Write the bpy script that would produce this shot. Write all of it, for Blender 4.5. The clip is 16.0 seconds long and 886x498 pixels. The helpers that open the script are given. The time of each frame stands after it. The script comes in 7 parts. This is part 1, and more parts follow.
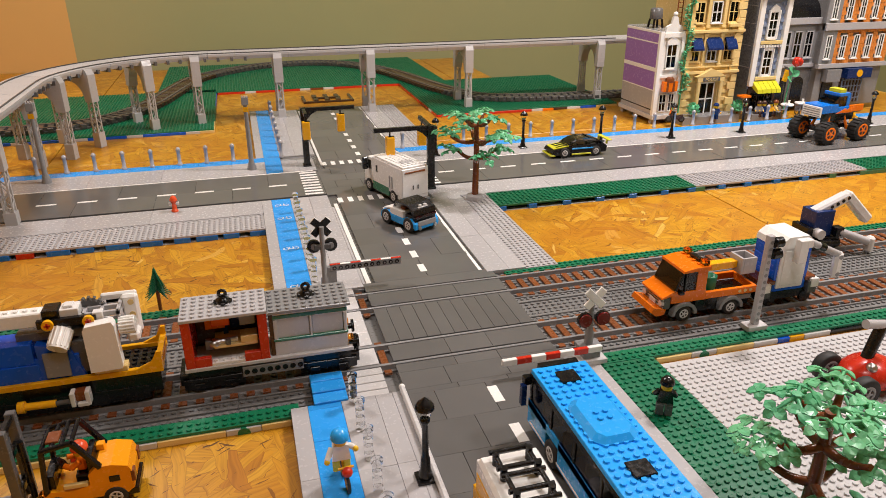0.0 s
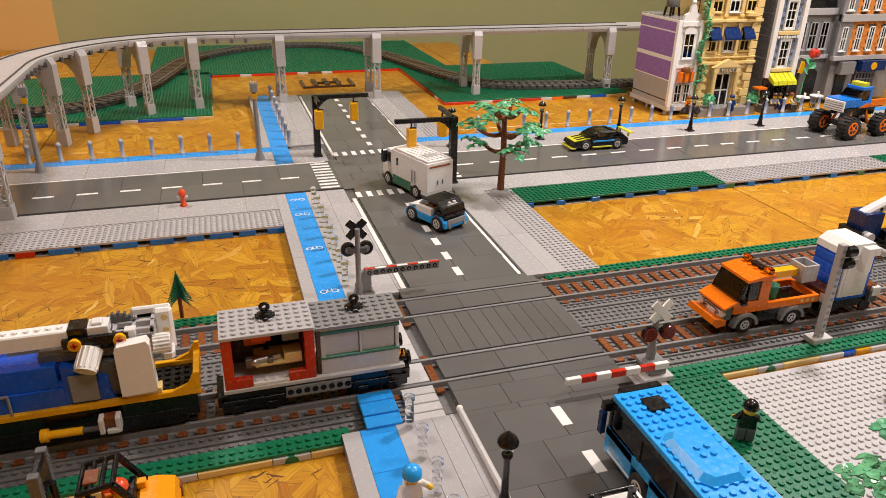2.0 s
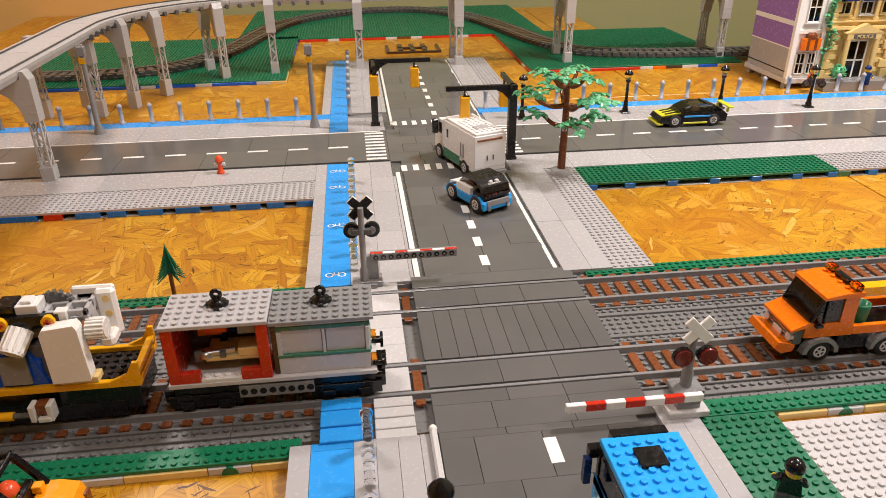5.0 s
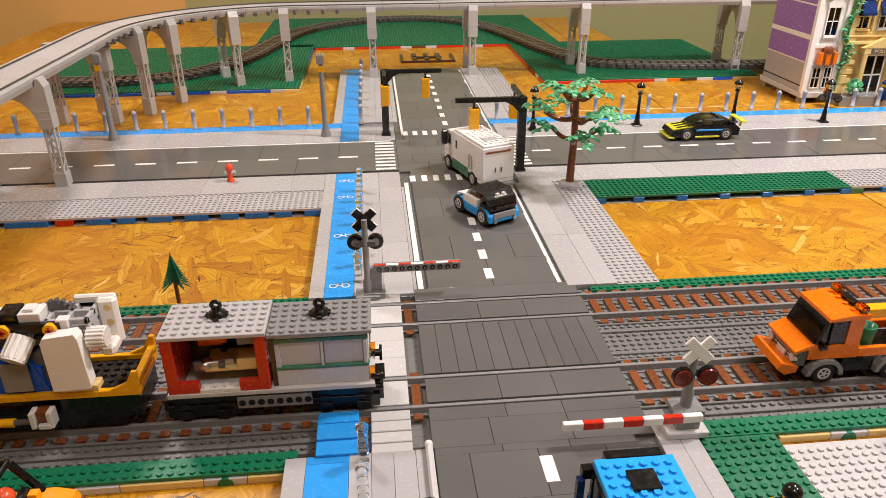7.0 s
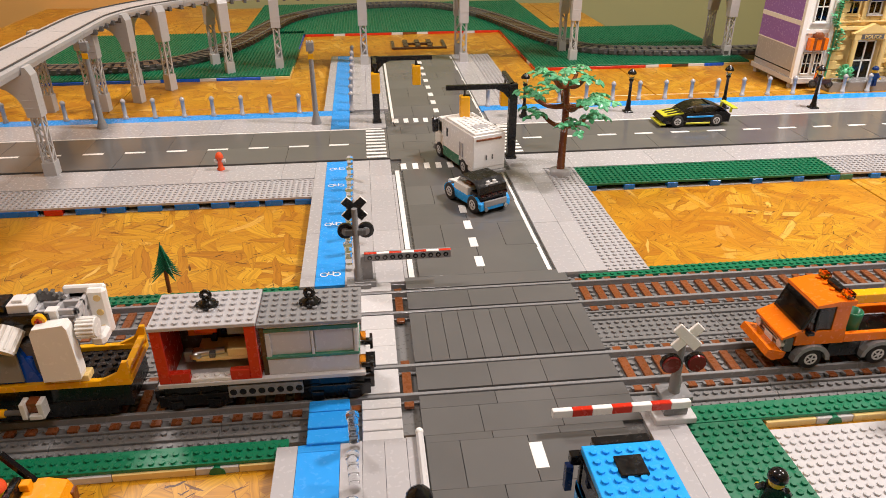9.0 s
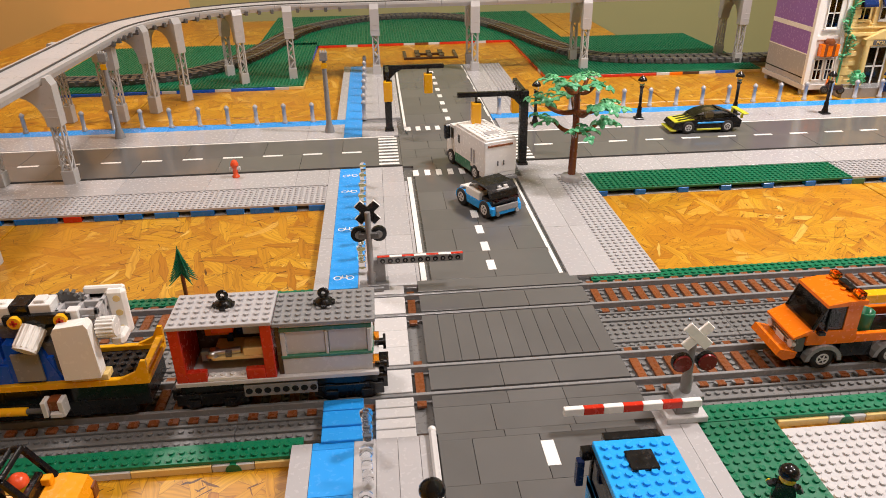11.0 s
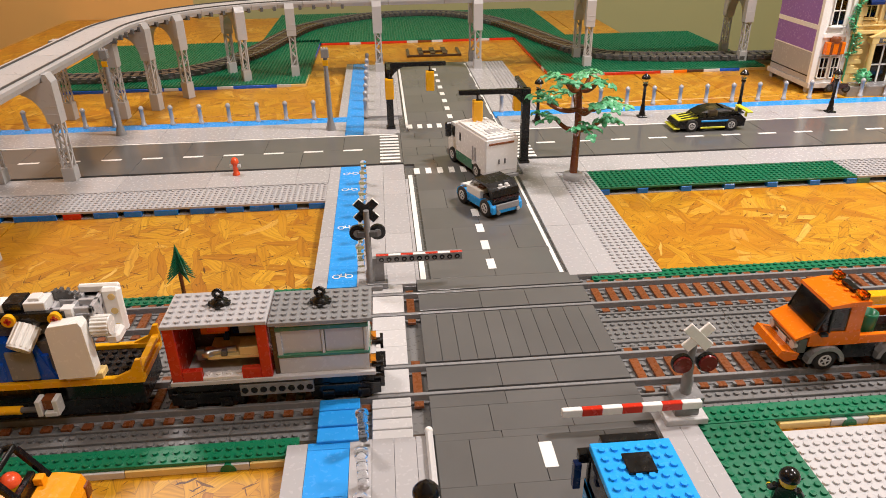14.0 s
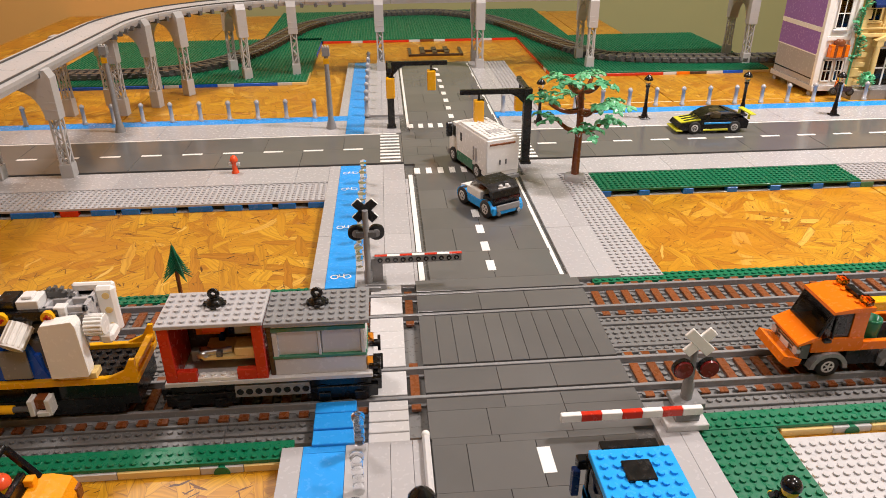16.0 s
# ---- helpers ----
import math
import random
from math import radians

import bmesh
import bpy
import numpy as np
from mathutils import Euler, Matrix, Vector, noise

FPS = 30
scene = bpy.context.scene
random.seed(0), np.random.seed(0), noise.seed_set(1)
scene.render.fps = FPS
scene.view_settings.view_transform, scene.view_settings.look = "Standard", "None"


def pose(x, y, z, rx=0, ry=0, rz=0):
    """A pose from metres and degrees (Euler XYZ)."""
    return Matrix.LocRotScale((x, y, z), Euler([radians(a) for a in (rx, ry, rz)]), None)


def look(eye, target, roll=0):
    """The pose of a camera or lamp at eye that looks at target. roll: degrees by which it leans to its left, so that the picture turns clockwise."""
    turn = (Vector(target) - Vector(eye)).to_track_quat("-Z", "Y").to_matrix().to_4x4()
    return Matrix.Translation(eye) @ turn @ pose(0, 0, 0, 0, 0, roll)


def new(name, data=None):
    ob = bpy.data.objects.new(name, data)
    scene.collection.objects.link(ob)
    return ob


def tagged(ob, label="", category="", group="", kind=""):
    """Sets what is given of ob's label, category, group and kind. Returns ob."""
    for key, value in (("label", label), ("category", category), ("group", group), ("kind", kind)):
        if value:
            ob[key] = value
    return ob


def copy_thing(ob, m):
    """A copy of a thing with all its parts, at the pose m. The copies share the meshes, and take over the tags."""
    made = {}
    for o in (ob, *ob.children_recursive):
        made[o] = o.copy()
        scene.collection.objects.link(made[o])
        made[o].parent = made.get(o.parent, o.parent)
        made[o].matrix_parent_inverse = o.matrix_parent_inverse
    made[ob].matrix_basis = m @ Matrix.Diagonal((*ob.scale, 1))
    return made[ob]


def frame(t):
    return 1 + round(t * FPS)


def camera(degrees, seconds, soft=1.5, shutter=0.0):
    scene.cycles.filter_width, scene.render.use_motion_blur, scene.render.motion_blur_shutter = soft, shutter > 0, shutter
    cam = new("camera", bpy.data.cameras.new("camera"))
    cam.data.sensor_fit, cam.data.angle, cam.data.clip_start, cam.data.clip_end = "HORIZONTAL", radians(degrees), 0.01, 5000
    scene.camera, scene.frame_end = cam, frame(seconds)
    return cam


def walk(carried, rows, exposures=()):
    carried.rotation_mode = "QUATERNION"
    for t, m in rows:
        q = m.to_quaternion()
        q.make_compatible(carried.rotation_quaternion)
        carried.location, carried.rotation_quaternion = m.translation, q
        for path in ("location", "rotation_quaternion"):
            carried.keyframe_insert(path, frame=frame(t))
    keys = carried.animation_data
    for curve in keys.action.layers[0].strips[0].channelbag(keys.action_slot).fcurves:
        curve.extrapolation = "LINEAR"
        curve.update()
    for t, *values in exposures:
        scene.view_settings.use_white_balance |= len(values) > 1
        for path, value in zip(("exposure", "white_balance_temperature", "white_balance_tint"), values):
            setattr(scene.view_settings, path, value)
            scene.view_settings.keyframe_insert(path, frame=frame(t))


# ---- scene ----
cam = camera(63.9, 16.0, soft=0.9)
PATH = [
    (0, (-0.123, -0.651, 0.407), (0.372, 1.118, -0.385), -0.1),
    (0.5, (-0.132, -0.646, 0.406), (0.349, 1.125, -0.388), 0.3),
    (1, (-0.145, -0.629, 0.406), (0.349, 1.134, -0.398), 0.7),
    (1.5, (-0.164, -0.601, 0.406), (0.364, 1.149, -0.407), 0.9),
    (2, (-0.182, -0.568, 0.406), (0.374, 1.162, -0.429), 1.2),
    (2.5, (-0.207, -0.546, 0.407), (0.364, 1.172, -0.443), 0.9),
    (3, (-0.212, -0.522, 0.398), (0.362, 1.173, -0.494), 1.0),
    (3.5, (-0.19, -0.501, 0.391), (0.312, 1.207, -0.522), 0.2),
    (4, (-0.114, -0.486, 0.381), (0.265, 1.263, -0.512), 0.1),
    (4.2, (-0.084, -0.489, 0.375), (0.218, 1.267, -0.533), -0.2),
    (6.3, (-0.033, -0.495, 0.38), (0.147, 1.28, -0.525), -0.4),
    (6.5, (-0.034, -0.493, 0.381), (0.142, 1.281, -0.525), -0.2),
    (7, (-0.032, -0.492, 0.381), (0.139, 1.291, -0.51), -0.2),
    (7.5, (-0.032, -0.491, 0.38), (0.139, 1.285, -0.523), -0.3),
    (8, (-0.036, -0.491, 0.38), (0.125, 1.286, -0.524), -0.3),
    (8.5, (-0.032, -0.492, 0.383), (0.155, 1.28, -0.525), 0.3),
    (8.7, (-0.029, -0.492, 0.383), (0.162, 1.27, -0.543), -0.1),
    (10.8, (-0.031, -0.504, 0.38), (0.151, 1.278, -0.51), -0.5),
    (11, (-0.03, -0.504, 0.379), (0.125, 1.277, -0.516), -0.9),
    (11.5, (-0.031, -0.503, 0.379), (0.132, 1.274, -0.524), -0.7),
    (12, (-0.033, -0.503, 0.379), (0.123, 1.278, -0.517), -1.0),
    (12.5, (-0.034, -0.502, 0.378), (0.1, 1.275, -0.53), -1.1),
    (13, (-0.029, -0.505, 0.379), (0.119, 1.277, -0.517), -0.8),
    (13.5, (-0.026, -0.506, 0.379), (0.106, 1.28, -0.512), -1.0),
    (14, (-0.024, -0.499, 0.377), (0.118, 1.281, -0.523), -0.9),
    (14.5, (-0.026, -0.494, 0.376), (0.111, 1.287, -0.524), -0.9),
    (15, (-0.026, -0.492, 0.376), (0.118, 1.291, -0.52), -0.5),
    (15.5, (-0.024, -0.492, 0.376), (0.123, 1.291, -0.519), -0.4),
    (16, (-0.022, -0.492, 0.375), (0.118, 1.288, -0.526), -0.4),
]
walk(cam, [(t, look(eye, target, roll)) for t, eye, target, roll in PATH], [(0, -0.1), (3, -0.08), (4.2, 0.0), (6.3, 0.06), (16, 0.06)])

# ---- light and room air ----
S = 0.008  # one stud of the building bricks, in metres
world = bpy.data.worlds.new("room_air")
scene.world = world
world.use_nodes = True
world.node_tree.nodes["Background"].inputs[0].default_value = (1.0, 0.92, 0.85, 1)
world.node_tree.nodes["Background"].inputs[1].default_value = 0.01


def area_lamp(name, x, y, z, w, h, watts, colour):
    data = bpy.data.lights.new(name, "AREA")
    data.shape, data.size, data.size_y, data.energy, data.color = "RECTANGLE", w, h, watts, colour
    ob = new(name, data)
    ob.matrix_world = pose(x, y, z)
    return ob


WARM = (1.0, 0.905, 0.88)
area_lamp("overhead_light", 1.1, 0.44, 1.62, 0.3, 0.18, 38, WARM)
area_lamp("overhead_light", -0.72, 1.0, 1.62, 0.3, 0.18, 20, WARM)
area_lamp("overhead_light", 0.1, -0.8, 1.62, 0.3, 0.18, 7, WARM)
# unseen extra light, added to brighten the house fronts and the right side
area_lamp("overhead_light", 1.4, -0.3, 1.62, 0.3, 0.18, 18, WARM)


# ---- materials ----
def nodes_of(name, rough=0.35):
    m = bpy.data.materials.new(name)
    m.use_nodes = True
    t = m.node_tree
    b = t.nodes["Principled BSDF"]
    b.inputs["Roughness"].default_value = rough
    return m, t, b


def link(t, a, b):
    t.links.new(a, b)


def mixed(t, fac, a, b, mode="MIX"):
    n = t.nodes.new("ShaderNodeMix")
    n.data_type, n.blend_type = "RGBA", mode
    for sock, v in ((n.inputs[0], fac), (n.inputs[6], a), (n.inputs[7], b)):
        if hasattr(v, "links"):
            link(t, v, sock)
        else:
            sock.default_value = v if sock == n.inputs[0] else (*v[:3], 1)
    return n.outputs[2]


def noise_of(t, scale, detail=3.0, vec=None):
    n = t.nodes.new("ShaderNodeTexNoise")
    n.inputs["Scale"].default_value, n.inputs["Detail"].default_value = scale, detail
    link(t, vec if vec else coords(t), n.inputs["Vector"])
    return n


def coords(t):
    g = t.nodes.new("ShaderNodeNewGeometry")
    return g.outputs["Position"]


def ramp(t, src, stops):
    r = t.nodes.new("ShaderNodeValToRGB")
    e = r.color_ramp.elements
    e[0].position, e[0].color = stops[0][0], (*stops[0][1], 1)
    e[1].position, e[1].color = stops[-1][0], (*stops[-1][1], 1)
    for p, c in stops[1:-1]:
        k = e.new(p)
        k.color = (*c, 1)
    link(t, src, r.inputs[0])
    return r.outputs[0]


def bump(t, b, height, strength=0.2, dist=0.0005):
    n = t.nodes.new("ShaderNodeBump")
    n.inputs["Strength"].default_value, n.inputs["Distance"].default_value = strength, dist
    link(t, height, n.inputs["Height"])
    link(t, n.outputs[0], b.inputs["Normal"])


def plastic(name, c, rough=0.2, dust=0.03, vary=0.07):
    """Moulded plastic: slight tint shifts from piece to piece, dust and fine scuffs."""
    m, t, b = nodes_of(name, rough)
    info = t.nodes.new("ShaderNodeObjectInfo")
    lo, hi = [v * (1 - vary) for v in c], [min(1, v * (1 + vary)) for v in c]
    base = mixed(t, info.outputs["Random"], lo, hi)
    n1 = noise_of(t, 14.0, 4)
    base = mixed(t, ramp(t, n1.outputs[0], [(0.42, (0, 0, 0)), (0.75, (dust * 4, dust * 4, dust * 4))]), base, tuple(min(1.0, 0.012 + v * 1.3) for v in c))
    link(t, base, b.inputs["Base Color"])
    n2 = noise_of(t, 220.0, 5)
    r = ramp(t, n2.outputs[0], [(0.3, (rough * 0.7,) * 3), (0.75, (min(1, rough * 1.7),) * 3)])
    link(t, r, b.inputs["Roughness"])
    bump(t, b, n2.outputs[0], 0.06, 0.0003)
    return m


COLOURS = {
    "light_grey": (0.43, 0.42, 0.425), "mid_grey": (0.25, 0.25, 0.252), "dark_grey": (0.115, 0.113, 0.112), "asphalt_grey": (0.125, 0.122, 0.118),
    "black": (0.006, 0.006, 0.007), "white": (0.82, 0.81, 0.79), "red": (0.58, 0.03, 0.012), "blue": (0.008, 0.10, 0.62), "azure": (0.02, 0.36, 0.88),
    "lane_blue": (0.025, 0.32, 0.84), "green": (0.004, 0.148, 0.066), "sand_green": (0.05, 0.20, 0.12), "leaf_green": (0.16, 0.50, 0.25), "tan": (0.78, 0.58, 0.24),
    "yellow": (0.86, 0.42, 0.008), "orange": (0.82, 0.175, 0.004), "brown": (0.19, 0.055, 0.018), "dark_brown": (0.06, 0.028, 0.016), "lavender": (0.34, 0.18, 0.52),
    "sand_blue": (0.22, 0.27, 0.38), "navy": (0.006, 0.025, 0.12), "lime": (0.62, 0.60, 0.03), "skin_yellow": (0.82, 0.52, 0.02), "brick_orange": (0.68, 0.24, 0.05),
    "coral": (0.85, 0.10, 0.03), "maroon": (0.16, 0.008, 0.01), "amber": (0.90, 0.34, 0.008), "bright_blue": (0.008, 0.18, 0.68), "pale_grey": (0.60, 0.59, 0.585), "warm_white": (0.86, 0.85, 0.81),
}
MAT = {k: plastic(k + "_plastic", v) for k, v in COLOURS.items()}
MAT["asphalt_grey"] = plastic("road_tile_plastic", COLOURS["asphalt_grey"], 0.13, 0.06, 0.09)
MAT["green"] = plastic("green_baseplate_plastic", COLOURS["green"], 0.3, 0.05, 0.12)
MAT["slate"] = plastic("slate_plastic", (0.15, 0.16, 0.19), 0.25)
MAT["plate_grey"] = plastic("baseplate_plastic", (0.52, 0.51, 0.51), 0.3, 0.04, 0.05)
MAT["beam_grey"] = plastic("beam_plastic", (0.47, 0.46, 0.455), 0.35, 0.04, 0.05)
MAT["ballast_grey"] = plastic("ballast_plastic", (0.17, 0.168, 0.165), 0.3, 0.05, 0.06)
MAT["sleeper_brown"] = plastic("sleeper_plastic", (0.20, 0.062, 0.020), 0.25, 0.05, 0.16)
MAT["track_grey"] = plastic("track_plastic", (0.075, 0.068, 0.062), 0.35, 0.06, 0.1)


def clear_material(name, tint, rough=0.03, ior=1.45):
    m, t, b = nodes_of(name, rough)
    b.inputs["Base Color"].default_value = (*tint, 1)
    b.inputs["Transmission Weight"].default_value = 1.0
    b.inputs["IOR"].default_value = ior
    return m


MAT["clear"] = clear_material("clear_plastic", (0.93, 0.94, 0.95), 0.12, 1.12)
MAT["smoke"] = clear_material("smoked_plastic", (0.18, 0.17, 0.16))
MAT["trans_red"] = clear_material("transparent_red_plastic", (0.5, 0.02, 0.015))
MAT["trans_orange"] = clear_material("transparent_orange_plastic", (0.95, 0.35, 0.03))


def rubber():
    m, t, b = nodes_of("tyre_rubber", 0.65)
    n = noise_of(t, 160, 4)
    link(t, ramp(t, n.outputs[0], [(0.3, (0.010, 0.010, 0.010)), (0.8, (0.028, 0.027, 0.026))]), b.inputs["Base Color"])
    return m


MAT["rubber"] = rubber()


def metal(name, c, rough):
    m, t, b = nodes_of(name, rough)
    b.inputs["Metallic"].default_value = 1.0
    n = noise_of(t, 90, 4)
    link(t, ramp(t, n.outputs[0], [(0.3, tuple(v * 0.75 for v in c)), (0.7, c)]), b.inputs["Base Color"])
    return m


MAT["silver"] = metal("silver_paint", (0.62, 0.61, 0.6), 0.3)


def strand_board():
    """Oriented strand board: long flat wood flakes lying across one another, lifted edges, resin stains."""
    m, t, b = nodes_of("strand_board", 0.36)
    pos = coords(t)
    warp = noise_of(t, 16.0, 3, pos)
    wv = t.nodes.new("ShaderNodeVectorMath")
    wv.operation = "MULTIPLY_ADD"
    link(t, warp.outputs["Color"], wv.inputs[0])
    wv.inputs[1].default_value = (0.022, 0.022, 0.0)
    link(t, pos, wv.inputs[2])

    def mapped(turn, sx, sy, k):
        mp = t.nodes.new("ShaderNodeMapping")
        mp.vector_type = "TEXTURE"
        mp.inputs["Rotation"].default_value = (0, 0, turn)
        mp.inputs["Scale"].default_value = (1 / sx, 1 / sy, 1)
        mp.inputs["Location"].default_value = (k * 3.1, k * 1.7, 0)
        link(t, wv.outputs[0], mp.inputs["Vector"])
        return mp.outputs[0]

    colour, height = None, None
    for i, (turn, sx, sy) in enumerate(((0.3, 8, 30), (1.25, 10, 48), (2.3, 11, 60), (2.9, 13, 66), (0.75, 14, 84), (1.75, 17, 100))):
        cells = []
        for feature in ("F1", "DISTANCE_TO_EDGE"):
            vo = t.nodes.new("ShaderNodeTexVoronoi")
            vo.voronoi_dimensions, vo.feature = "2D", feature
            vo.inputs["Scale"].default_value = 1.0
            link(t, mapped(turn, sx, sy, i), vo.inputs["Vector"])
            cells.append(vo)
        sep = t.nodes.new("ShaderNodeSeparateColor")
        link(t, cells[0].outputs["Color"], sep.inputs[0])
        flake = ramp(t, sep.outputs[0], [(0.0, (0.42, 0.165, 0.008)), (0.25, (0.51, 0.236, 0.010)), (0.65, (0.58, 0.288, 0.013)), (0.92, (0.63, 0.335, 0.02)), (1.0, (0.70, 0.41, 0.07))])
        grain = noise_of(t, 1.0, 4, mapped(turn, 14, 360, i + 7))
        flake = mixed(t, 0.55, flake, ramp(t, grain.outputs[0], [(0.36, (0.5, 0.42, 0.32)), (0.56, (1, 1, 1))]), "MULTIPLY")
        if i > 2:
            rim = ramp(t, cells[1].outputs["Distance"], [(0.0, (0.7, 0.7, 0.7)), (0.04, (0, 0, 0))])
            flake = mixed(t, rim, flake, (0.17, 0.06, 0.007))
        if colour is None:
            colour, height = flake, sep.outputs[1]
        else:
            pick = ramp(t, sep.outputs[2], [(0.72, (0, 0, 0)), (0.73, (1, 1, 1))])
            colour = mixed(t, pick, colour, flake)
            height = mixed(t, pick, height, sep.outputs[1])
    # sparse dark gaps where flakes lift, and a few pale splinters
    for i, (turn, sx, sy, lo, tone) in enumerate(((0.5, 34, 210, 0.67, (0.05, 0.018, 0.005)), (1.9, 30, 190, 0.675, (0.07, 0.024, 0.006)), (2.7, 26, 170, 0.675, (0.10, 0.035, 0.007)), (1.0, 60, 300, 0.67, (0.13, 0.05, 0.007)), (1.2, 18, 60, 0.70, (0.72, 0.46, 0.10)))):
        sliver = noise_of(t, 1.0, 3, mapped(turn, sx, sy, i + 20))
        colour = mixed(t, ramp(t, sliver.outputs[0], [(lo, (0, 0, 0)), (lo + 0.02, (0.95, 0.95, 0.95))]), colour, tone)
    broad = noise_of(t, 5.5, 3, pos)
    colour = mixed(t, ramp(t, broad.outputs[0], [(0.42, (0, 0, 0)), (0.66, (0.5, 0.5, 0.5))]), colour, (0.45, 0.165, 0.008))
    link(t, colour, b.inputs["Base Color"])
    bump(t, b, height, 0.9, 0.0012)
    return m


MAT["osb"] = strand_board()


def wall_paint(name, c):
    m, t, b = nodes_of(name, 0.75)
    n = noise_of(t, 1.3, 4)
    base = mixed(t, n.outputs[0], [v * 0.88 for v in c], [v * 1.08 for v in c])
    link(t, base, b.inputs["Base Color"])
    n2 = noise_of(t, 120, 5)
    bump(t, b, n2.outputs[0], 0.15, 0.0008)
    return m


MAT["wall_green"] = wall_paint("olive_wall_paint", (0.37, 0.365, 0.17))
MAT["wall_ochre"] = wall_paint("ochre_wall_paint", (0.68, 0.41, 0.13))
MAT["ceiling"] = wall_paint("ceiling_paint", (0.70, 0.67, 0.60))
MAT["floor"] = wall_paint("floor_vinyl", (0.22, 0.18, 0.14))


# ---- mesh building, in studs ----
class Shape:
    """Collects faces in studs; make() turns them into one mesh object."""

    def __init__(self):
        self.v, self.f, self.s, self.i, self.cur = [], [], [], [], 0

    def use(self, k):
        self.cur = k
        return self

    def add(self, verts, faces, smooth=False, m=None):
        k = len(self.v)
        self.v += [tuple(m @ Vector(p)) for p in verts] if m else [tuple(p) for p in verts]
        self.f += [tuple(k + i for i in f) for f in faces]
        self.s += [smooth] * len(faces)
        self.i += [self.cur] * len(faces)
        return self

    def box(self, x0, x1, y0, y1, z0, z1, c=0.06, m=None):
        """A block with chamfered edges."""
        c = min(c, (x1 - x0) * 0.3, (y1 - y0) * 0.3, (z1 - z0) * 0.3)
        lo, hi = (x0, y0, z0), (x1, y1, z1)
        if c < 0.004:
            vs = [(x, y, z) for x in (x0, x1) for y in (y0, y1) for z in (z0, z1)]
            return self.add(vs, [(0, 1, 3, 2), (4, 6, 7, 5), (0, 4, 5, 1), (2, 3, 7, 6), (0, 2, 6, 4), (1, 5, 7, 3)], False, m)
        vs, idx = [], {}
        for sx in (0, 1):
            for sy in (0, 1):
                for sz in (0, 1):
                    for a in range(3):
                        p = []
                        for k, s in enumerate((sx, sy, sz)):
                            base = hi[k] if s else lo[k]
                            p.append(base if k == a else base + (-c if s else c))
                        idx[sx, sy, sz, a] = len(vs)
                        vs.append(tuple(p))
        fs = []
        for a in range(3):
            u, w = (a + 1) % 3, (a + 2) % 3
            for s in (0, 1):
                quad = []
                for su, sw in ((0, 0), (1, 0), (1, 1), (0, 1)):
                    key = [0, 0, 0]
                    key[a], key[u], key[w] = s, su, sw
                    quad.append(idx[(*key, a)])
                fs.append(tuple(quad if s else quad[::-1]))
            for su in (0, 1):
                for sw in (0, 1):
                    k0, k1 = [0, 0, 0], [0, 0, 0]
                    k0[u] = k1[u] = su
                    k0[w] = k1[w] = sw
                    k1[a] = 1
                    q = (idx[(*k0, u)], idx[(*k1, u)], idx[(*k1, w)], idx[(*k0, w)])
                    fs.append(q if su != sw else q[::-1])
        for sx in (0, 1):
            for sy in (0, 1):
                for sz in (0, 1):
                    q = tuple(idx[sx, sy, sz, a] for a in range(3))
                    fs.append(q if (sx + sy + sz) % 2 else q[::-1])
        return self.add(vs, fs, False, m)

    def rod(self, p, q, r, n=12, r2=None, m=None, caps=True):
        """A round bar from p to q, tapered to r2."""
        p, q = Vector(p), Vector(q)
        d = (q - p).normalized()
        a = d.orthogonal().normalized()
        b = d.cross(a)
        r2 = r if r2 is None else r2
        vs = []
        for o, rr in ((p, r), (q, r2)):
            vs += [o + (a * math.cos(k * math.tau / n) + b * math.sin(k * math.tau / n)) * rr for k in range(n)]
        self.add(vs, [(k, (k + 1) % n, n + (k + 1) % n, n + k) for k in range(n)], True, m)
        if caps:
            self.add(vs, [tuple(range(n))[::-1], tuple(range(n, 2 * n))], False, m)
        return self

    def lathe(self, x, y, profile, n=16, m=None):
        """A turned body on a z axis; profile: (radius, z) from the bottom up."""
        vs, fs = [], []
        for r, z in profile:
            vs += [(x + r * math.cos(k * math.tau / n), y + r * math.sin(k * math.tau / n), z) for k in range(n)]
        for j in range(len(profile) - 1):
            fs += [(j * n + k, j * n + (k + 1) % n, (j + 1) * n + (k + 1) % n, (j + 1) * n + k) for k in range(n)]
        self.add(vs, fs, True, m)
        top = len(profile) - 1
        return self.add(vs, [tuple(range(n))[::-1], tuple(range(top * n, top * n + n))], False, m)

    def prism(self, outline, a0, a1, axis="y", m=None):
        """An outline of (u, w) pushed from a0 to a1 along an axis: x takes (y, z), y takes (x, z), z takes (x, y)."""
        n = len(outline)
        put = {"x": lambda a, u, w: (a, u, w), "y": lambda a, u, w: (u, a, w), "z": lambda a, u, w: (u, w, a)}[axis]
        vs = [put(a, u, w) for a in (a0, a1) for u, w in outline]
        area = sum(outline[k][0] * outline[(k + 1) % n][1] - outline[(k + 1) % n][0] * outline[k][1] for k in range(n))
        flip = (area > 0) == (axis != "y")
        fs = [tuple(range(n))[::-1], tuple(range(n, 2 * n))] + [(k, (k + 1) % n, n + (k + 1) % n, n + k) for k in range(n)]
        return self.add(vs, fs if flip else [f[::-1] for f in fs], False, m)

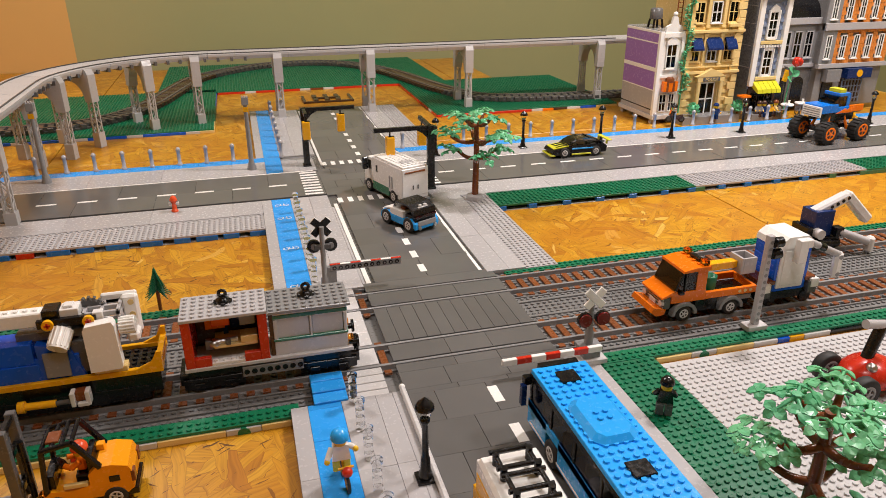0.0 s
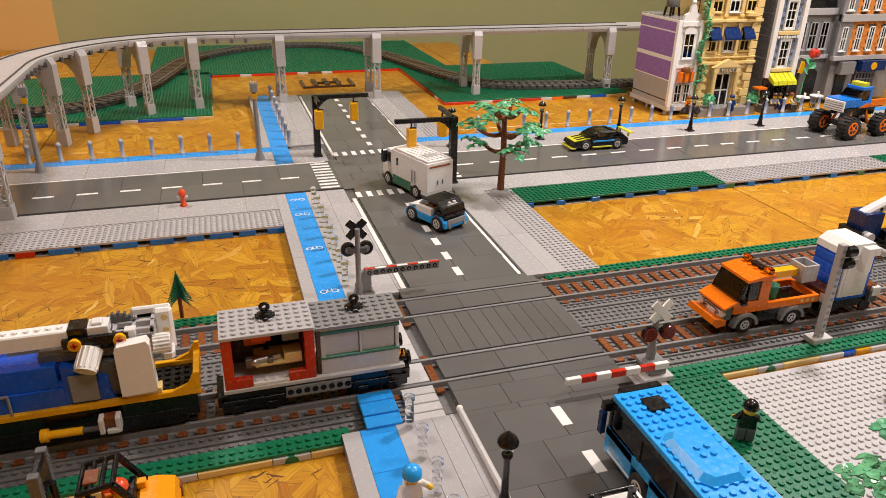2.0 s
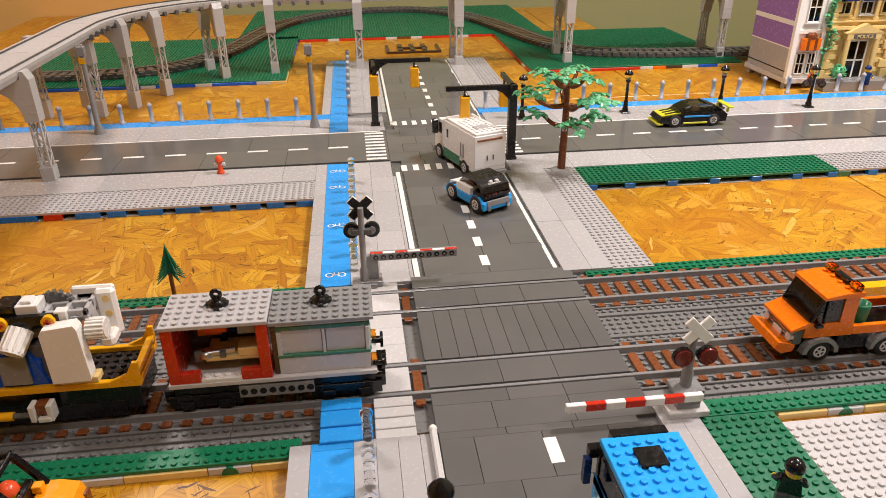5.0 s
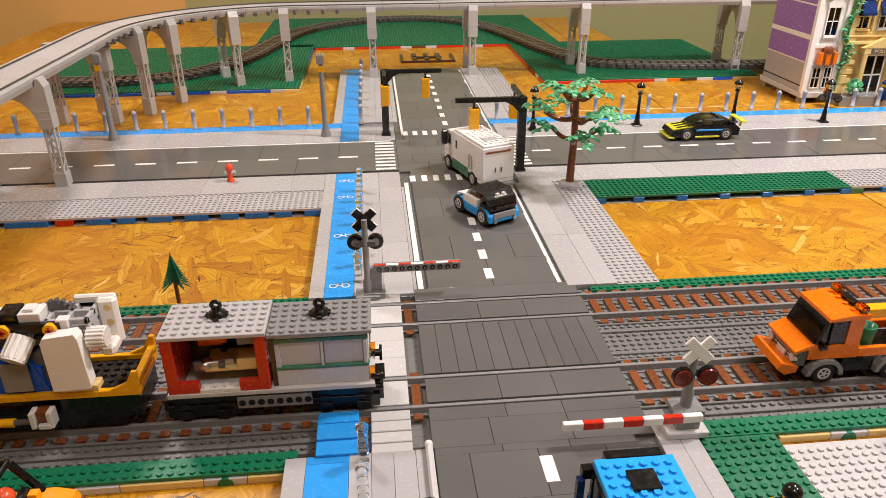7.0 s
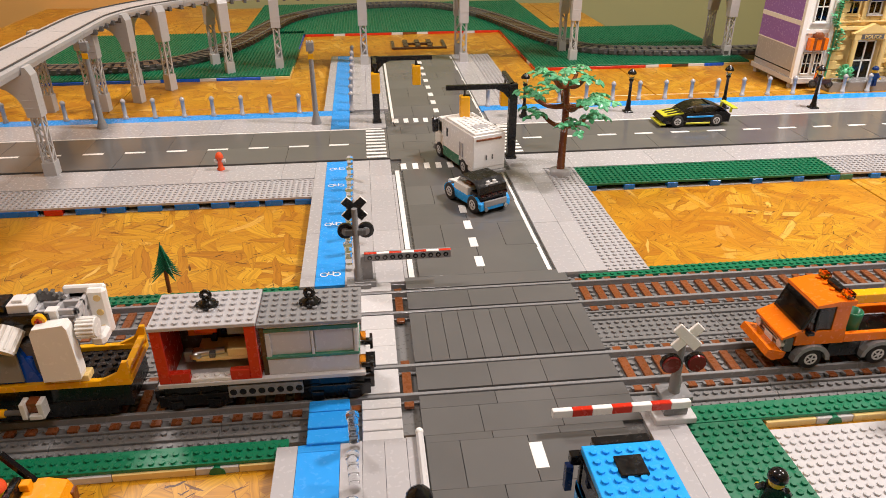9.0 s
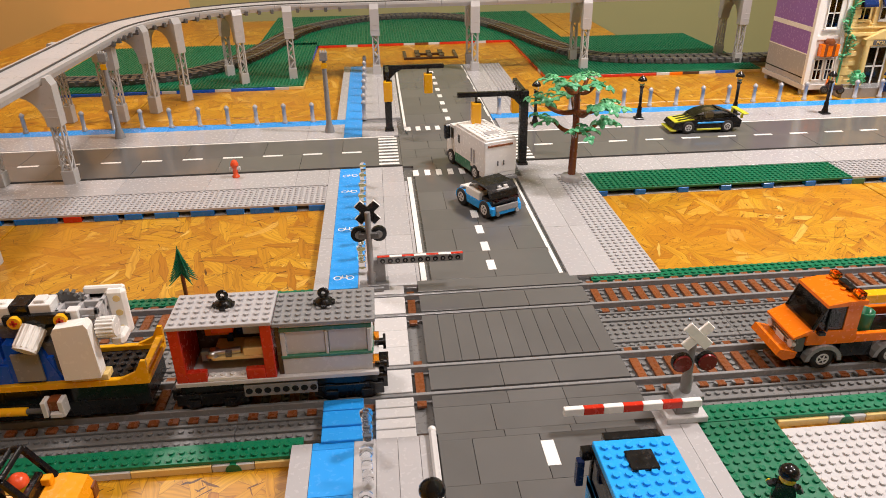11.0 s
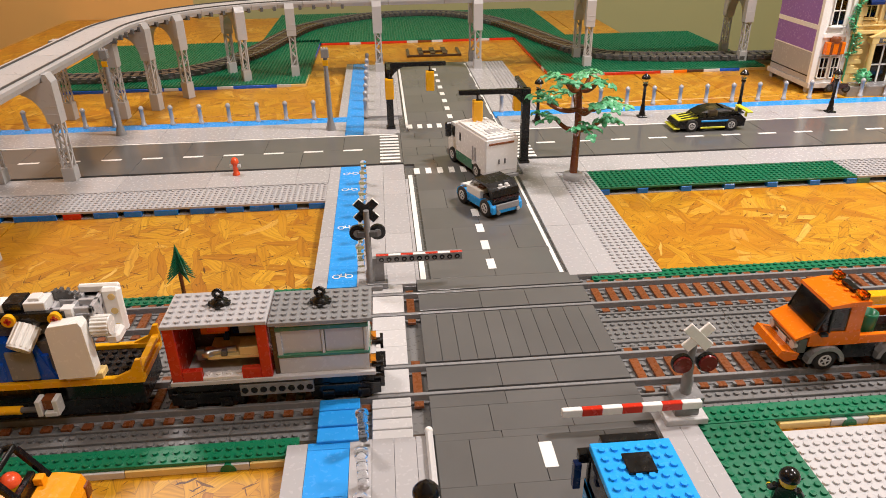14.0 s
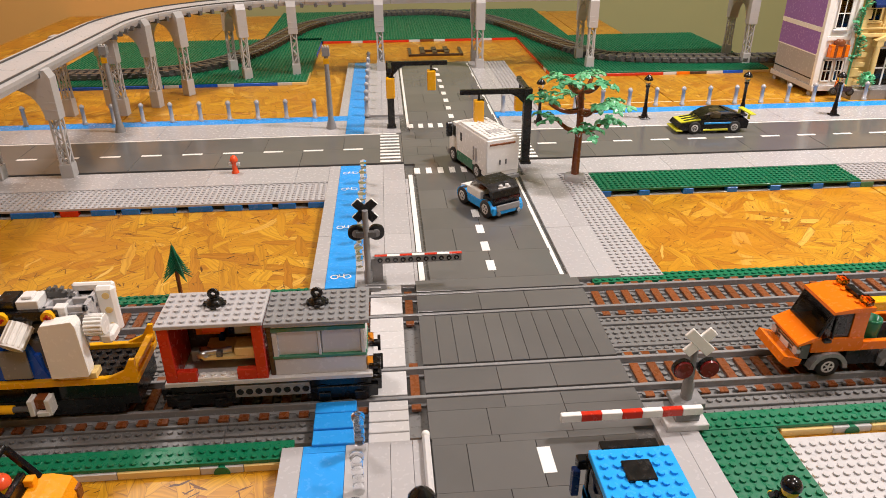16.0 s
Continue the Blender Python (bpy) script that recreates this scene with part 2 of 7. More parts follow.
    def studs(self, x0, y0, nx, ny, z, skip=None, n=8, h=0.2):
        ring = [(0.3 * math.cos(k * math.tau / n), 0.3 * math.sin(k * math.tau / n)) for k in range(n)]
        side = [(k, (k + 1) % n, n + (k + 1) % n, n + k) for k in range(n)] + [tuple(range(n, 2 * n))]
        for i in range(nx):
            for j in range(ny):
                cx, cy = x0 + i + 0.5, y0 + j + 0.5
                if skip and skip(cx, cy):
                    continue
                self.add([(cx + a, cy + b, z) for a, b in ring] + [(cx + a * 0.96, cy + b * 0.96, z + h) for a, b in ring], side)
        return self

    def ball(self, x, y, z, rx, ry=None, rz=None, nu=14, nv=8, m=None, z_from=-1.0):
        ry, rz = ry or rx, rz or rx
        prof = []
        for j in range(nv + 1):
            a = math.asin(max(-1, z_from)) + (math.pi / 2 - math.asin(max(-1, z_from))) * j / nv
            prof.append((math.cos(a), math.sin(a)))
        vs, fs = [], []
        for r, h in prof:
            vs += [(x + rx * r * math.cos(k * math.tau / nu), y + ry * r * math.sin(k * math.tau / nu), z + rz * h) for k in range(nu)]
        for j in range(nv):
            fs += [(j * nu + k, j * nu + (k + 1) % nu, (j + 1) * nu + (k + 1) % nu, (j + 1) * nu + k) for k in range(nu)]
        return self.add(vs, fs, True, m)

    def make(self, name, mat, parent=None, label="", at=None):
        me = bpy.data.meshes.new(name)
        me.from_pydata([(a * S, b * S, c * S) for a, b, c in self.v], [], self.f)
        me.polygons.foreach_set("use_smooth", self.s)
        for one in mat if isinstance(mat, (list, tuple)) else [mat]:
            me.materials.append(MAT[one])
        me.polygons.foreach_set("material_index", self.i)
        me.update()
        ob = new(name, me)
        if parent:
            ob.parent = parent
        if at:
            ob.matrix_basis = stand(*at)
        return tagged(ob, label)


def stand(x, y, z=0.0, turn=0.0):
    return pose(x * S, y * S, z * S, 0, 0, turn)


def thing(name, label, category, x, y, z=0.0, turn=0.0, group="", kind=""):
    """An empty at the base of a thing, which carries its parts."""
    ob = new(name)
    ob.empty_display_size = 0.01
    ob.matrix_basis = stand(x, y, z, turn)
    return tagged(ob, label, category, group, kind)


def setting(name, shape, mat, label, category):
    return tagged(shape.make(name, mat), label, category, "", "structure")


def pieces(name, shape, mat, parent, places):
    """Alike pieces of one thing on one shared mesh; places: (x, y, z, turn)."""
    first = shape.make(name, mat, parent, "", places[0])
    for p in places[1:]:
        o = first.copy()
        scene.collection.objects.link(o)
        o.matrix_basis = stand(*p)
    return first


def shared(name, mesh_ob, parent, place):
    o = bpy.data.objects.new(name, mesh_ob.data)
    scene.collection.objects.link(o)
    o.parent, o.matrix_basis = parent, stand(*place)
    return o


def askew(ob, most):
    """Leans a loosely pressed tile by a hair, as its gloss shows."""
    ob.matrix_basis = ob.matrix_basis @ pose(0, 0, 0, random.uniform(-most, most), random.uniform(-most, most))


# ---- room ----
TABLE = -1.6  # the board's top, in studs; the road tiles' top is 0
WX0, WX1, WY0, WY1, FLOOR, CEIL = -230, 330, -330, 276, -96, 208
setting("wall_north_1", Shape().box(WX0 - 6, -85.2, WY1, WY1 + 6, FLOOR, CEIL, 0), "wall_ochre", "ochre painted stretch of the wall behind the layout", "wall")
setting("wall_north_2", Shape().box(-85.2, WX1 + 6, WY1, WY1 + 6, FLOOR, CEIL, 0), "wall_green", "olive green painted plaster wall behind the layout", "wall")
setting("wall_west", Shape().box(WX0 - 6, WX0, WY0, WY1, FLOOR, CEIL, 0), "wall_ochre", "ochre painted plaster side wall", "wall")
setting("wall_east", Shape().box(WX1, WX1 + 6, WY0, WY1, FLOOR, CEIL, 0), "wall_green", "olive green painted plaster side wall", "wall")
setting("wall_south", Shape().box(WX0 - 6, WX1 + 6, WY0 - 6, WY0, FLOOR, CEIL, 0), "wall_ochre", "plain ochre wall behind the viewer", "wall")
setting("floor", Shape().box(WX0 - 6, WX1 + 6, WY0 - 6, WY1 + 6, FLOOR - 6, FLOOR, 0), "floor", "dark vinyl room floor", "floor")
setting("ceiling", Shape().box(WX0 - 6, WX1 + 6, WY0 - 6, WY1 + 6, CEIL, CEIL + 6, 0), "ceiling", "off-white painted ceiling", "ceiling")

table = thing("layout_table", "low table of amber strand board sheets carrying the brick town", "table", 0, 0, FLOOR)
for bx0, bx1, by0, by1 in ((-140, -66, -70, 112), (-65.7, 84, -70, 112), (84.3, 220, -70, 112), (-140, -66, 112.3, 275.5), (-65.7, 70, 112.3, 266), (70.3, 87, 112.3, 265), (87.1, 99.4, 112.3, 198), (99.5, 220, 112.3, 164)):
    Shape().box(bx0, bx1, by0, by1, TABLE - 2.2 - FLOOR, TABLE - FLOOR, 0.1).make("board", "osb", table)
for lx in (-130, 60, 210):
    for ly in (-60, 156):
        Shape().box(lx - 4, lx + 4, ly - 4, ly + 4, 0, TABLE - 2.2 - FLOOR, 0.3).make("leg", "osb", table)

# ---- roads and pavements: slabs that the tiles lie on ----
road = thing("road", "dark grey tiled brick road with white dashed lines", "road", 0, 0, kind="structure")
Shape().box(0, 22, -70, -3.6, TABLE, -0.4).box(0, 22, 22, 160, TABLE, -0.4).box(-100, 0, 68, 88, TABLE, -0.4).box(22, 200, 68, 88, TABLE, -0.4).make("road_bed", "dark_grey", road)
pavement = thing("pavement", "light grey tiled pavement with blue cycle lane strips", "pavement", 0, 0, kind="structure")
bed = Shape()
for x0, x1, y0, y1 in ((-14, 0, 21, 68), (-100, 0, 60, 68), (22, 34, 21, 68), (34, 200, 60, 68), (-100, 0, 88, 102), (22, 200, 88, 102), (-14, 0, 102, 160), (22, 34, 102, 160), (-14, 0, -70, -9), (22, 26, -70, -5)):
    bed.box(x0, x1, y0, y1, TABLE, -0.4)
bed.make("pavement_bed", "mid_grey", pavement)


def tile_run(name, mat, parent, x0, x1, y0, y1, w, d, z=0.0, gap=0.035, shift=0.0):
    """Fills a rectangle with tiles w by d, cut at its rim; every second row is shifted."""
    y, row = y0, 0
    while y < y1 - 0.05:
        ye = min(y1, y + d)
        x = x0 - (shift * w if row % 2 else 0)
        while x < x1 - 0.05:
            xa, xe = max(x, x0), min(x1, x + w)
            if xe - xa > 0.2:
                TILES.setdefault((name, mat, round(xe - xa, 2), round(ye - y, 2)), []).append((parent, (xa + xe) / 2, (y + ye) / 2, z + random.uniform(-0.006, 0.006)))
            x += w
        y, row = ye, row + 1


TILES = {}


def lay_tiles():
    for (name, mat, w, d), spots in TILES.items():
        g, gy = (0.03, 0.008) if mat == "asphalt_grey" else (0.018, 0.012)
        first = None
        for parent, x, y, z in spots:
            if first is None:
                one = first = Shape().box(-w / 2 + g, w / 2 - g, -d / 2 + gy, d / 2 - gy, -0.4, 0, 0.014).make(name, mat, parent, "", (x, y, z))
            else:
                one = shared(name, first, parent, (x, y, z))
            if name != "marking_tile":
                askew(one, 0.12 if w * d > 60 else 0.22)


R, P = "asphalt_grey", "light_grey"
# the main road
tile_run("tile", R, road, 0.1, 20, -70, -9, 6.6, 6, shift=0.5)
tile_run("tile", R, road, 2, 20, 22, 68, 9, 8, shift=0.5)
tile_run("tile", R, road, 0, 22, 68, 88, 6, 5, shift=0.5)
tile_run("tile", R, road, 2, 22, 88, 158, 9, 8, shift=0.5)
for y in (22, 30, 38, 46, 54):
    tile_run("kerb_tile", "warm_white", road, 0.6, 1.4, y, y + 8, 1, 8)
    tile_run("kerb_tile", "warm_white", road, 19.8, 20.4, y, y + 8, 1, 8)
for y in (92, 100, 108, 116, 124, 132, 140, 148):
    tile_run("kerb_tile", "warm_white", road, 1.4, 2.0, y, y + 8, 1, 8)
    tile_run("kerb_tile", "warm_white", road, 21.6, 22.2, y, y + 8, 1, 8)
# the cross road
tile_run("tile", R, road, -100, 0, 69, 87, 16, 9, shift=0.5)
tile_run("tile", R, road, 22, 200, 69, 87, 16, 9, shift=0.5)
for x in range(-100, 0, 8):
    tile_run("kerb_tile", "warm_white", road, max(x, -100), min(x + 8, -1), 87.2, 87.8, 8, 1)
for x in range(24, 200, 8):
    tile_run("kerb_tile", "warm_white", road, x, x + 8, 87.2, 87.8, 8, 1)
# white dashes and crossings, proud by a hair
DASH = []
for y in (-68.2, -60.8, -53.4, -46, -38.6, -31.2, -23.8, -14.4):
    DASH.append((9.9, 11.2, y + (1.6 if y > -30 and y < -20 else 0), y + 3.4 + (1.6 if y > -30 and y < -20 else 0)))
for x in list(range(-100, -4, 8)):
    DASH.append((x, x + 4, 77.3, 78.1))
for x in list(range(28, 198, 8)):
    DASH.append((x, x + 4, 77.3, 78.1))
for y in (24, 30, 36, 42, 48, 54):
    DASH.append((10.2, 11.4, y, y + 3))
for y in range(98, 156, 7):
    DASH.append((11.4, 12.6, y, y + 3))
for i in range(9):
    DASH.append((1.8 + i * 2.2, 2.9 + i * 2.2, 62.5, 65.5))
    DASH.append((1.8 + i * 2.2, 2.9 + i * 2.2, 91, 94))
    DASH.append((-4.5, -0.5, 69.5 + i * 2, 70.5 + i * 2))
for i in range(9):
    DASH.append((22.5, 26.5, 69.5 + i * 2, 70.5 + i * 2))
for a, b, c, d in DASH:
    TILES.setdefault(("marking_tile", "warm_white", round(b - a, 2), round(d - c, 2)), []).append((road, (a + b) / 2, (c + d) / 2, 0.02))
# pavements
for x0, x1, y0, y1 in ((-14, -12, 21, 68), (-8, 0.5, 21, 60), (-8, 0, 60, 68), (-100, -14, 60, 68), (21, 28, 21, 60), (22, 34, 60, 68), (34, 200, 60, 68), (-100, -12, 88, 98), (-8, 0, 88, 98), (23, 200, 88, 98), (-14, -12, 102, 160), (-8, 1, 102, 158), (22.5, 28, 102, 158),
                       (-14, -12, -70, -9), (-8, -0.2, -70, -9), (22, 26, -70, -8)):
    tile_run("paving_tile", P, pavement, x0, x1, y0, y1, 2.1 if y1 < 0 else 4 if x1 - x0 < 10 else 16, 16 if x1 - x0 < 10 else 8)
for y0, y1 in ((21, 68), (88, 160)):
    tile_run("lane_tile", "lane_blue", pavement, -12, -8, y0, y1, 4, 6)
tile_run("lane_tile", "lane_blue", pavement, -100, -12, 98, 102, 8, 4)
tile_run("lane_tile", "lane_blue", pavement, 22.5, 200, 98, 102, 8, 4)
tile_run("lane_tile", "lane_blue", pavement, -12, -8, -70, -9, 4, 6)
lay_tiles()


# ---- studded plates on brick edges ----
def plate(name, mat, x0, x1, y0, y1, z, label, thick=0.4):
    sh = Shape().box(x0, x1, y0, y1, z - thick, z, 0.03).studs(x0, y0, int(x1 - x0), int(y1 - y0), z)
    return tagged(sh.make(name, mat), label, "baseplate", "", "structure")


def edge(parent, runs, axis, at, z0=TABLE, z1=-0.6, deep=1.0, inward=1):
    """Bricks along an open edge; runs: (from, to, colour). Technic bricks get their holes as dark plugs."""
    for a, b, mat in runs:
        holes = mat == "holes"
        m = "pale_grey" if holes else mat
        lo, hi = (at, at + deep) if inward > 0 else (at - deep, at)
        sh = Shape()
        if axis == "x":
            sh.box(a + 0.03, b - 0.03, lo - 0.12, hi, z0, z1, 0.05)
        else:
            sh.box(lo, hi, a + 0.03, b - 0.03, z0, z1, 0.05)
        br = sh.make("brick", m, parent)
        if holes:
            hs = Shape()
            k = a + 1
            while k < b - 0.4:
                face = at - 0.02 if inward > 0 else at + 0.02
                if axis == "x":
                    hs.rod((k, face, (z0 + z1) / 2), (k, face + 0.3 * inward, (z0 + z1) / 2), 0.3, 10)
                else:
                    hs.rod((face, k, (z0 + z1) / 2), (face + 0.3 * inward, k, (z0 + z1) / 2), 0.3, 10)
                k += 1
            hs.make("pin_hole", "black", br)


def base_under(parent, x0, x1, y0, y1, mat="light_grey"):
    return Shape().box(x0, x1, y0 + 0.3, y1, TABLE, TABLE + 0.15, 0.02).make("base_plate", mat, parent)


p1 = plate("studded_plate_1", "light_grey", -100, -14, 52, 60, -0.2, "light grey studded plate strip on blue bricks along the road")
base_under(p1, -100, -14, 51.6, 60)
edge(p1, [(x, x + w, "red" if -59 < x < -55 else "bright_blue") for x, w in [(-94, 4), (-88, 4), (-82, 3), (-77, 4), (-71, 3), (-66, 4), (-62, 3), (-58, 3), (-53, 4), (-48, 3), (-43, 4), (-37, 4), (-31, 3), (-27, 4), (-22, 3), (-17, 3)]], "x", 52)
p2 = plate("studded_plate_2", "light_grey", 28, 34, 21, 60, -0.2, "light grey studded plate strip beside the pavement")
edge(p2, [(21.5, 60, "light_grey")], "y", 34, inward=-1)
p3 = plate("studded_plate_3", "green", 34, 82, 52, 60, -0.2, "green studded plate strip on blue bricks along the road")
base_under(p3, 34, 82, 51.6, 60)
edge(p3, [(34, 36, "bright_blue"), (41, 43, "bright_blue"), (49, 51, "bright_blue"), (57, 59, "bright_blue"), (65, 67, "bright_blue"), (73, 75, "bright_blue"), (80, 82, "bright_blue")], "x", 52)
p4 = plate("studded_plate_4", "light_grey", 82, 130, 52, 60, -0.2, "light grey studded plate strip on green bricks along the road")
base_under(p4, 82, 130, 51.6, 60)
edge(p4, [(82, 84.5, "sand_green"), (88, 90, "bright_blue"), (95, 97, "bright_blue"), (103, 105, "bright_blue"), (111, 113, "bright_blue"), (119, 121, "sand_green"), (128, 130, "sand_green")], "x", 52)
p5 = plate("studded_plate_5", "green", 130, 190, 52, 60, -0.2, "green studded plate strip along the road")
edge(p5, [(130, 136, "sand_green"), (150, 156, "blue")], "x", 52)
p6 = plate("studded_plate_6", "green", 26, 34, -70, -9.8, -0.4, "green studded plate lawn beside the bus lane")
edge(p6, [(-70, -9.9, "tan")], "y", 34, z1=-0.8, inward=-1)
plate("studded_plate_7", "plate_grey", 34.6, 98, -58, -10.4, -1.42, "white-grey studded baseplate lying on the table", 0.17)
plate("studded_plate_13", "light_grey", 28, 34, 102, 158, -0.2, "light grey studded plate strip beside the far road")
p8 = plate("studded_plate_8", "green", -100, -13, -10, -7.5, -0.4, "green studded plate strip beside the railway")
edge(p8, [(-100, -60, "tan"), (-60, -48, "blue"), (-48, -38, "tan"), (-38, -33, "red"), (-33, -29, "holes"), (-29, -21.5, "tan"), (-21.5, -17.5, "pale_grey"), (-17.5, -13, "tan")], "x", -10.1, z1=-0.82)
Shape().rod((-19.5, -10.3, -1.5), (-19.5, -9.9, -1.5), 0.75, 20).make("arch_plug", "green", p8)
p9 = plate("studded_plate_9", "green", 26, 190, -9.7, -7.2, -0.4, "green studded plate strip beside the railway")
edge(p9, [(34.6, 40, "tan"), (40, 44, "pale_grey"), (44, 50, "tan"), (50, 54, "holes"), (54, 56, "blue"), (56, 58.5, "yellow"), (58.5, 63, "holes"), (63, 75, "black"), (75, 110, "tan")], "x", -9.9, z1=-0.82)
Shape().rod((42, -10.1, -1.5), (42, -9.7, -1.5), 0.75, 20).make("arch_plug", "green", p9)
p10 = plate("studded_plate_10", "green", -13, -12, 19, 21, -0.4, "green plate edge beside the railway")
for nm, x0, x1 in (("studded_plate_11", -100, -14), ("studded_plate_12", 24, 190)):
    pz = plate(nm, "green", x0, x1, 20, 22, -0.4, "narrow green studded plate strip behind the railway")

# the raised green corner of the layout that carries the loop
for nm, x0, x1, y0, y1 in (("loop_plate_1", -100, -25, 140, 204), ("loop_plate_2", -46, 64, 200, 266), ("loop_plate_3", 45, 110, 141, 200)):
    sh = Shape().box(x0, x1, y0, y1, -0.8, -0.4, 0.03)
    sh.studs(x0, y0, int(x1 - x0), int(y1 - y0), -0.4, None, 6)
    lp = tagged(sh.make(nm, "green"), "green studded baseplates raised on coloured bricks under the loop", "baseplate", "", "structure")
    if nm.endswith("1"):
        edge(lp, [(-100, -80, "blue"), (-80, -76, "holes"), (-76, -64, "blue"), (-64, -60, "holes"), (-60, -49.5, "blue"), (-49.5, -45, "pale_grey"), (-45, -33, "blue"), (-33, -29, "holes"), (-29, -25, "tan")], "x", 139.8, z1=-0.8)
        edge(lp, [(140, 152, "tan"), (152, 176, "green"), (176, 200, "blue")], "y", -24.8, z1=-0.8, inward=-1)
    elif nm.endswith("2"):
        edge(lp, [(-24.5, -14.5, "red"), (-14.5, -10.5, "pale_grey"), (-10.5, 6, "red"), (6, 10, "holes"), (10, 15, "brown"), (15, 19, "holes"), (19, 32, "red"), (32, 36, "pale_grey"), (36, 44.8, "red")], "x", 199.8, z1=-0.8)
        edge(lp, [(200, 266, "red")], "y", 64.2, z1=-0.8, inward=-1)
    else:
        edge(lp, [(45, 57, "red"), (57, 61, "pale_grey"), (61, 78, "red"), (78, 82, "holes"), (82, 86, "orange"), (86, 91, "dark_brown"), (91, 96, "holes"), (96, 102, "blue"), (102, 110, "tan")], "x", 140.8, z1=-0.8)
        edge(lp, [(141, 148, "red"), (148, 152, "pale_grey"), (152, 176, "red"), (176, 199.7, "red")], "y", 44.8, z1=-0.8)

# ---- railway ----
for nm, yc in (("railway_track_1", 0), ("railway_track_2", 16)):
    trk = thing(nm, "grey toy railway track with brown sleepers on grey ballast plates", "railway track", 0, yc, 0, kind="structure")
    for s in (-2.5, 2.5):
        Shape().box(-100, 190, s - 0.22, s + 0.22, -0.75, 0.0, 0.05).box(-100, 190, s - 0.6, s + 0.6, -1.0, -0.75, 0.03).make("rail", "mid_grey", trk)
    slp = Shape().box(-0.5, 0.5, -1.85, 1.85, -0.8, -0.45, 0.04).box(-0.5, 0.5, -4, -3.15, -0.8, -0.45, 0.04).box(-0.5, 0.5, 3.15, 4, -0.8, -0.45, 0.04)
    xs = [x for x in range(-98, 0, 2)] + [x for x in range(24, 180, 2)]
    pieces("sleeper", slp, "sleeper_brown", trk, [(x - 0.5, 0, 0, 0) for x in [*xs, -0.55]])
ballast = thing("ballast_bed", "dark grey studded ballast plates under the tracks", "ballast", 0, 0, kind="structure")
Shape().box(-100, 190, -7.5, 21, TABLE, -1.1, 0.03).make("bed", "ballast_grey", ballast)


def ballast_plate(y0, y1, rows, ridges, odd_rows=()):
    """One plate, sixteen studs long, with stud rows and smooth ridges along it."""
    sh = Shape().box(0.015, 15.985, y0 + 0.01, y1 - 0.01, -1.1, -0.9, 0.02)
    for y in rows:
        sh.studs(0, y - 0.5, 16, 1, -0.9, None, 8, 0.24)
    for y in odd_rows:
        for x in range(0, 16, 2):
            sh.studs(x + 0.5, y - 0.5, 1, 1, -0.72, None, 8, 0.26)
    for y, w in ridges:
        sh.box(0.02, 15.98, y - w / 2, y + w / 2, -0.9, -0.6, 0.05)
    return sh


STRIPS = [(-7.5, -4.1, (-6.75, -4.95), ((-5.85, 0.6), (-4.25, 0.3))), (4.1, 12.0, (4.85, 6.45, 7.45, 8.45, 9.45, 11.25), ((5.65, 0.6), (4.25, 0.3), (10.35, 0.6), (11.85, 0.3))), (20.0, 21.0, (20.5,), ())]
RUNS = [-100 + 16 * k for k in range(6)] + [22 + 16 * k for k in range(10)]
for y0, y1, rows, ridges in STRIPS:
    pieces("ballast_plate", ballast_plate(y0, y1, rows, ridges), "ballast_grey", ballast, [(x, 0, random.uniform(-0.01, 0.01), 0) for x in RUNS])
for yc in (0, 16):
    pieces("ballast_plate", ballast_plate(yc - 4.1, yc + 4.0, (yc - 1.0, yc, yc + 1.0), (), (yc - 3.55, yc + 3.55)), "ballast_grey", ballast, [(x, 0, random.uniform(-0.01, 0.01), 0) for x in RUNS])


# ---- level crossing ----
crossing = thing("level_crossing", "dark grey tiled level crossing deck between the rails", "level crossing", 0, 0, kind="structure")
deck = []
for y0, y1, cuts in ((-5, -3.0, (0, 8, 14, 22)), (-2.0, 2.0, (0, 8, 14, 22)), (3.0, 13.0, (0, 2, 4, 6, 8, 10, 12, 14, 16, 18, 20, 22)), (14.0, 18.0, (0, 8, 14, 22)), (19.0, 22, (0, 22)), (-9, -5, (0, 6, 14, 22))):
    for a, b in zip(cuts, cuts[1:]):
        Shape().box(a + 0.025, b - 0.025, y0 + 0.01, y1 - 0.01, -0.5, 0.0 + random.uniform(-0.006, 0.006), 0.02).make("deck_tile", "asphalt_grey", crossing)
for y0, y1 in ((-4.4, -2.95), (-2.05, 2.05), (2.95, 6.5), (6.5, 10), (10, 13.05), (13.95, 18.05), (18.95, 21)):
    Shape().box(-5.9, -1.9, y0 + 0.02, y1 - 0.02, -0.6, -0.02, 0.05).make("footway_tile", "pale_grey", crossing)
for i, (y0, y1) in enumerate(((-5.9, -4.4), (-7.4, -5.9), (-9, -7.4))):
    Shape().box(-5.9, -1.9, y0 + 0.03, y1 - 0.03, TABLE, -0.1 - 0.12 * i, 0.06).make("footway_step", "pale_grey", crossing)
for y0, y1, h in ((-4.9, -3.2, 0.55), (-7.2, -4.9, 0.5), (-9.2, -7.2, 0.3)):
    Shape().box(-11.2, -7.1, y0 + 0.03, y1 - 0.03, TABLE, h, 0.06).make("ramp_tile", "lane_blue", crossing)


# ---- helpers for parts ----
def part(parent, name, mat, *boxes, label="", c=0.06):
    sh = Shape()
    for b in boxes:
        sh.box(*b, c)
    return sh.make(name, mat, parent, label)


AXLE = {"x": Matrix(((0, 0, 1, 0), (0, 1, 0, 0), (-1, 0, 0, 0), (0, 0, 0, 1))), "y": Matrix(((1, 0, 0, 0), (0, 0, -1, 0), (0, 1, 0, 0), (0, 0, 0, 1)))}


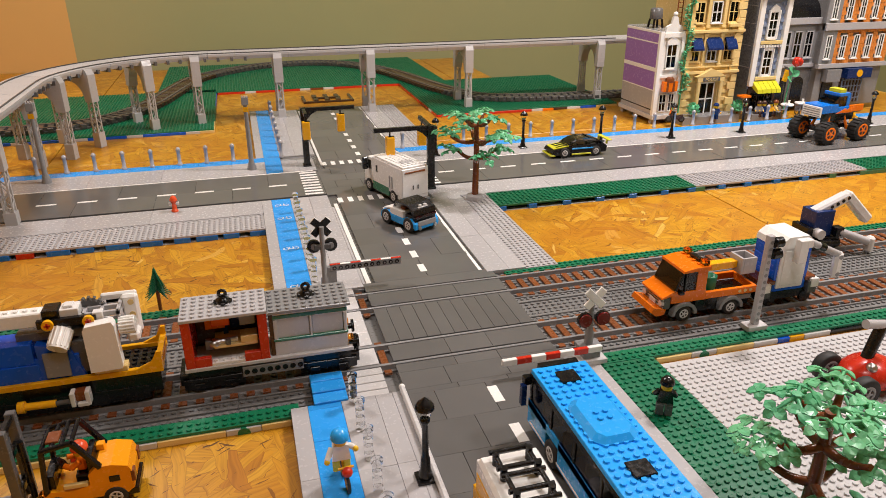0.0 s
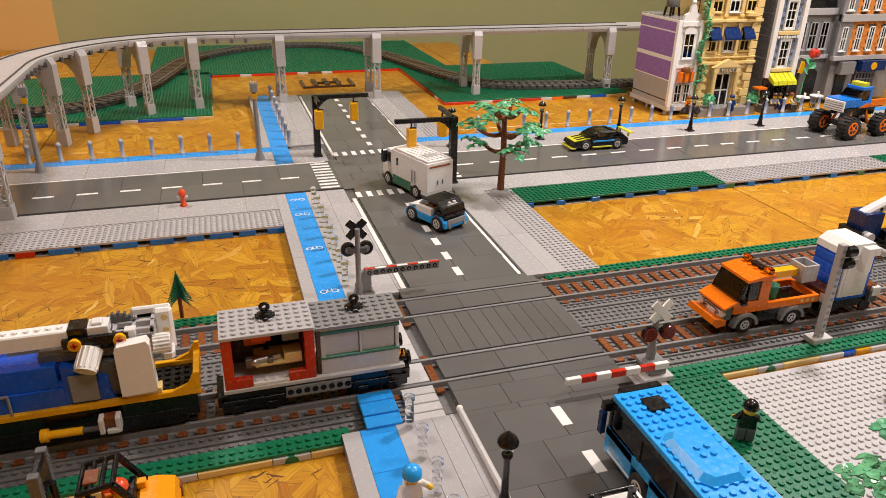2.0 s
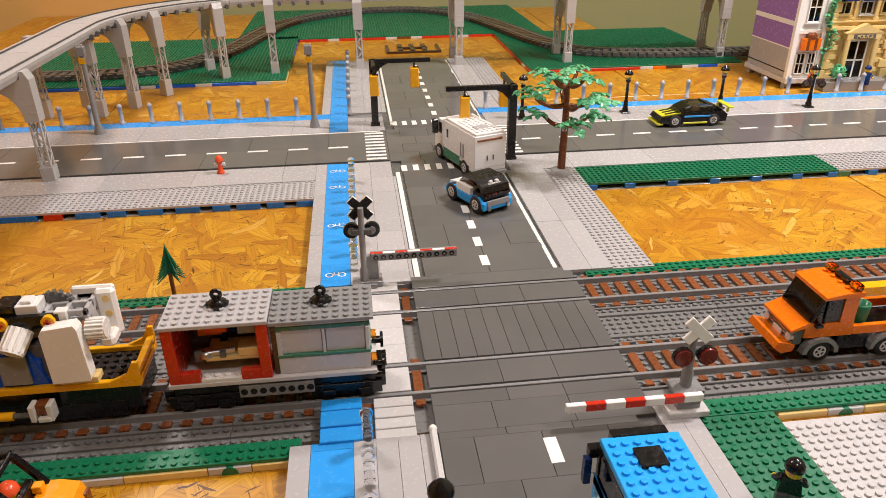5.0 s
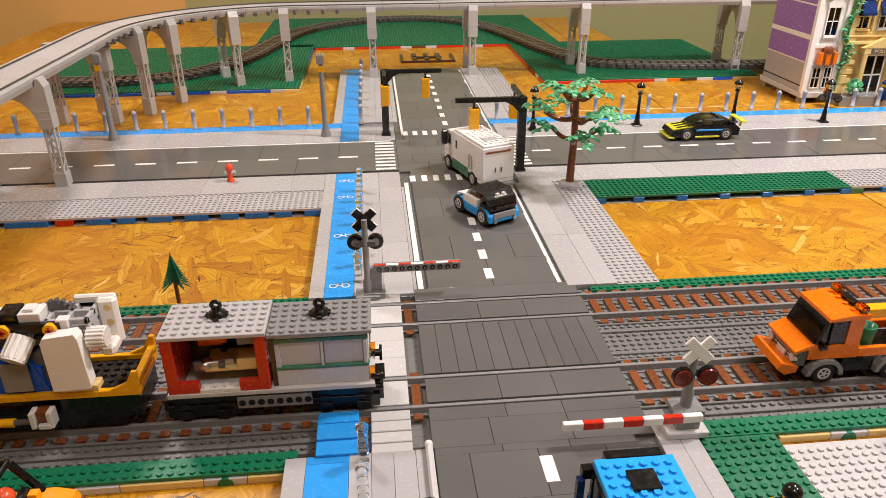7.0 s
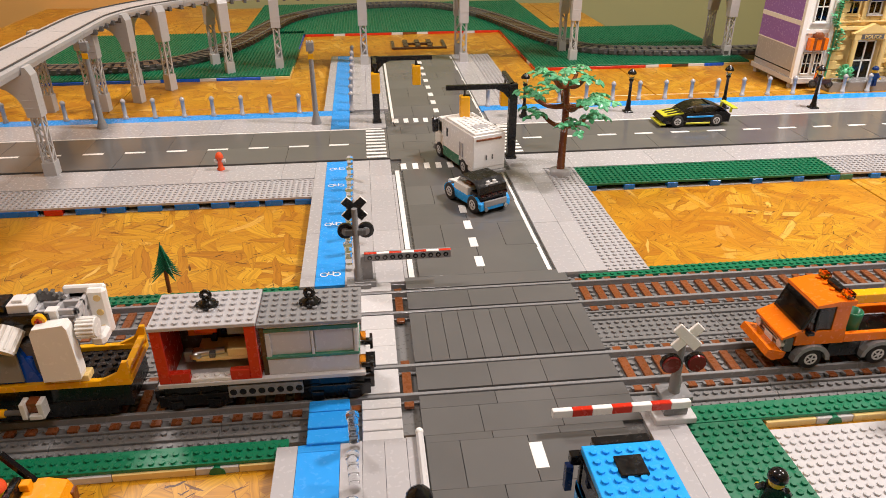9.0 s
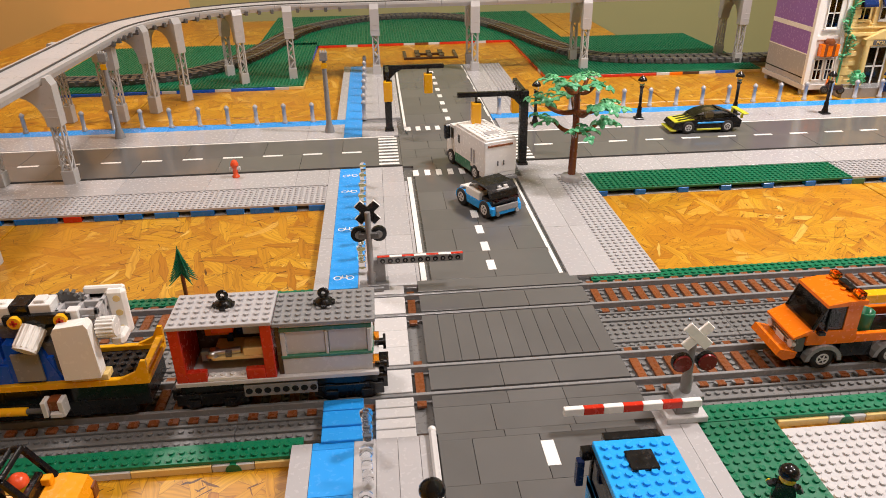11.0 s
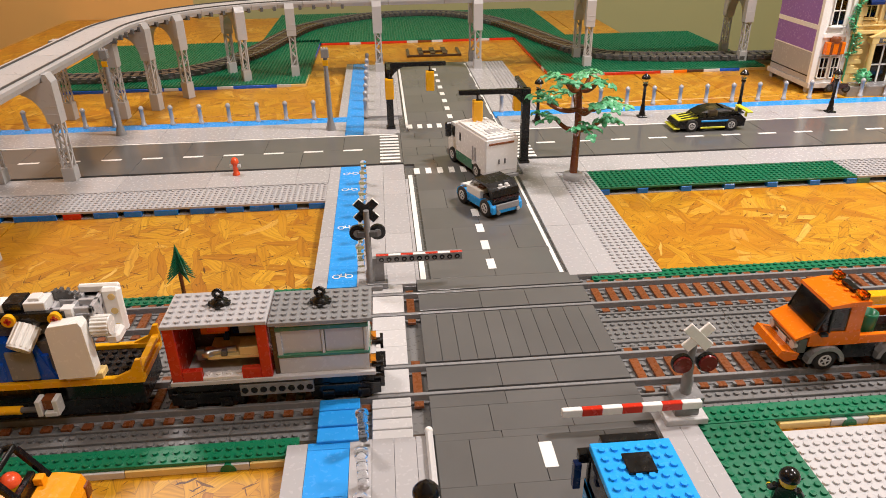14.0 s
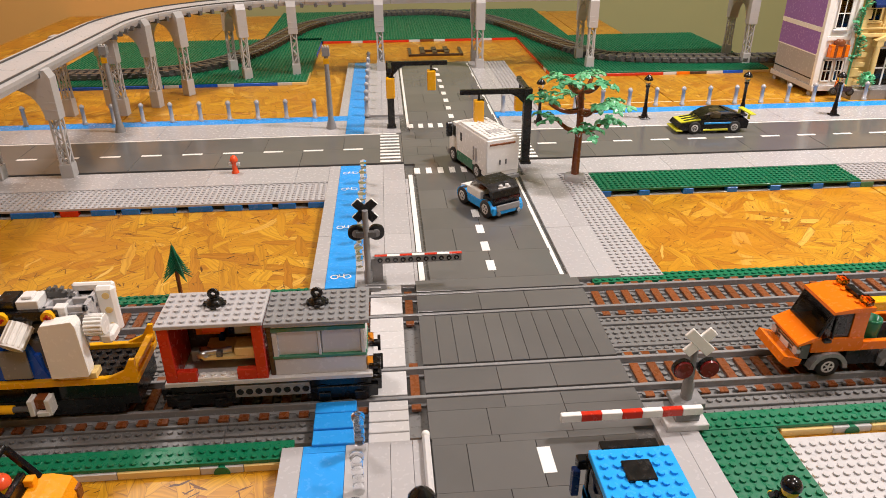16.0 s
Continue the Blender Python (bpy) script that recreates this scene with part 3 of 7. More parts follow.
def wheel(parent, x, y, z, r, w, rim="pale_grey", axis="x", treads=0, hub=0.6):
    m = Matrix.Translation((x, y, z)) @ AXLE[axis]
    sh = Shape().lathe(0, 0, [(r * hub, -w / 2), (r * 0.92, -w / 2), (r, -w * 0.35), (r, w * 0.35), (r * 0.92, w / 2), (r * hub, w / 2)], 24, m)
    for k in range(treads):
        a = k * math.tau / treads
        sh.box(r * 0.97, r * 1.09, -r * 0.1, r * 0.1, -w * 0.48, w * 0.1 if k % 2 else w * 0.48, 0.03, m @ Matrix.Rotation(a, 4, "Z"))
    ty = sh.make("wheel", "rubber", parent)
    rm = Shape()
    for s in (-1, 1):
        rm.lathe(0, 0, [(r * (hub + 0.02), s * w * 0.42), (r * (hub - 0.04), s * w * 0.53), (r * (hub - 0.18), s * w * 0.53), (r * (hub - 0.24), s * w * 0.44)], 20, m)
        for k in range(5):
            rm.box(0, r * (hub - 0.1), -r * 0.06, r * 0.06, s * w * 0.5 - 0.06, s * w * 0.5 + 0.06, 0.01, m @ Matrix.Rotation(k * math.tau / 5, 4, "Z"))
        rm.rod((0, 0, s * w * 0.38), (0, 0, s * w * 0.56), r * 0.16, 10, None, m)
    if hub > 0.65:
        rm.rod((0, 0, -w * 0.4), (0, 0, w * 0.4), r * (hub - 0.04), 20, None, m)
    rm.make("rim", rim, ty)
    return ty


def bogie(parent, x, n=3):
    b = part(parent, "bogie", "black", (x - 4, x + 4, -2.2, 2.2, 1.0, 2.4), (x - 3.6, x + 3.6, -2.6, -2.2, 0.5, 1.9), (x - 3.6, x + 3.6, 2.2, 2.6, 0.5, 1.9), (x - 2.4, x - 1.2, -2.8, -2.6, 0.3, 1.3), (x + 1.2, x + 2.4, -2.8, -2.6, 0.3, 1.3))
    for wx in (x - 2, x + 2):
        for s in (-1, 1):
            Shape().rod((wx, s * 2.05, 1.05), (wx, s * 2.5, 1.05), 1.05, 18).make("wheel", "black", b)


# ---- overhead railway ----
CX, CY, RAD, BEAM = -24, 111, 43, 20.0


def along(s):
    """A point of the overhead line's middle and its heading, s studs from its near end."""
    straight = 141
    if s < straight:
        return Vector((CX - RAD, CY - straight + s, 0)), Vector((0, 1, 0))
    arc = RAD * math.pi / 2
    if s < straight + arc:
        a = math.pi - (s - straight) / RAD
        return Vector((CX + RAD * math.cos(a), CY + RAD * math.sin(a), 0)), Vector((math.sin(a), -math.cos(a), 0))
    return Vector((CX + s - straight - arc, CY + RAD, 0)), Vector((1, 0, 0))


overhead = thing("overhead_railway", "light grey elevated railway beam on lattice portal columns", "elevated railway", 0, 0, TABLE)


def sweep(sh, s0, s1, n, profile, z):
    """Sweeps an outline (across, up) along the overhead line."""
    k = len(profile)
    vs, fs = [], []
    for j in range(n + 1):
        p, d = along(s0 + (s1 - s0) * j / n)
        side = Vector((d.y, -d.x, 0))
        vs += [p + side * u + Vector((0, 0, z + w)) for u, w in profile]
    for j in range(n):
        fs += [(j * k + i, j * k + (i + 1) % k, (j + 1) * k + (i + 1) % k, (j + 1) * k + i) for i in range(k)]
    fs += [tuple(range(k))[::-1], tuple(range(n * k, n * k + k))]
    return sh.add(vs, fs)


ZB = BEAM - TABLE
segment = 0
s = 0.0
while s < 345:
    step = 8.0 if 141 <= s < 209 else 16.0
    sweep(Shape(), s + 0.05, s + step - 0.05, 4, [(-4.6, -1.6), (4.6, -1.6), (5, -0.6), (5, 0), (-5, 0), (-5, -0.6)], ZB).make("beam_segment", "beam_grey", overhead)
    s += step
for u in (-3.6, 3.6):
    sweep(Shape(), 0, 345, 120, [(u - 0.12, 0.02), (u + 0.12, 0.02), (u + 0.12, 0.3), (u - 0.12, 0.3)], ZB).make("guide_rail", "track_grey", overhead)
for j in range(22):
    p, d = along(135 + j * 4)
    sh = Shape().box(-0.4, 0.4, -5.4, 5.4, -2.1, -1.0, 0.05)
    ob = sh.make("cross_tie", "dark_grey", overhead)
    ob.matrix_basis = stand(p.x, p.y, ZB, math.degrees(math.atan2(d.y, d.x)))


def lattice(sh, x, y, z0, z1, w=1.5, m=None):
    for a in (-1, 1):
        for b in (-1, 1):
            sh.box(x + a * w / 2 - 0.18, x + a * w / 2 + 0.18, y + b * w / 2 - 0.18, y + b * w / 2 + 0.18, z0, z1, 0.03, m)
    n = max(2, round((z1 - z0) / 2.0))
    for k in range(n):
        a, b = z0 + (z1 - z0) * k / n, z0 + (z1 - z0) * (k + 1) / n
        if k % 2:
            a, b = b, a
        for s in (-1, 1):
            sh.rod((x - w / 2, y + s * w / 2, a), (x + w / 2, y + s * w / 2, b), 0.15, 5, None, m)
            sh.rod((x + s * w / 2, y - w / 2, a), (x + s * w / 2, y + w / 2, b), 0.15, 5, None, m)
    return sh


def portal(s, inner=-5.2, outer=7.5, low=0.0):
    """Two lattice columns with haunched heads; across the line is the local y axis, the town side negative."""
    p, d = along(s)
    ob = thing("portal", "", "", p.x, p.y, 0, math.degrees(math.atan2(d.y, d.x)))
    ob.parent = overhead
    for u, face, top in ((inner, 1, ZB - 0.25), (outer, -1, ZB - 2.6)):
        Shape().box(-1.15, 1.15, u - 1.15, u + 1.15, low, 4.2, 0.06).make("footing", "beam_grey", ob)
        lattice(Shape(), 0, u, 4.2, 12.6, 1.6).make("lattice_column", "beam_grey", ob)
        edge = [(u - face * 1.2, 12.6), (u + face * 1.2, 12.6)]
        for k in range(8):
            a = math.pi / 2 * k / 7
            edge.append((u + face * (1.2 + 4.2 * (1 - math.cos(a))), 12.9 + 5.2 * math.sin(a)))
        edge += [(u + face * 5.6, ZB - 1.62 if face > 0 else ZB - 2.6)]
        edge += [(u + face * 0.3, ZB - 1.62), (u + face * 0.1, top), (u - face * 0.5, top), (u - face * 1.2, top - 1.4)] if face > 0 else [(u - face * 0.5, top), (u - face * 1.2, top - 1.4)]
        head = Shape().prism(edge, -1.3, 1.3, "x")
        for z in (14.2, 15.6):
            head.box(-1.34, 1.34, u - 1.24, u + 1.24, z, z + 0.16, 0.02)
        head.make("column_head", "beam_grey", ob)
    return ob


portal(67, -4.2)
portal(97.5, low=1.6)
portal(144, -0.3, 12.5)
for deg in (165, 146, 118):
    portal(141 + RAD * (math.pi - math.radians(deg)))
portal(141 + RAD * math.pi / 2 - 5)
for x in (-4, 25, 58, 106):
    portal(141 + RAD * math.pi / 2 + x - CX)

# ---- far loop of track on the green plates ----
KNOTS = [(-100, 151), (-81, 150), (-64, 153), (-53, 163), (-45, 180), (-39, 204), (-33, 225), (-21, 242), (-3, 254), (19, 255), (35, 243), (45, 222), (51, 201), (57, 178), (66, 160), (84, 154), (104, 152), (130, 151)]


def smooth_line(knots, n=8):
    pts = []
    for i in range(len(knots) - 1):
        p0, p1, p2, p3 = (Vector(knots[max(0, min(len(knots) - 1, i + k))]) for k in (-1, 0, 1, 2))
        for j in range(n):
            t = j / n
            pts.append(0.5 * (2 * p1 + (p2 - p0) * t + (2 * p0 - 5 * p1 + 4 * p2 - p3) * t * t + (3 * p1 - p0 - 3 * p2 + p3) * t ** 3))
    return pts + [Vector(knots[-1])]


loop_pts = smooth_line(KNOTS)
loop = thing("railway_loop", "grey toy railway loop with dark sleepers curving over green plates", "railway track", 0, 0, kind="structure")
for u in (-2.5, 2.5):
    vs, fs = [], []
    for i, p in enumerate(loop_pts):
        d = (loop_pts[min(i + 1, len(loop_pts) - 1)] - loop_pts[max(i - 1, 0)]).normalized()
        q = p + Vector((d.y, -d.x)) * u
        side = Vector((d.y, -d.x)) * 0.35
        vs += [(q.x - side.x, q.y - side.y, 0.2), (q.x + side.x, q.y + side.y, 0.2), (q.x + side.x, q.y + side.y, 1.3), (q.x - side.x, q.y - side.y, 1.3)]
    for i in range(len(loop_pts) - 1):
        fs += [(i * 4 + k, i * 4 + (k + 1) % 4, i * 4 + 4 + (k + 1) % 4, i * 4 + 4 + k) for k in range(4)]
    Shape().add(vs, fs).make("rail", "dark_grey", loop)
vs, fs = [], []
for i, p in enumerate(loop_pts):
    d = (loop_pts[min(i + 1, len(loop_pts) - 1)] - loop_pts[max(i - 1, 0)]).normalized()
    side = Vector((d.y, -d.x)) * 4
    vs += [(p.x - side.x, p.y - side.y, -0.4), (p.x + side.x, p.y + side.y, -0.4), (p.x + side.x, p.y + side.y, 0.2), (p.x - side.x, p.y - side.y, 0.2)]
for i in range(len(loop_pts) - 1):
    fs += [(i * 4 + k, i * 4 + (k + 1) % 4, i * 4 + 4 + (k + 1) % 4, i * 4 + 4 + k) for k in range(4)]
Shape().add(vs, fs).make("ballast", "track_grey", loop)
dist, spots = 0.0, []
for a, b in zip(loop_pts, loop_pts[1:]):
    seg = (b - a).length
    while dist < seg:
        q = a.lerp(b, dist / seg)
        spots.append((q.x, q.y, 0, math.degrees(math.atan2(b.y - a.y, b.x - a.x))))
        dist += 2.6
    dist -= seg
brown_part = [p for p in spots if p[1] > 172 and (-50 < p[0] < -28 or 44 < p[0] < 70)]
grey_part = [p for p in spots if p not in brown_part]
sl = Shape().box(-0.9, 0.9, -4.3, 4.3, 0.0, 1.15, 0.06)
pieces("sleeper", sl, "dark_brown", loop, brown_part)
pieces("sleeper", Shape().box(-0.8, 0.8, -4.3, 4.3, 0.0, 1.15, 0.06), "track_grey", loop, grey_part)

# tool lying inside the loop
frame_tool = thing("loose_track_pieces", "dark loose track pieces lying flat on the board", "track pieces", 14, 180, TABLE)
for i, (x0, x1, y0, y1) in enumerate(((-9, -8, -5, 6), (-9, 9, -5.6, -4.8), (-5, -3.4, -3, 7), (-1, 0.6, -3, 7), (3, 4.6, -3, 7), (-5, 5, 1, 2), (8, 9, -5, 6))):
    part(frame_tool, "bar", "dark_brown", (x0, x1, y0, y1, 0, 0.7))


# ---- goods wagon with the workshop cabin ----
def cap(parent, x, y, z):
    o = Shape().lathe(x, y, [(0.9, z), (0.9, z + 0.45), (0.5, z + 0.6), (0.45, z + 0.9)], 14)
    o.box(x - 1.1, x + 1.1, y - 0.3, y + 0.3, z, z + 0.4, 0.08).box(x - 0.3, x + 0.3, y - 1.0, y + 1.0, z, z + 0.35, 0.08)
    for k in range(10):
        a0, a1 = k * math.tau / 10, (k + 1) * math.tau / 10
        o.rod((x + 0.42 * math.cos(a0), y, z + 1.25 + 0.42 * math.sin(a0)), (x + 0.42 * math.cos(a1), y, z + 1.25 + 0.42 * math.sin(a1)), 0.22, 6)
    return o.make("lifting_eye", "black", parent)


def workshop_wagon():
    w = thing("service_wagon", "red and grey railway service wagon with an open workshop side", "railway wagon", -15.5, 0, 0)
    part(w, "underframe", "black", (-10, 10, -2.4, 2.4, 1.6, 3.2), (-9.5, 9.5, -1.6, 1.6, 0.9, 1.8))
    part(w, "floor", "pale_grey", (-10.2, 10.2, -3.1, 3.1, 3.2, 3.7))
    part(w, "skirt", "mid_grey", (-3.6, 3.8, -3.0, -2.4, 1.5, 2.9), label="grey pierced side skirt")
    for k in range(8):
        Shape().rod((-3.1 + k * 0.93, -3.03, 2.2), (-3.1 + k * 0.93, -2.9, 2.2), 0.36, 10).make("skirt_hole", "black", w)
    for x in (-7, 7):
        bogie(w, x)
    cab = part(w, "cabin", "red", (-10, -8.9, -3, 3, 3.7, 10), (-1.2, -0.1, -3, 3, 3.7, 10), (-8.9, -1.2, 2.4, 3, 3.7, 10), (-8.9, -7.0, -3, -2.3, 3.7, 4.9), (-3.1, -1.2, -3, -2.3, 3.7, 4.9), label="red open-sided cabin walls")
    Shape().box(-7, -3.1, -3, -2.0, 3.7, 4.1, 0.05).studs(-7, -3, 4, 1, 4.1).make("sill", "white", cab, "white studded sill")
    rf = Shape().box(-10.1, 0, -3.2, 3.2, 10, 10.4, 0.05).studs(-10, -3, 10, 6, 10.4)
    rf.make("roof", "light_grey", w, "light grey studded roof plate")
    cap(w, -5, 0.3, 10.5)
    part(w, "bench", "tan", (-6.6, -1.4, -1.6, 2, 5.2, 5.6), (-3.4, -1.4, -1.6, 0.2, 5.6, 6.5), label="tan workbench")
    part(w, "toolbox", "orange", (-7.6, -5.2, 1.0, 2.2, 6.6, 8.0))
    part(w, "cabin_lining", "dark_brown", (-8.8, -1.3, 2.2, 2.38, 3.8, 9.9))
    part(w, "hanging_tool", "mid_grey", (-7.2, -6.8, 1.6, 2.1, 7.8, 9.4), (-6.2, -5.9, 1.6, 2.1, 8.2, 9.5))
    part(w, "parts_bin", "coral", (-6.8, -4.6, 0.4, 1.8, 7.2, 8.2))
    part(w, "cloth", "sand_blue", (-3.4, -1.5, -0.4, 1.4, 7.4, 9.2))
    part(w, "vice", "dark_grey", (-7.6, -6.8, -1.6, -0.8, 5.2, 6.4), (-5.2, -4.6, -1.7, -1.1, 5.6, 6.2))
    part(w, "tool_rack", "navy", (-4.6, -1.6, 1.8, 2.4, 6.0, 9.0), (-5.5, -4.9, 1.2, 2.2, 5.6, 9.2))
    gear = Shape().rod((-6.4, -1.2, 5.9), (-3.8, -0.8, 5.9), 0.35, 10).lathe(-6.6, -1.0, [(0.8, 5.6), (0.8, 6.0), (0.4, 6.2)], 12)
    gear.make("machine", "silver", w)
    # the enclosed grey end
    for nm, bx in (("lower_side", (0.6, 9.6, -2.6, -2.2, 3.7, 5.6)), ("upper_side", (0.6, 9.6, -2.5, -2.1, 8.6, 9.6)), ("frame_post", (0.6, 1.1, -2.6, -2.1, 5.6, 8.6)), ("frame_post", (5.0, 5.3, -2.6, -2.2, 5.6, 8.6)), ("frame_post", (9.2, 9.6, -2.6, -2.1, 5.6, 8.6)),
                   ("rear_side", (0.6, 9.6, 2.2, 2.6, 3.7, 9.6)), ("end_wall", (0.6, 1.0, -2.1, 2.2, 3.7, 9.6)), ("end_wall", (9.3, 9.7, -2.1, 2.2, 3.7, 9.6)), ("recessed_panel", (1.05, 4.95, -2.3, -2.1, 4.2, 8.9)), ("recessed_panel", (5.35, 9.15, -2.3, -2.1, 4.2, 8.9))):
        part(w, nm, "pale_grey", bx, c=0.05)
    part(w, "green_stripe", "sand_green", (0.5, 9.7, -2.66, -2.14, 5.6, 5.95), (0.5, 9.7, -2.58, -2.06, 8.7, 9.2), (9.3, 9.76, -2.3, 2.3, 5.6, 6.0), label="dark green trim stripes")
    rf = Shape().box(0, 10.1, -3, 3.2, 9.6, 10.0, 0.05).studs(0, -3, 10, 6, 10.0)
    rf.make("roof", "mid_grey", w, "darker grey studded roof plate")
    cap(w, 5, 0.3, 10.1)
    part(w, "post", "dark_brown", (0.1, 0.6, -2.6, -2.0, 3.7, 9.6))
    buf = part(w, "coupling", "black", (9.8, 11.2, -0.8, 0.8, 2.4, 3.4))
    for y in (-2, 2):
        Shape().rod((9.8, y, 3.9), (10.7, y, 3.9), 0.4, 12).rod((10.7, y, 3.9), (11.0, y, 3.9), 0.85, 16).make("buffer", "black", w)
    Shape().rod((9.8, -1.6, 2.2), (11.0, -1.6, 2.2), 0.6, 12).make("hose_socket", "black", w)
    for y in (-2.1, 2.1):
        Shape().rod((9.6, y, 4.6), (10.3, y, 4.6), 0.5, 12).make("lamp", "trans_orange", w, "transparent orange marker lamp")


workshop_wagon()


def crane_wagon():
    w = thing("crane_wagon", "yellow flat railway wagon carrying a blue and white crane", "railway wagon", -40, 0, 0)
    part(w, "underframe", "black", (-26, 11.6, -2.9, 2.9, 1.4, 4.2), (-20, 10, -3.0, -2.6, 0.6, 2.4))
    for x in (-18, 6.5):
        bogie(w, x)
    dk = Shape().box(-26, 12, -3.3, -2.7, 4.2, 4.9, 0.06).box(-26, 12, 2.7, 3.3, 4.2, 4.9, 0.06).box(11.3, 12, -2.7, 2.7, 4.2, 4.9, 0.06)
    for s in (-3.3, 2.9):
        dk.prism([(9.2, 4.9), (12, 4.9), (12, 6.9), (11.5, 6.9), (10.8, 5.6)], s, s + 0.4, "y")
    dk.box(11.3, 12.0, -3.0, 3.0, 5.4, 5.9, 0.06)
    dk.make("deck_frame", "yellow", w, "bright yellow deck frame with raised end brackets")
    Shape().box(-26, 11.3, -2.7, 2.7, 4.0, 4.4, 0.04).studs(4, -2.5, 7, 5, 4.4).make("deck", "black", w)
    cbd = part(w, "crane_body", "blue", (-20, -3, -2.8, 2.8, 4.6, 7.0), (-16, -9, -2.8, 2.8, 7.0, 10.2), (-9, -3.4, -2.6, 0.6, 7.0, 9.6), (-3.4, 1.2, -2.6, -2.0, 4.6, 7.6), label="blue crane housing")
    Shape().prism([(-3, 4.6), (1.6, 4.6), (0.4, 8.6), (-3, 9.4)], -2.7, 2.7, "y").make("cab_slope", "blue", w).location.x = 2 * S
    cbd.location.x = 2 * S
    Shape().prism([(-22, 4.6), (-17, 4.6), (-17, 9.2), (-19, 9.2)], -2.5, 2.5, "y").make("cab_window", "smoke", w)
    part(w, "cab_door", "mid_grey", (-0.4, 2.2, -3.1, -2.8, 5.2, 8.4), label="grey hatch door")
    rl = Shape()
    for x in (-20, -16.5, -13, -9.5, -6):
        rl.rod((x, -3.2, 4.9), (x, -3.2, 7.2), 0.16, 6)
    rl.rod((-20, -3.2, 7.2), (-13, -3.2, 7.2), 0.16, 6).rod((-9.5, -3.2, 7.2), (-6, -3.2, 7.2), 0.16, 6)
    rl.make("handrail", "mid_grey", w)
    part(w, "turntable", "dark_grey", (1.4, 5.6, -2.2, 2.4, 4.9, 9.0), (-3, 6.2, -1.6, 2.0, 9.4, 10.4))
    part(w, "mounting_plate", "tan", (4.6, 8.2, -3.2, -1.8, 4.9, 5.6))
    Shape().prism([(4.4, 5.6), (7.8, 5.7), (7.9, 6.2), (7.75, 11.3), (7.5, 11.8), (4.7, 11.5), (4.4, 11.0)], -3.9, -2.5, "y").make("counterweight_hood", "warm_white", w, "white curved counterweight panel")
    fr = Shape()
    for x in (2.6, 4.4, 6.2, 8.0):
        fr.box(x - 0.2, x + 0.2, -1.8, 1.8, 9.4, 12.2, 0.05)
    for y in (-1.6, 0, 1.6):
        fr.box(2.4, 8.2, y - 0.2, y + 0.2, 11.6, 12.2, 0.05)
        fr.rod((2.4, y + 0.5, 11.0), (8.2, y + 0.5, 11.0), 0.22, 8)
    fr.make("gearbox_frame", "light_grey", w, "grey gearbox frame")
    part(w, "back_panel", "warm_white", (8.0, 9.9, 0.8, 1.8, 7.6, 12.7), c=0.3)
    part(w, "side_panel", "warm_white", (8.4, 9.8, -1.4, 0.8, 7.6, 8.8), c=0.3)
    part(w, "side_panel", "warm_white", (5.8, 9.8, 1.4, 2.0, 11.6, 12.9), c=0.3)
    for z in (8.4, 10.2, 11.8):
        Shape().rod((9.1, 0.72, z), (9.1, 0.85, z), 0.35, 12).make("pin_hole", "tan", w)
    part(w, "pivot_block", "white", (5.4, 6.5, -2.2, -1.2, 11.4, 12.4), (2.0, 4.0, -1.8, 0.2, 11.9, 13.0), (2.4, 3.4, -1.4, -0.2, 13.0, 13.3))
    dr = Shape().rod((8.0, -2.0, 10.3), (9.7, -2.0, 10.3), 0.95, 18)
    for k in range(16):
        a = k * math.tau / 16
        dr.rod((8.0, -2.0 + 0.95 * math.cos(a), 10.3 + 0.95 * math.sin(a)), (9.6, -2.0 + 0.95 * math.cos(a), 10.3 + 0.95 * math.sin(a)), 0.14, 5)
    dr.make("drum", "warm_white", w)
    g = Shape()
    for k in range(16):
        g.box(1.3, 1.7, -0.15, 0.15, -0.3, 0.3, 0.02, Matrix.Translation((4.8, 0.4, 11.6)) @ AXLE["y"] @ Matrix.Rotation(k * math.tau / 16, 4, "Z"))
    g.rod((4.8, 0.1, 11.6), (4.8, 0.7, 11.6), 1.35, 20).make("gear", "dark_grey", w)
    part(w, "linkage", "black", (-0.4, 5.8, -2.4, -1.8, 11.2, 12.2), (0.2, 1.9, -1.9, 0.3, 11.6, 13.1))
    for x in (0.8, 5.0):
        pn = Shape().rod((x, -2.8, 11.7), (x, -2.3, 11.7), 0.62, 14).make("pin", "yellow", w)
        part(pn, "axle_end", "red", (x - 0.34, x + 0.34, -2.88, -2.76, 11.58, 11.82), (x - 0.12, x + 0.12, -2.88, -2.76, 11.36, 12.04), c=0.02)
    UA = Vector((0.6, 1.8, 1.5)).orthogonal().normalized()
    UB = Vector((0.6, 1.8, 1.5)).normalized().cross(UA)
    wd = Shape().rod((1.5, -3.8, 9.2), (2.1, -2.0, 10.7), 1.08, 20)
    for k in range(14):
        a = k * math.tau / 14
        wd.rod(Vector((1.56, -3.62, 9.35)) + (UA * math.cos(a) + UB * math.sin(a)) * 1.06, Vector((2.1, -2.0, 10.7)) + (UA * math.cos(a) + UB * math.sin(a)) * 1.06, 0.12, 5)
    wd.make("winch_drum", "warm_white", w)
    Shape().box(-30, 0.2, -1.9, -0.1, 11.3, 13.0, 0.12).studs(-30, -1.5, 30, 1, 13.0).make("jib", "warm_white", w, "long white crane jib")
    ou = Shape().rod((-3.2, -4.2, 2.6), (0.2, -4.2, 2.5), 0.44, 14).rod((-3.7, -4.2, 2.6), (-3.0, -4.2, 2.6), 0.7, 14)
    ou.make("outrigger_cylinder", "yellow", w, "yellow outrigger cylinder")
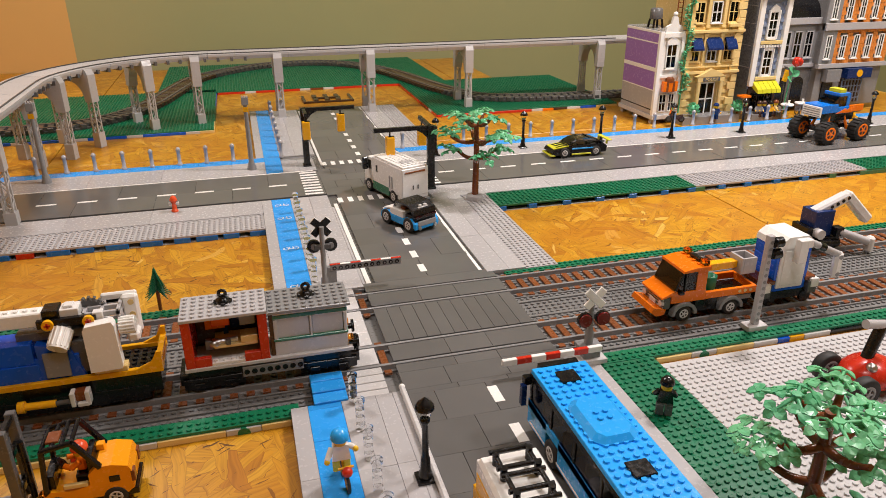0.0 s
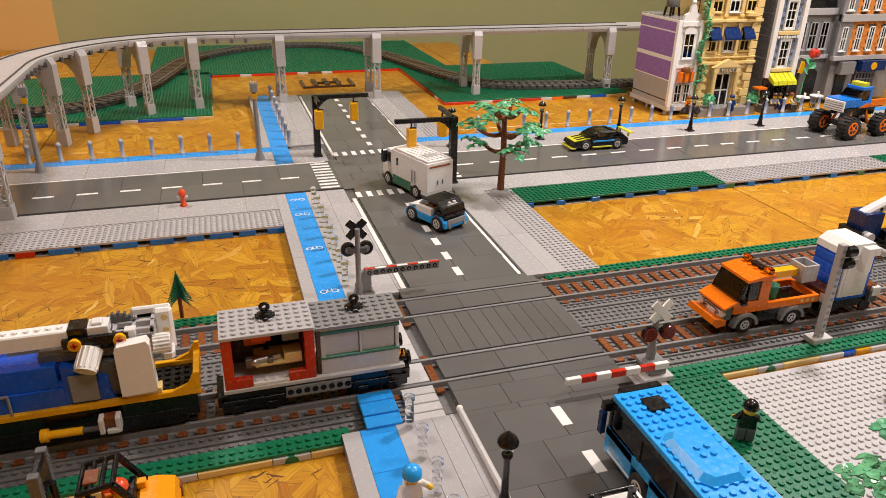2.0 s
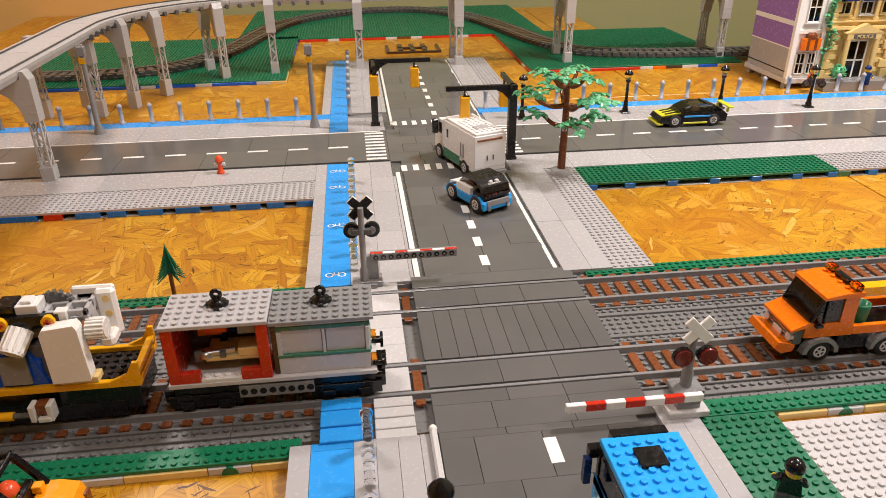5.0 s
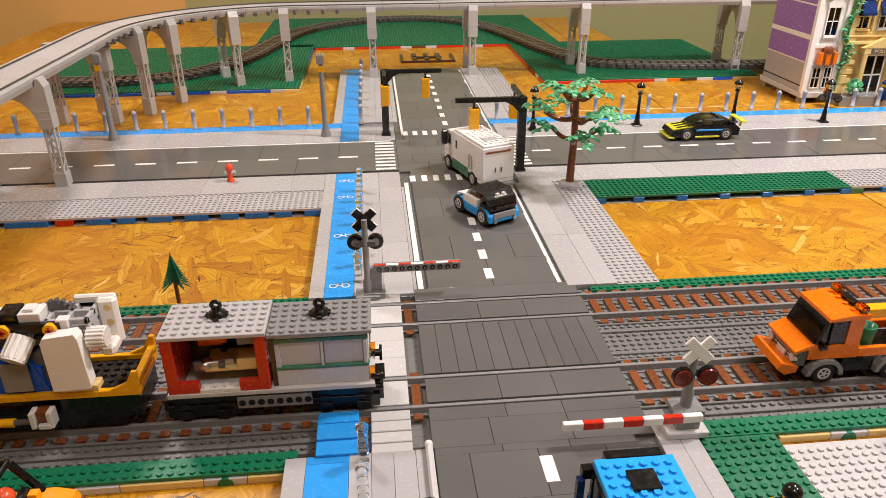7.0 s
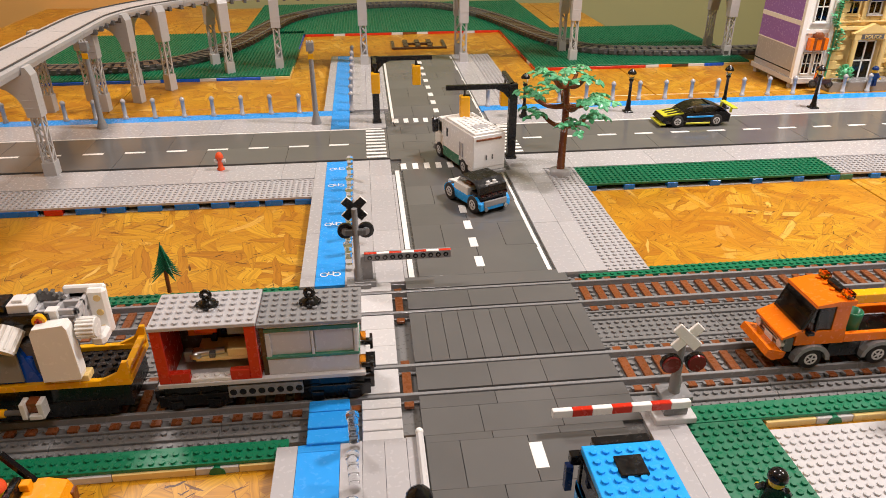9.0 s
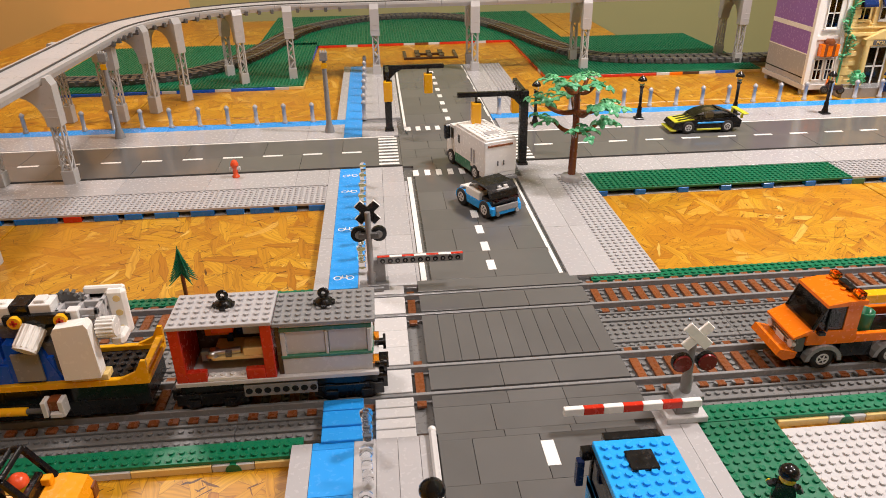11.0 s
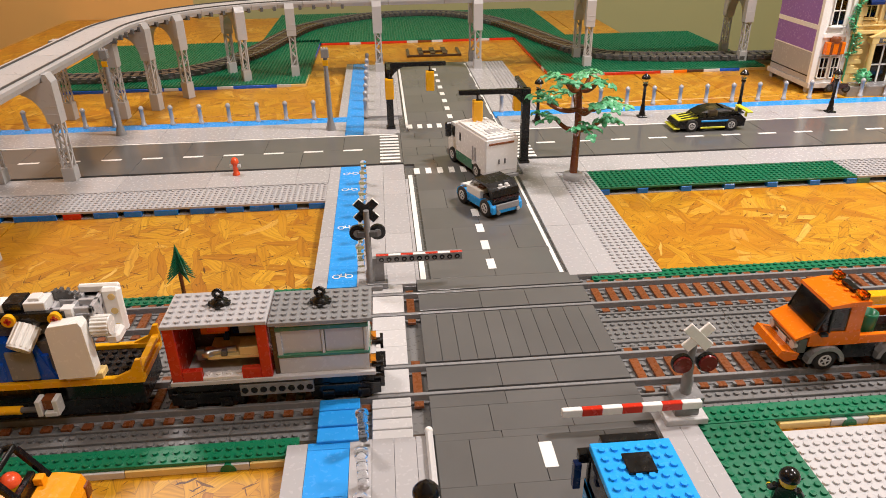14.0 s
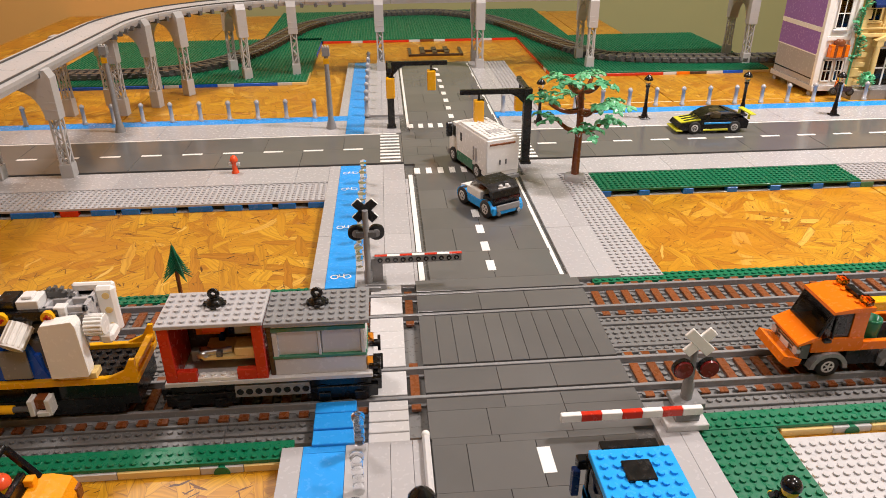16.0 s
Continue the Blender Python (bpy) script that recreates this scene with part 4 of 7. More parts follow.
    Shape().rod((0.2, -4.2, 2.5), (1.9, -4.2, 2.5), 0.3, 10).make("piston", "dark_grey", w)
    part(w, "outrigger_clamp", "white", (1.8, 2.3, -4.7, -3.4, 1.9, 3.7), (3.4, 3.9, -4.7, -3.4, 1.9, 3.7), (2.5, 3.7, -4.8, -4.3, 1.9, 2.4))
    part(w, "outrigger_block", "brown", (2.3, 3.4, -4.3, -3.2, 2.4, 3.6))


crane_wagon()


# ---- vehicles ----
def rail_truck():
    w = thing("orange_rail_truck", "orange flatbed truck with grey mudguards standing on the track", "truck", 46.4, 0, 0.0)
    w.scale = (0.92, 0.94, 0.92)
    part(w, "chassis", "black", (-8, 9, -2, 2, 0.9, 2.0), (-1.6, 2.4, -2.8, 2.8, 1.2, 3.3), (-6.2, 9, -2.3, 2.3, 2.0, 3.3), (8.6, 10, -0.8, 0.8, 1.2, 2.2))
    bm = Shape().prism([(-9.6, 2.2), (-8.6, 1.4), (-7.2, 1.6), (-7.0, 2.4), (-9.2, 3.0)], -3, 3, "y")
    bm.make("snow_blade", "orange", w, "orange front blade")
    cab = Shape().prism([(-6.2, 3.3), (-0.2, 3.3), (-0.2, 5.1), (-6.2, 5.1)], -3, 3, "y").prism([(-2.0, 5.1), (-0.24, 5.1), (-0.24, 8.5), (-2.0, 8.5)], -2.94, 2.94, "y")
    cab.make("cab", "orange", w, "orange truck cab")
    Shape().prism([(-7.9, 4.5), (-7.9, 4.2), (-6.2, 4.7), (-5.4, 5.1), (-5.6, 5.5)], -3.02, 3.02, "y").make("bonnet", "orange", w, "sloping orange bonnet plate")
    roof = Shape().prism([(-4.7, 8.35), (-4.6, 8.7), (-2.2, 9.1), (0.1, 9.1), (0.1, 8.5), (-2.2, 8.5)], -3.15, 3.15, "y")
    for k in range(4):
        roof.studs(-1.9, -2.4 + k * 1.4, 1, 1, 9.1)
    roof.make("roof", "orange", w)
    Shape().prism([(-5.9, 5.35), (-5.55, 5.35), (-4.2, 8.4), (-4.55, 8.4)], -2.85, 2.85, "y").make("windscreen", "smoke", w, "smoked windscreen")
    for sd in (-1, 1):
        Shape().rod((-5.7, sd * 2.85, 5.2), (-4.4, sd * 2.85, 8.5), 0.2, 6).rod((-4.0, sd * 2.9, 5.1), (-4.0, sd * 2.9, 8.5), 0.16, 6).make("door_frame", "black", w)
        Shape().prism([(-5.2, 5.12), (-2.0, 5.12), (-2.0, 8.45), (-4.2, 8.45)], sd * 2.75 - 0.05, sd * 2.75 + 0.05, "y").make("side_window", "smoke", w)
        part(w, "mirror", "black", (-5.3, -4.4, sd * 3.3 - 0.3, sd * 3.3 + 0.3, 4.9, 5.3))
        Shape().rod((-7.2, sd * 2.3, 3.3), (-7.75, sd * 2.3, 3.3), 0.5, 14).make("headlight", "pale_grey", w)
    part(w, "seat", "black", (-3.4, -2.1, -2.2, 2.2, 5.1, 7.0))
    part(w, "radiator", "dark_grey", (-7.3, -6.2, -2.8, 2.8, 2.3, 4.3))
    for k in range(4):
        part(w, "grille_bar", "silver", (-7.5, -7.28, -2.7, 2.7, 2.5 + k * 0.46, 2.74 + k * 0.46), c=0.03)
    part(w, "number_plate", "white", (-7.66, -7.5, -0.9, 0.9, 2.5, 3.3))
    part(w, "bumper_tile", "orange", (-8.0, -7.3, 1.6, 2.8, 1.6, 2.0), (-8.0, -7.3, -2.8, -1.6, 1.6, 2.0))
    bed = Shape().box(-0.15, 9.4, -3, -2.4, 3.3, 4.5, 0.06).box(-0.15, 9.4, 2.4, 3, 3.3, 4.5, 0.06).box(8.9, 9.4, -2.4, 2.4, 3.3, 4.5, 0.06)
    bed.make("bed_sides", "orange", w, "orange truck bed sides")
    for k in range(3):
        Shape().rod((6.2 + k * 1.0, -3.05, 3.9), (6.2 + k * 1.0, -2.98, 3.9), 0.28, 10).make("emblem", "tan", w)
    Shape().box(-1.0, 9.0, -2.4, 2.4, 2.0, 2.8, 0.04).studs(3, -2, 6, 4, 2.8).make("bed_floor", "light_grey", w)
    Shape().lathe(1.6, -1.2, [(0.95, 2.8), (1.05, 3.4), (0.98, 4.4), (1.05, 5.4), (1.1, 6.1), (1.1, 6.5), (0.9, 6.5), (0.86, 5.6), (0.1, 5.5)], 18).make("barrel", "green", w, "dark green barrel")
    part(w, "crane_arm", "yellow", (1.2, 7.6, 0.2, 1.6, 6.4, 7.6), (0.2, 1.6, 0.0, 1.8, 2.8, 7.4), label="yellow loading arm")
    part(w, "bucket", "light_grey", (7.6, 8.0, -0.9, 2.3, 5.6, 8.4), (8.0, 10.4, -0.9, -0.6, 5.6, 8.4), (8.0, 10.4, 2.0, 2.3, 5.6, 8.4), (10.1, 10.4, -0.6, 2.0, 5.6, 8.4), (8.0, 10.2, -0.7, 2.1, 5.6, 5.9))
    part(w, "light_bar", "black", (-1.0, -0.2, -1.2, 1.2, 9.1, 9.7))
    for y in (-2.3, 2.3):
        part(w, "beacon", "trans_orange", (-1.1, -0.1, y - 0.7, y + 0.7, 9.1, 10.0), c=0.15)
    for x in (-3.8, 4.7):
        for s in (-1, 1):
            arch = Shape()
            out = [(x + 2.3 * math.cos(a), 1.2 + 2.1 * math.sin(a)) for a in [k * math.pi / 8 for k in range(9)]]
            inn = [(x + 1.75 * math.cos(a), 1.2 + 1.6 * math.sin(a)) for a in [k * math.pi / 8 for k in range(9)]]
            arch.prism(out + inn[::-1], s * 2.9 - 0.5, s * 2.9 + 0.5, "y")
            arch.make("mudguard", "mid_grey", w)
            wheel(w, x, s * 2.7, 1.35, 1.4, 1.1, "pale_grey", "y")


rail_truck()


def toilet_wagon():
    w = thing("toilet_wagon", "blue and white portable toilet on a small rail trolley", "railway trolley", 61.0, 0, 0)
    part(w, "trolley", "black", (-5, 4.4, -2.4, 2.4, 1.0, 2.4), (-6, -4.6, -0.8, 0.8, 1.2, 2.0))
    for x in (-4.2, 4.0):
        part(w, "trolley_end", "dark_grey", (x - 0.8, x + 0.8, -3, 3, 1.6, 3.6))
    for x0, x1, hx0, hx1 in ((-5.0, -2.6, -5.05, -3.6), (2.8, 4.6, 3.6, 5.0)):
        part(w, "lamp_block", "brown", (x0, x1, -2.6, 2.6, 3.6, 4.3))
        part(w, "headlight", "warm_white", (hx0, hx1, -3.1, -2.0, 2.6, 4.0))
    part(w, "walls", "blue", (-2.9, -2.4, -2.4, 2.6, 2.4, 9.4), (2.5, 3.0, -2.4, 2.6, 2.4, 9.4), (-2.4, 2.5, 2.1, 2.6, 2.4, 9.4), label="blue ribbed toilet walls")
    for k in range(4):
        part(w, "wall_rib", "blue", (-3.02, -2.88, -2.2, 2.4, 3.0 + k * 1.6, 4.2 + k * 1.6))
    part(w, "door_frame", "blue", (-2.5, 2.6, -2.5, -2.2, 2.4, 2.9), (2.3, 2.7, -2.55, -2.2, 2.9, 9.4))
    dr = part(w, "door", "warm_white", (-2.4, 2.3, -2.6, -2.3, 2.9, 9.4), (-1.9, 1.9, -2.72, -2.55, 3.4, 9.0), label="white toilet door")
    part(dr, "door_sign", "blue", (-0.2, 1.2, -2.8, -2.7, 7.4, 8.8))
    part(dr, "sign_print", "white", (0.2, 0.8, -2.84, -2.78, 7.7, 8.5))
    Shape().prism([(-3.0, 9.4), (3.1, 9.4), (2.9, 10.3), (1.8, 11.2), (-1.6, 11.2), (-2.8, 10.3)], -2.7, 2.7, "y").make("roof", "warm_white", w, "white domed roof")
    part(w, "elbow", "white", (-1.0, 0.2, -4.4, -3.2, 7.6, 11.2), (0.2, 1.2, -4.4, -3.2, 10.0, 11.2), label="white angled liftarm")
    Shape().rod((1.2, -3.8, 10.6), (6.4, -4.0, 8.2), 0.55, 14).make("tube", "light_grey", w)
    Shape().rod((2.6, -3.85, 9.95), (3.6, -3.9, 9.5), 0.68, 14).make("sleeve", "black", w)
    hg = Shape().box(5.8, 7.2, -4.6, -3.4, 4.4, 8.6, 0.4).make("hanger", "white", w)
    Shape().rod((6.5, -4.66, 5.1), (6.5, -4.5, 5.1), 0.36, 12).rod((6.5, -4.66, 7.9), (6.5, -4.5, 7.9), 0.36, 12).make("pin_hole", "mid_grey", hg)
    for x in (-3.0, 3.4):
        for s in (-1, 1):
            Shape().rod((x, s * 2.1, 1.0), (x, s * 2.5, 1.0), 1.0, 16).make("wheel", "black", w)


toilet_wagon()


def robot_arm():
    w = thing("jointed_arm_crane", "white and grey jointed liftarm machine standing on the rear track", "crane", 82, 15.5, 0)
    part(w, "base", "black", (-3.6, 3, -2.4, 2.4, 0.2, 2.4), (-3.8, -2.6, -2.0, 2.0, 0.6, 4.4))
    part(w, "body", "navy", (-2.4, 1.6, -1.8, 1.8, 2.4, 7.2))
    Shape().rod((-1.6, -2.6, 1.6), (2.6, -2.6, 1.2), 0.7, 12).rod((0.6, -1.6, 1.4), (3.6, -1.6, 1.0), 0.7, 12).make("axle_pin", "black", w)
    Shape().rod((-1.8, -1.2, 3.4), (-1.8, -3.2, 3.4), 0.9, 14).make("hub", "pale_grey", w)
    m = Matrix.Translation((-1.0, 0, 6.6)) @ Matrix.Rotation(radians(-22), 4, "Y")
    ar = Shape().box(-0.9, 6.5, -1.0, 1.0, -0.9, 0.9, 0.35, m).make("liftarm", "pale_grey", w, "pale grey boom")
    Shape().box(-0.8, 7.5, -1.0, 1.0, -0.9, 0.9, 0.35, Matrix.Translation((5.2, 0, 9.0)) @ Matrix.Rotation(radians(42), 4, "Y")).make("forearm", "white", w, "white forearm")
    for k in range(4):
        Shape().rod((1.4 + k * 1.1, -1.05, 7.6 + k * 0.45), (1.4 + k * 1.1, -0.9, 7.6 + k * 0.45), 0.34, 10).make("pin_hole", "black", ar)
    Shape().rod((2.4, -2.2, 3.4), (7.5, -4.4, 1.6), 0.75, 14).make("strut", "light_grey", w)
    part(w, "strut_joint", "black", (1.6, 3.2, -3.0, -1.4, 2.6, 4.2))
    part(w, "claw", "white", (7.4, 8.6, -5.2, -3.6, -0.4, 2.6), c=0.35)


robot_arm()


def bus():
    b = thing("blue_bus", "azure blue city bus with dark windows and a studded roof", "bus", 14.8, -20, 0)
    L = 31
    RIM = ((2.5, -2.6), (2.5, 2.6), (1.6, 3.6), (-1.6, 3.6), (-2.5, 2.6), (-2.5, -2.6), (-1.6, -3.6), (1.6, -3.6))
    part(b, "chassis", "black", (-3, 3, -L, -0.4, 0.7, 1.6))
    part(b, "lower_body", "azure", (-3.2, 3.2, -5.2, -0.2, 1.2, 4.3), (-3.2, 3.2, -21, -8.2, 1.2, 4.3), (-3.2, 3.2, -L, -24, 1.2, 4.3), (-3.2, 3.2, -L, -0.2, 3.3, 4.3), (-2.2, 2.2, -L + 1, -1, 1.4, 3.4), (-3.2, 3.2, -L, -L + 0.6, 3.6, 8.0))
    for x in (-2.92, 2.92):
        part(b, "window_band", "smoke", (x - 0.12, x + 0.12, -L + 0.6, -0.5, 4.3, 7.2), label="dark smoked side windows")
    part(b, "windscreen", "smoke", (-2.9, 2.9, -0.5, -0.2, 2.6, 7.0))
    for y in (-0.6, -6, -11.5, -17, -22.5, -28):
        for x in (-2.95, 2.95):
            part(b, "window_post", "black", (x - 0.2, x + 0.2, y - 0.25, y + 0.25, 4.3, 7.4))
    for x in (-3.0, 3.0):
        part(b, "window_rail", "black", (x - 0.21, x + 0.21, -L + 0.4, -0.3, 7.0, 7.7))
    rf = Shape().box(-3.2, 3.2, -L, -0.6, 7.7, 8.3, 0.06)
    for i in range(6):
        for j in range(30):
            x, y = -3 + i, -31 + j
            if (-2.2 < x + 0.5 < 2.2 and -15 < y < -7.5) or (-1.2 < x + 0.5 < 1.2 and (-4.2 < y < -2 or -19.2 < y < -17)):
                continue
            rf.studs(x, y, 1, 1, 8.3)
    rf.make("roof", "azure", b, "azure studded roof")
    Shape().add([(-0.1 + x * e, -11 + y * g, z) for z, e, g in ((8.3, 1, 1), (8.45, 1, 1), (9.0, 0.72, 0.85)) for x, y in RIM], [(k + i, k + (i + 1) % 8, k + 8 + (i + 1) % 8, k + 8 + i) for k in (0, 8) for i in range(8)] + [tuple(range(16, 24))]).studs(-1.1, -12, 2, 2, 9.0).make("roof_unit", "azure", b, "sloped roof cooling unit")
    part(b, "roof_hatch", "black", (-1.2, 1.0, -4.3, -2.2, 8.3, 8.6), label="black roof hatch")
    part(b, "roof_hatch", "black", (-1.2, 1.0, -19.3, -17.2, 8.3, 8.6), label="black roof hatch")
    part(b, "destination_board", "black", (-2.2, 2.4, -0.7, 0.2, 7.5, 8.4))
    mr = part(b, "mirror_arm", "black", (-3.9, -3.0, -0.6, 0.2, 6.2, 7.2))
    part(mr, "mirror", "navy", (-4.3, -3.7, -0.9, -0.2, 3.8, 6.4))
    part(b, "stripe", "warm_white", (-3.26, -3.16, -L, -1, 1.5, 1.7))
    for y in (-3, -5, -8, -10, -13, -16, -19):
        for x in (-2, 1.2):
            part(b, "seat", "tan", (x - 0.7, x + 0.7, y - 0.7, y + 0.7, 3.4, 4.2), (x - 0.7, x + 0.7, y - 0.9, y - 0.5, 4.2, 5.8))
    for y in (-6.7, -22.5):
        for s in (-1, 1):
            wheel(b, s * 2.75, y, 1.55, 1.55, 1.1, "pale_grey", "x")


bus()


def van():
    b = thing("white_van", "white and orange van with a black roof rack", "van", 4.8, -31, 0)
    part(b, "body", "white", (-3, 3, -14, -0.4, 3.6, 6.9), (-3, 3, -14, 0, 3.0, 3.6))
    Shape().prism([(-3, 6.9), (3, 6.9), (2.7, 7.3), (-2.7, 7.3)], -14, -0.8, "y").make("roof", "warm_white", b, "white roof")
    part(b, "side_stripe", "yellow", (-3.1, 3.1, -14.1, 0.15, 1.2, 3.6), (-3.06, -2.9, -14, -0.6, 3.6, 5.6), label="amber side panels")
    rk = Shape()
    for x in (-1.7, 1.5):
        rk.rod((x, -1.4, 8.2), (x, -8.0, 8.2), 0.25, 8)
    for y in (-1.4, -3.6, -4.6, -6.6, -8.0):
        rk.rod((-2.2, y, 8.2), (2.0, y, 8.2), 0.25, 8)
    for x in (-1.7, 1.5):
        for y in (-2.0, -4.1, -7.2):
            rk.rod((x, y, 7.3), (x, y, 8.6), 0.35, 8)
    rk.make("roof_rack", "black", b, "black tubular roof rack")
    part(b, "windscreen", "smoke", (-2.7, 2.7, -0.5, -0.1, 4.0, 6.5))
    for y in (-2.6, -11):
        for s in (-1, 1):
            wheel(b, s * 2.7, y, 1.4, 1.4, 1.1)


van()


def armoured_truck():
    b = thing("white_box_truck", "white box truck with a dark green skirt turning at the junction", "truck", 14.6, 63.8, 0, 19)
    part(b, "chassis", "dark_grey", (-3, 3, -8, 8, 0.8, 1.5))
    part(b, "skirt", "sand_green", (-3.22, 3.22, -2.4, 4.4, 1.1, 3.0), label="dark green lower panels")
    bx = Shape().box(-3.2, 3.2, -8, 4.6, 2.2, 8.2, 0.12).box(-3.18, 3.18, -7.9, -5.9, 1.5, 2.2, 0.05)
    bx.make("box_body", "white", b, "plain white load box")
    rf = Shape().box(-2.9, 2.9, -7.8, 4.0, 8.2, 8.6, 0.06)
    for i in range(5):
        for j in range(11):
            if not (1 <= i <= 3 and 2 <= j <= 3) and not (j > 7 and i < 2):
                rf.studs(-2.5 + i, -7.4 + j, 1, 1, 8.6)
    rf.make("roof", "white", b)
    part(b, "roof_vent", "light_grey", (-1.4, 1.4, -5.6, -3.6, 8.6, 8.75))
    cab = Shape().box(-3, 3, 4.8, 8.4, 1.4, 5.0, 0.1).prism([(4.8, 5.0), (8.2, 5.0), (6.8, 7.8), (4.8, 7.8)], -3, 3, "x")
    cab.make("cab", "warm_white", b)
    Shape().prism([(8.25, 5.0), (8.4, 5.0), (7.0, 7.7), (6.85, 7.7)], -2.6, 2.6, "x").make("windscreen", "smoke", b)
    part(b, "side_window", "smoke", (-3.08, -2.9, 5.2, 6.6, 5.1, 7.2))
    part(b, "load_window", "black", (-3.26, -3.1, 2.2, 2.9, 5.2, 6.8))
    part(b, "mirror", "black", (-4.4, -3.2, 6.2, 7.0, 5.0, 7.8), c=0.2)
    part(b, "mirror", "black", (3.2, 4.4, 6.2, 7.0, 5.0, 7.8), c=0.2)
    for y in (-4.0, -3.0):
        part(b, "side_bar", "light_grey", (-3.4, -3.15, y, y + 0.3, 3.2, 5.8))
    part(b, "rear_light_bar", "brown", (-2.6, 2.4, -8.12, -7.95, 7.2, 7.6), label="dark red rear light strip")
    part(b, "door_handle", "dark_grey", (-0.7, -0.45, -8.15, -7.98, 3.6, 4.5), (0.5, 0.75, -8.15, -7.98, 3.6, 4.5))
    part(b, "bumper", "mid_grey", (-3.2, 3.2, 8.0, 8.8, 0.9, 2.0))
    part(b, "bumper", "mid_grey", (-3.2, 3.2, -8.6, -8, 0.9, 1.5))
    for y in (6.2, -4.2):
        for s in (-1, 1):
            wheel(b, s * 2.75, y, 1.45, 1.45, 1.1)


armoured_truck()


def small_car():
    b = thing("small_city_car", "small white and azure city car with a black roof", "car", 13.4, 46.0, 0, 26)
    part(b, "chassis", "dark_grey", (-2.4, 2.4, -5, 5, 0.7, 1.3))
    lo = Shape().box(-2.95, 2.95, -2.0, 2.2, 1.0, 2.4, 0.1)
    for y in (3.4, -3.4):
        for s in (-1, 1):
            out = [(y + 1.9 * math.cos(k * math.pi / 8), 1.3 + 1.7 * math.sin(k * math.pi / 8)) for k in range(9)]
            inn = [(y + 1.45 * math.cos(k * math.pi / 8), 1.3 + 1.3 * math.sin(k * math.pi / 8)) for k in range(9)]
            lo.prism(out + inn[::-1], s * 2.5 - 0.5, s * 2.5 + 0.5, "x")
    lo.box(-2.9, 2.9, -5.4, -4.9, 0.9, 2.2, 0.1).box(-2.9, 2.9, 4.9, 5.4, 0.9, 1.9, 0.1)
    lo.make("lower_body", "azure", b, "azure sills and wheel arches")
    part(b, "doors", "warm_white", (-2.85, 2.85, -1.6, 2.4, 2.4, 3.7), label="white doors")
    Shape().prism([(2.4, 2.0), (5.2, 1.9), (5.0, 2.9), (2.4, 3.4)], -2.3, 2.3, "x").make("bonnet", "warm_white", b)
    Shape().prism([(2.2, 3.4), (2.6, 3.4), (1.0, 5.0), (0.6, 5.0)], -2.3, 2.3, "x").make("windscreen", "smoke", b)
    rf = Shape().prism([(1.2, 5.0), (0.6, 5.4), (-3.0, 5.4), (-4.6, 4.6), (-4.8, 3.4), (-4.2, 3.4), (-3.6, 4.6), (-2.8, 5.0)], -2.6, 2.6, "x").box(-2.6, 2.6, -4.9, -2.0, 2.2, 3.4, 0.1)
    rf.make("roof", "black", b, "black roof and tail")
    part(b, "seat", "brown", (-1.8, -0.2, -1.0, 0.4, 2.6, 4.2), (0.2, 1.8, -1.0, 0.4, 2.6, 4.2))
    part(b, "rear_panel", "mid_grey", (-2.2, 2.2, -5.5, -5.2, 1.5, 2.5))
    part(b, "tail_lamp", "trans_red", (-2.6, 2.6, -5.1, -4.8, 3.0, 3.5))
    part(b, "rear_seat", "pale_grey", (-1.2, 1.2, -4.3, -3.7, 4.3, 4.9), (-0.9, -0.3, -4.3, -3.8, 4.9, 5.3), (0.3, 0.9, -4.3, -3.8, 4.9, 5.3))
    for x in (-1.9, 1.9):
        Shape().rod((x, -5.7, 1.2), (x, -5.2, 1.2), 0.35, 12).make("exhaust", "silver", b)
    for y in (3.4, -3.4):
        for s in (-1, 1):
            wheel(b, s * 2.55, y, 1.5, 1.5, 1.2)


small_car()


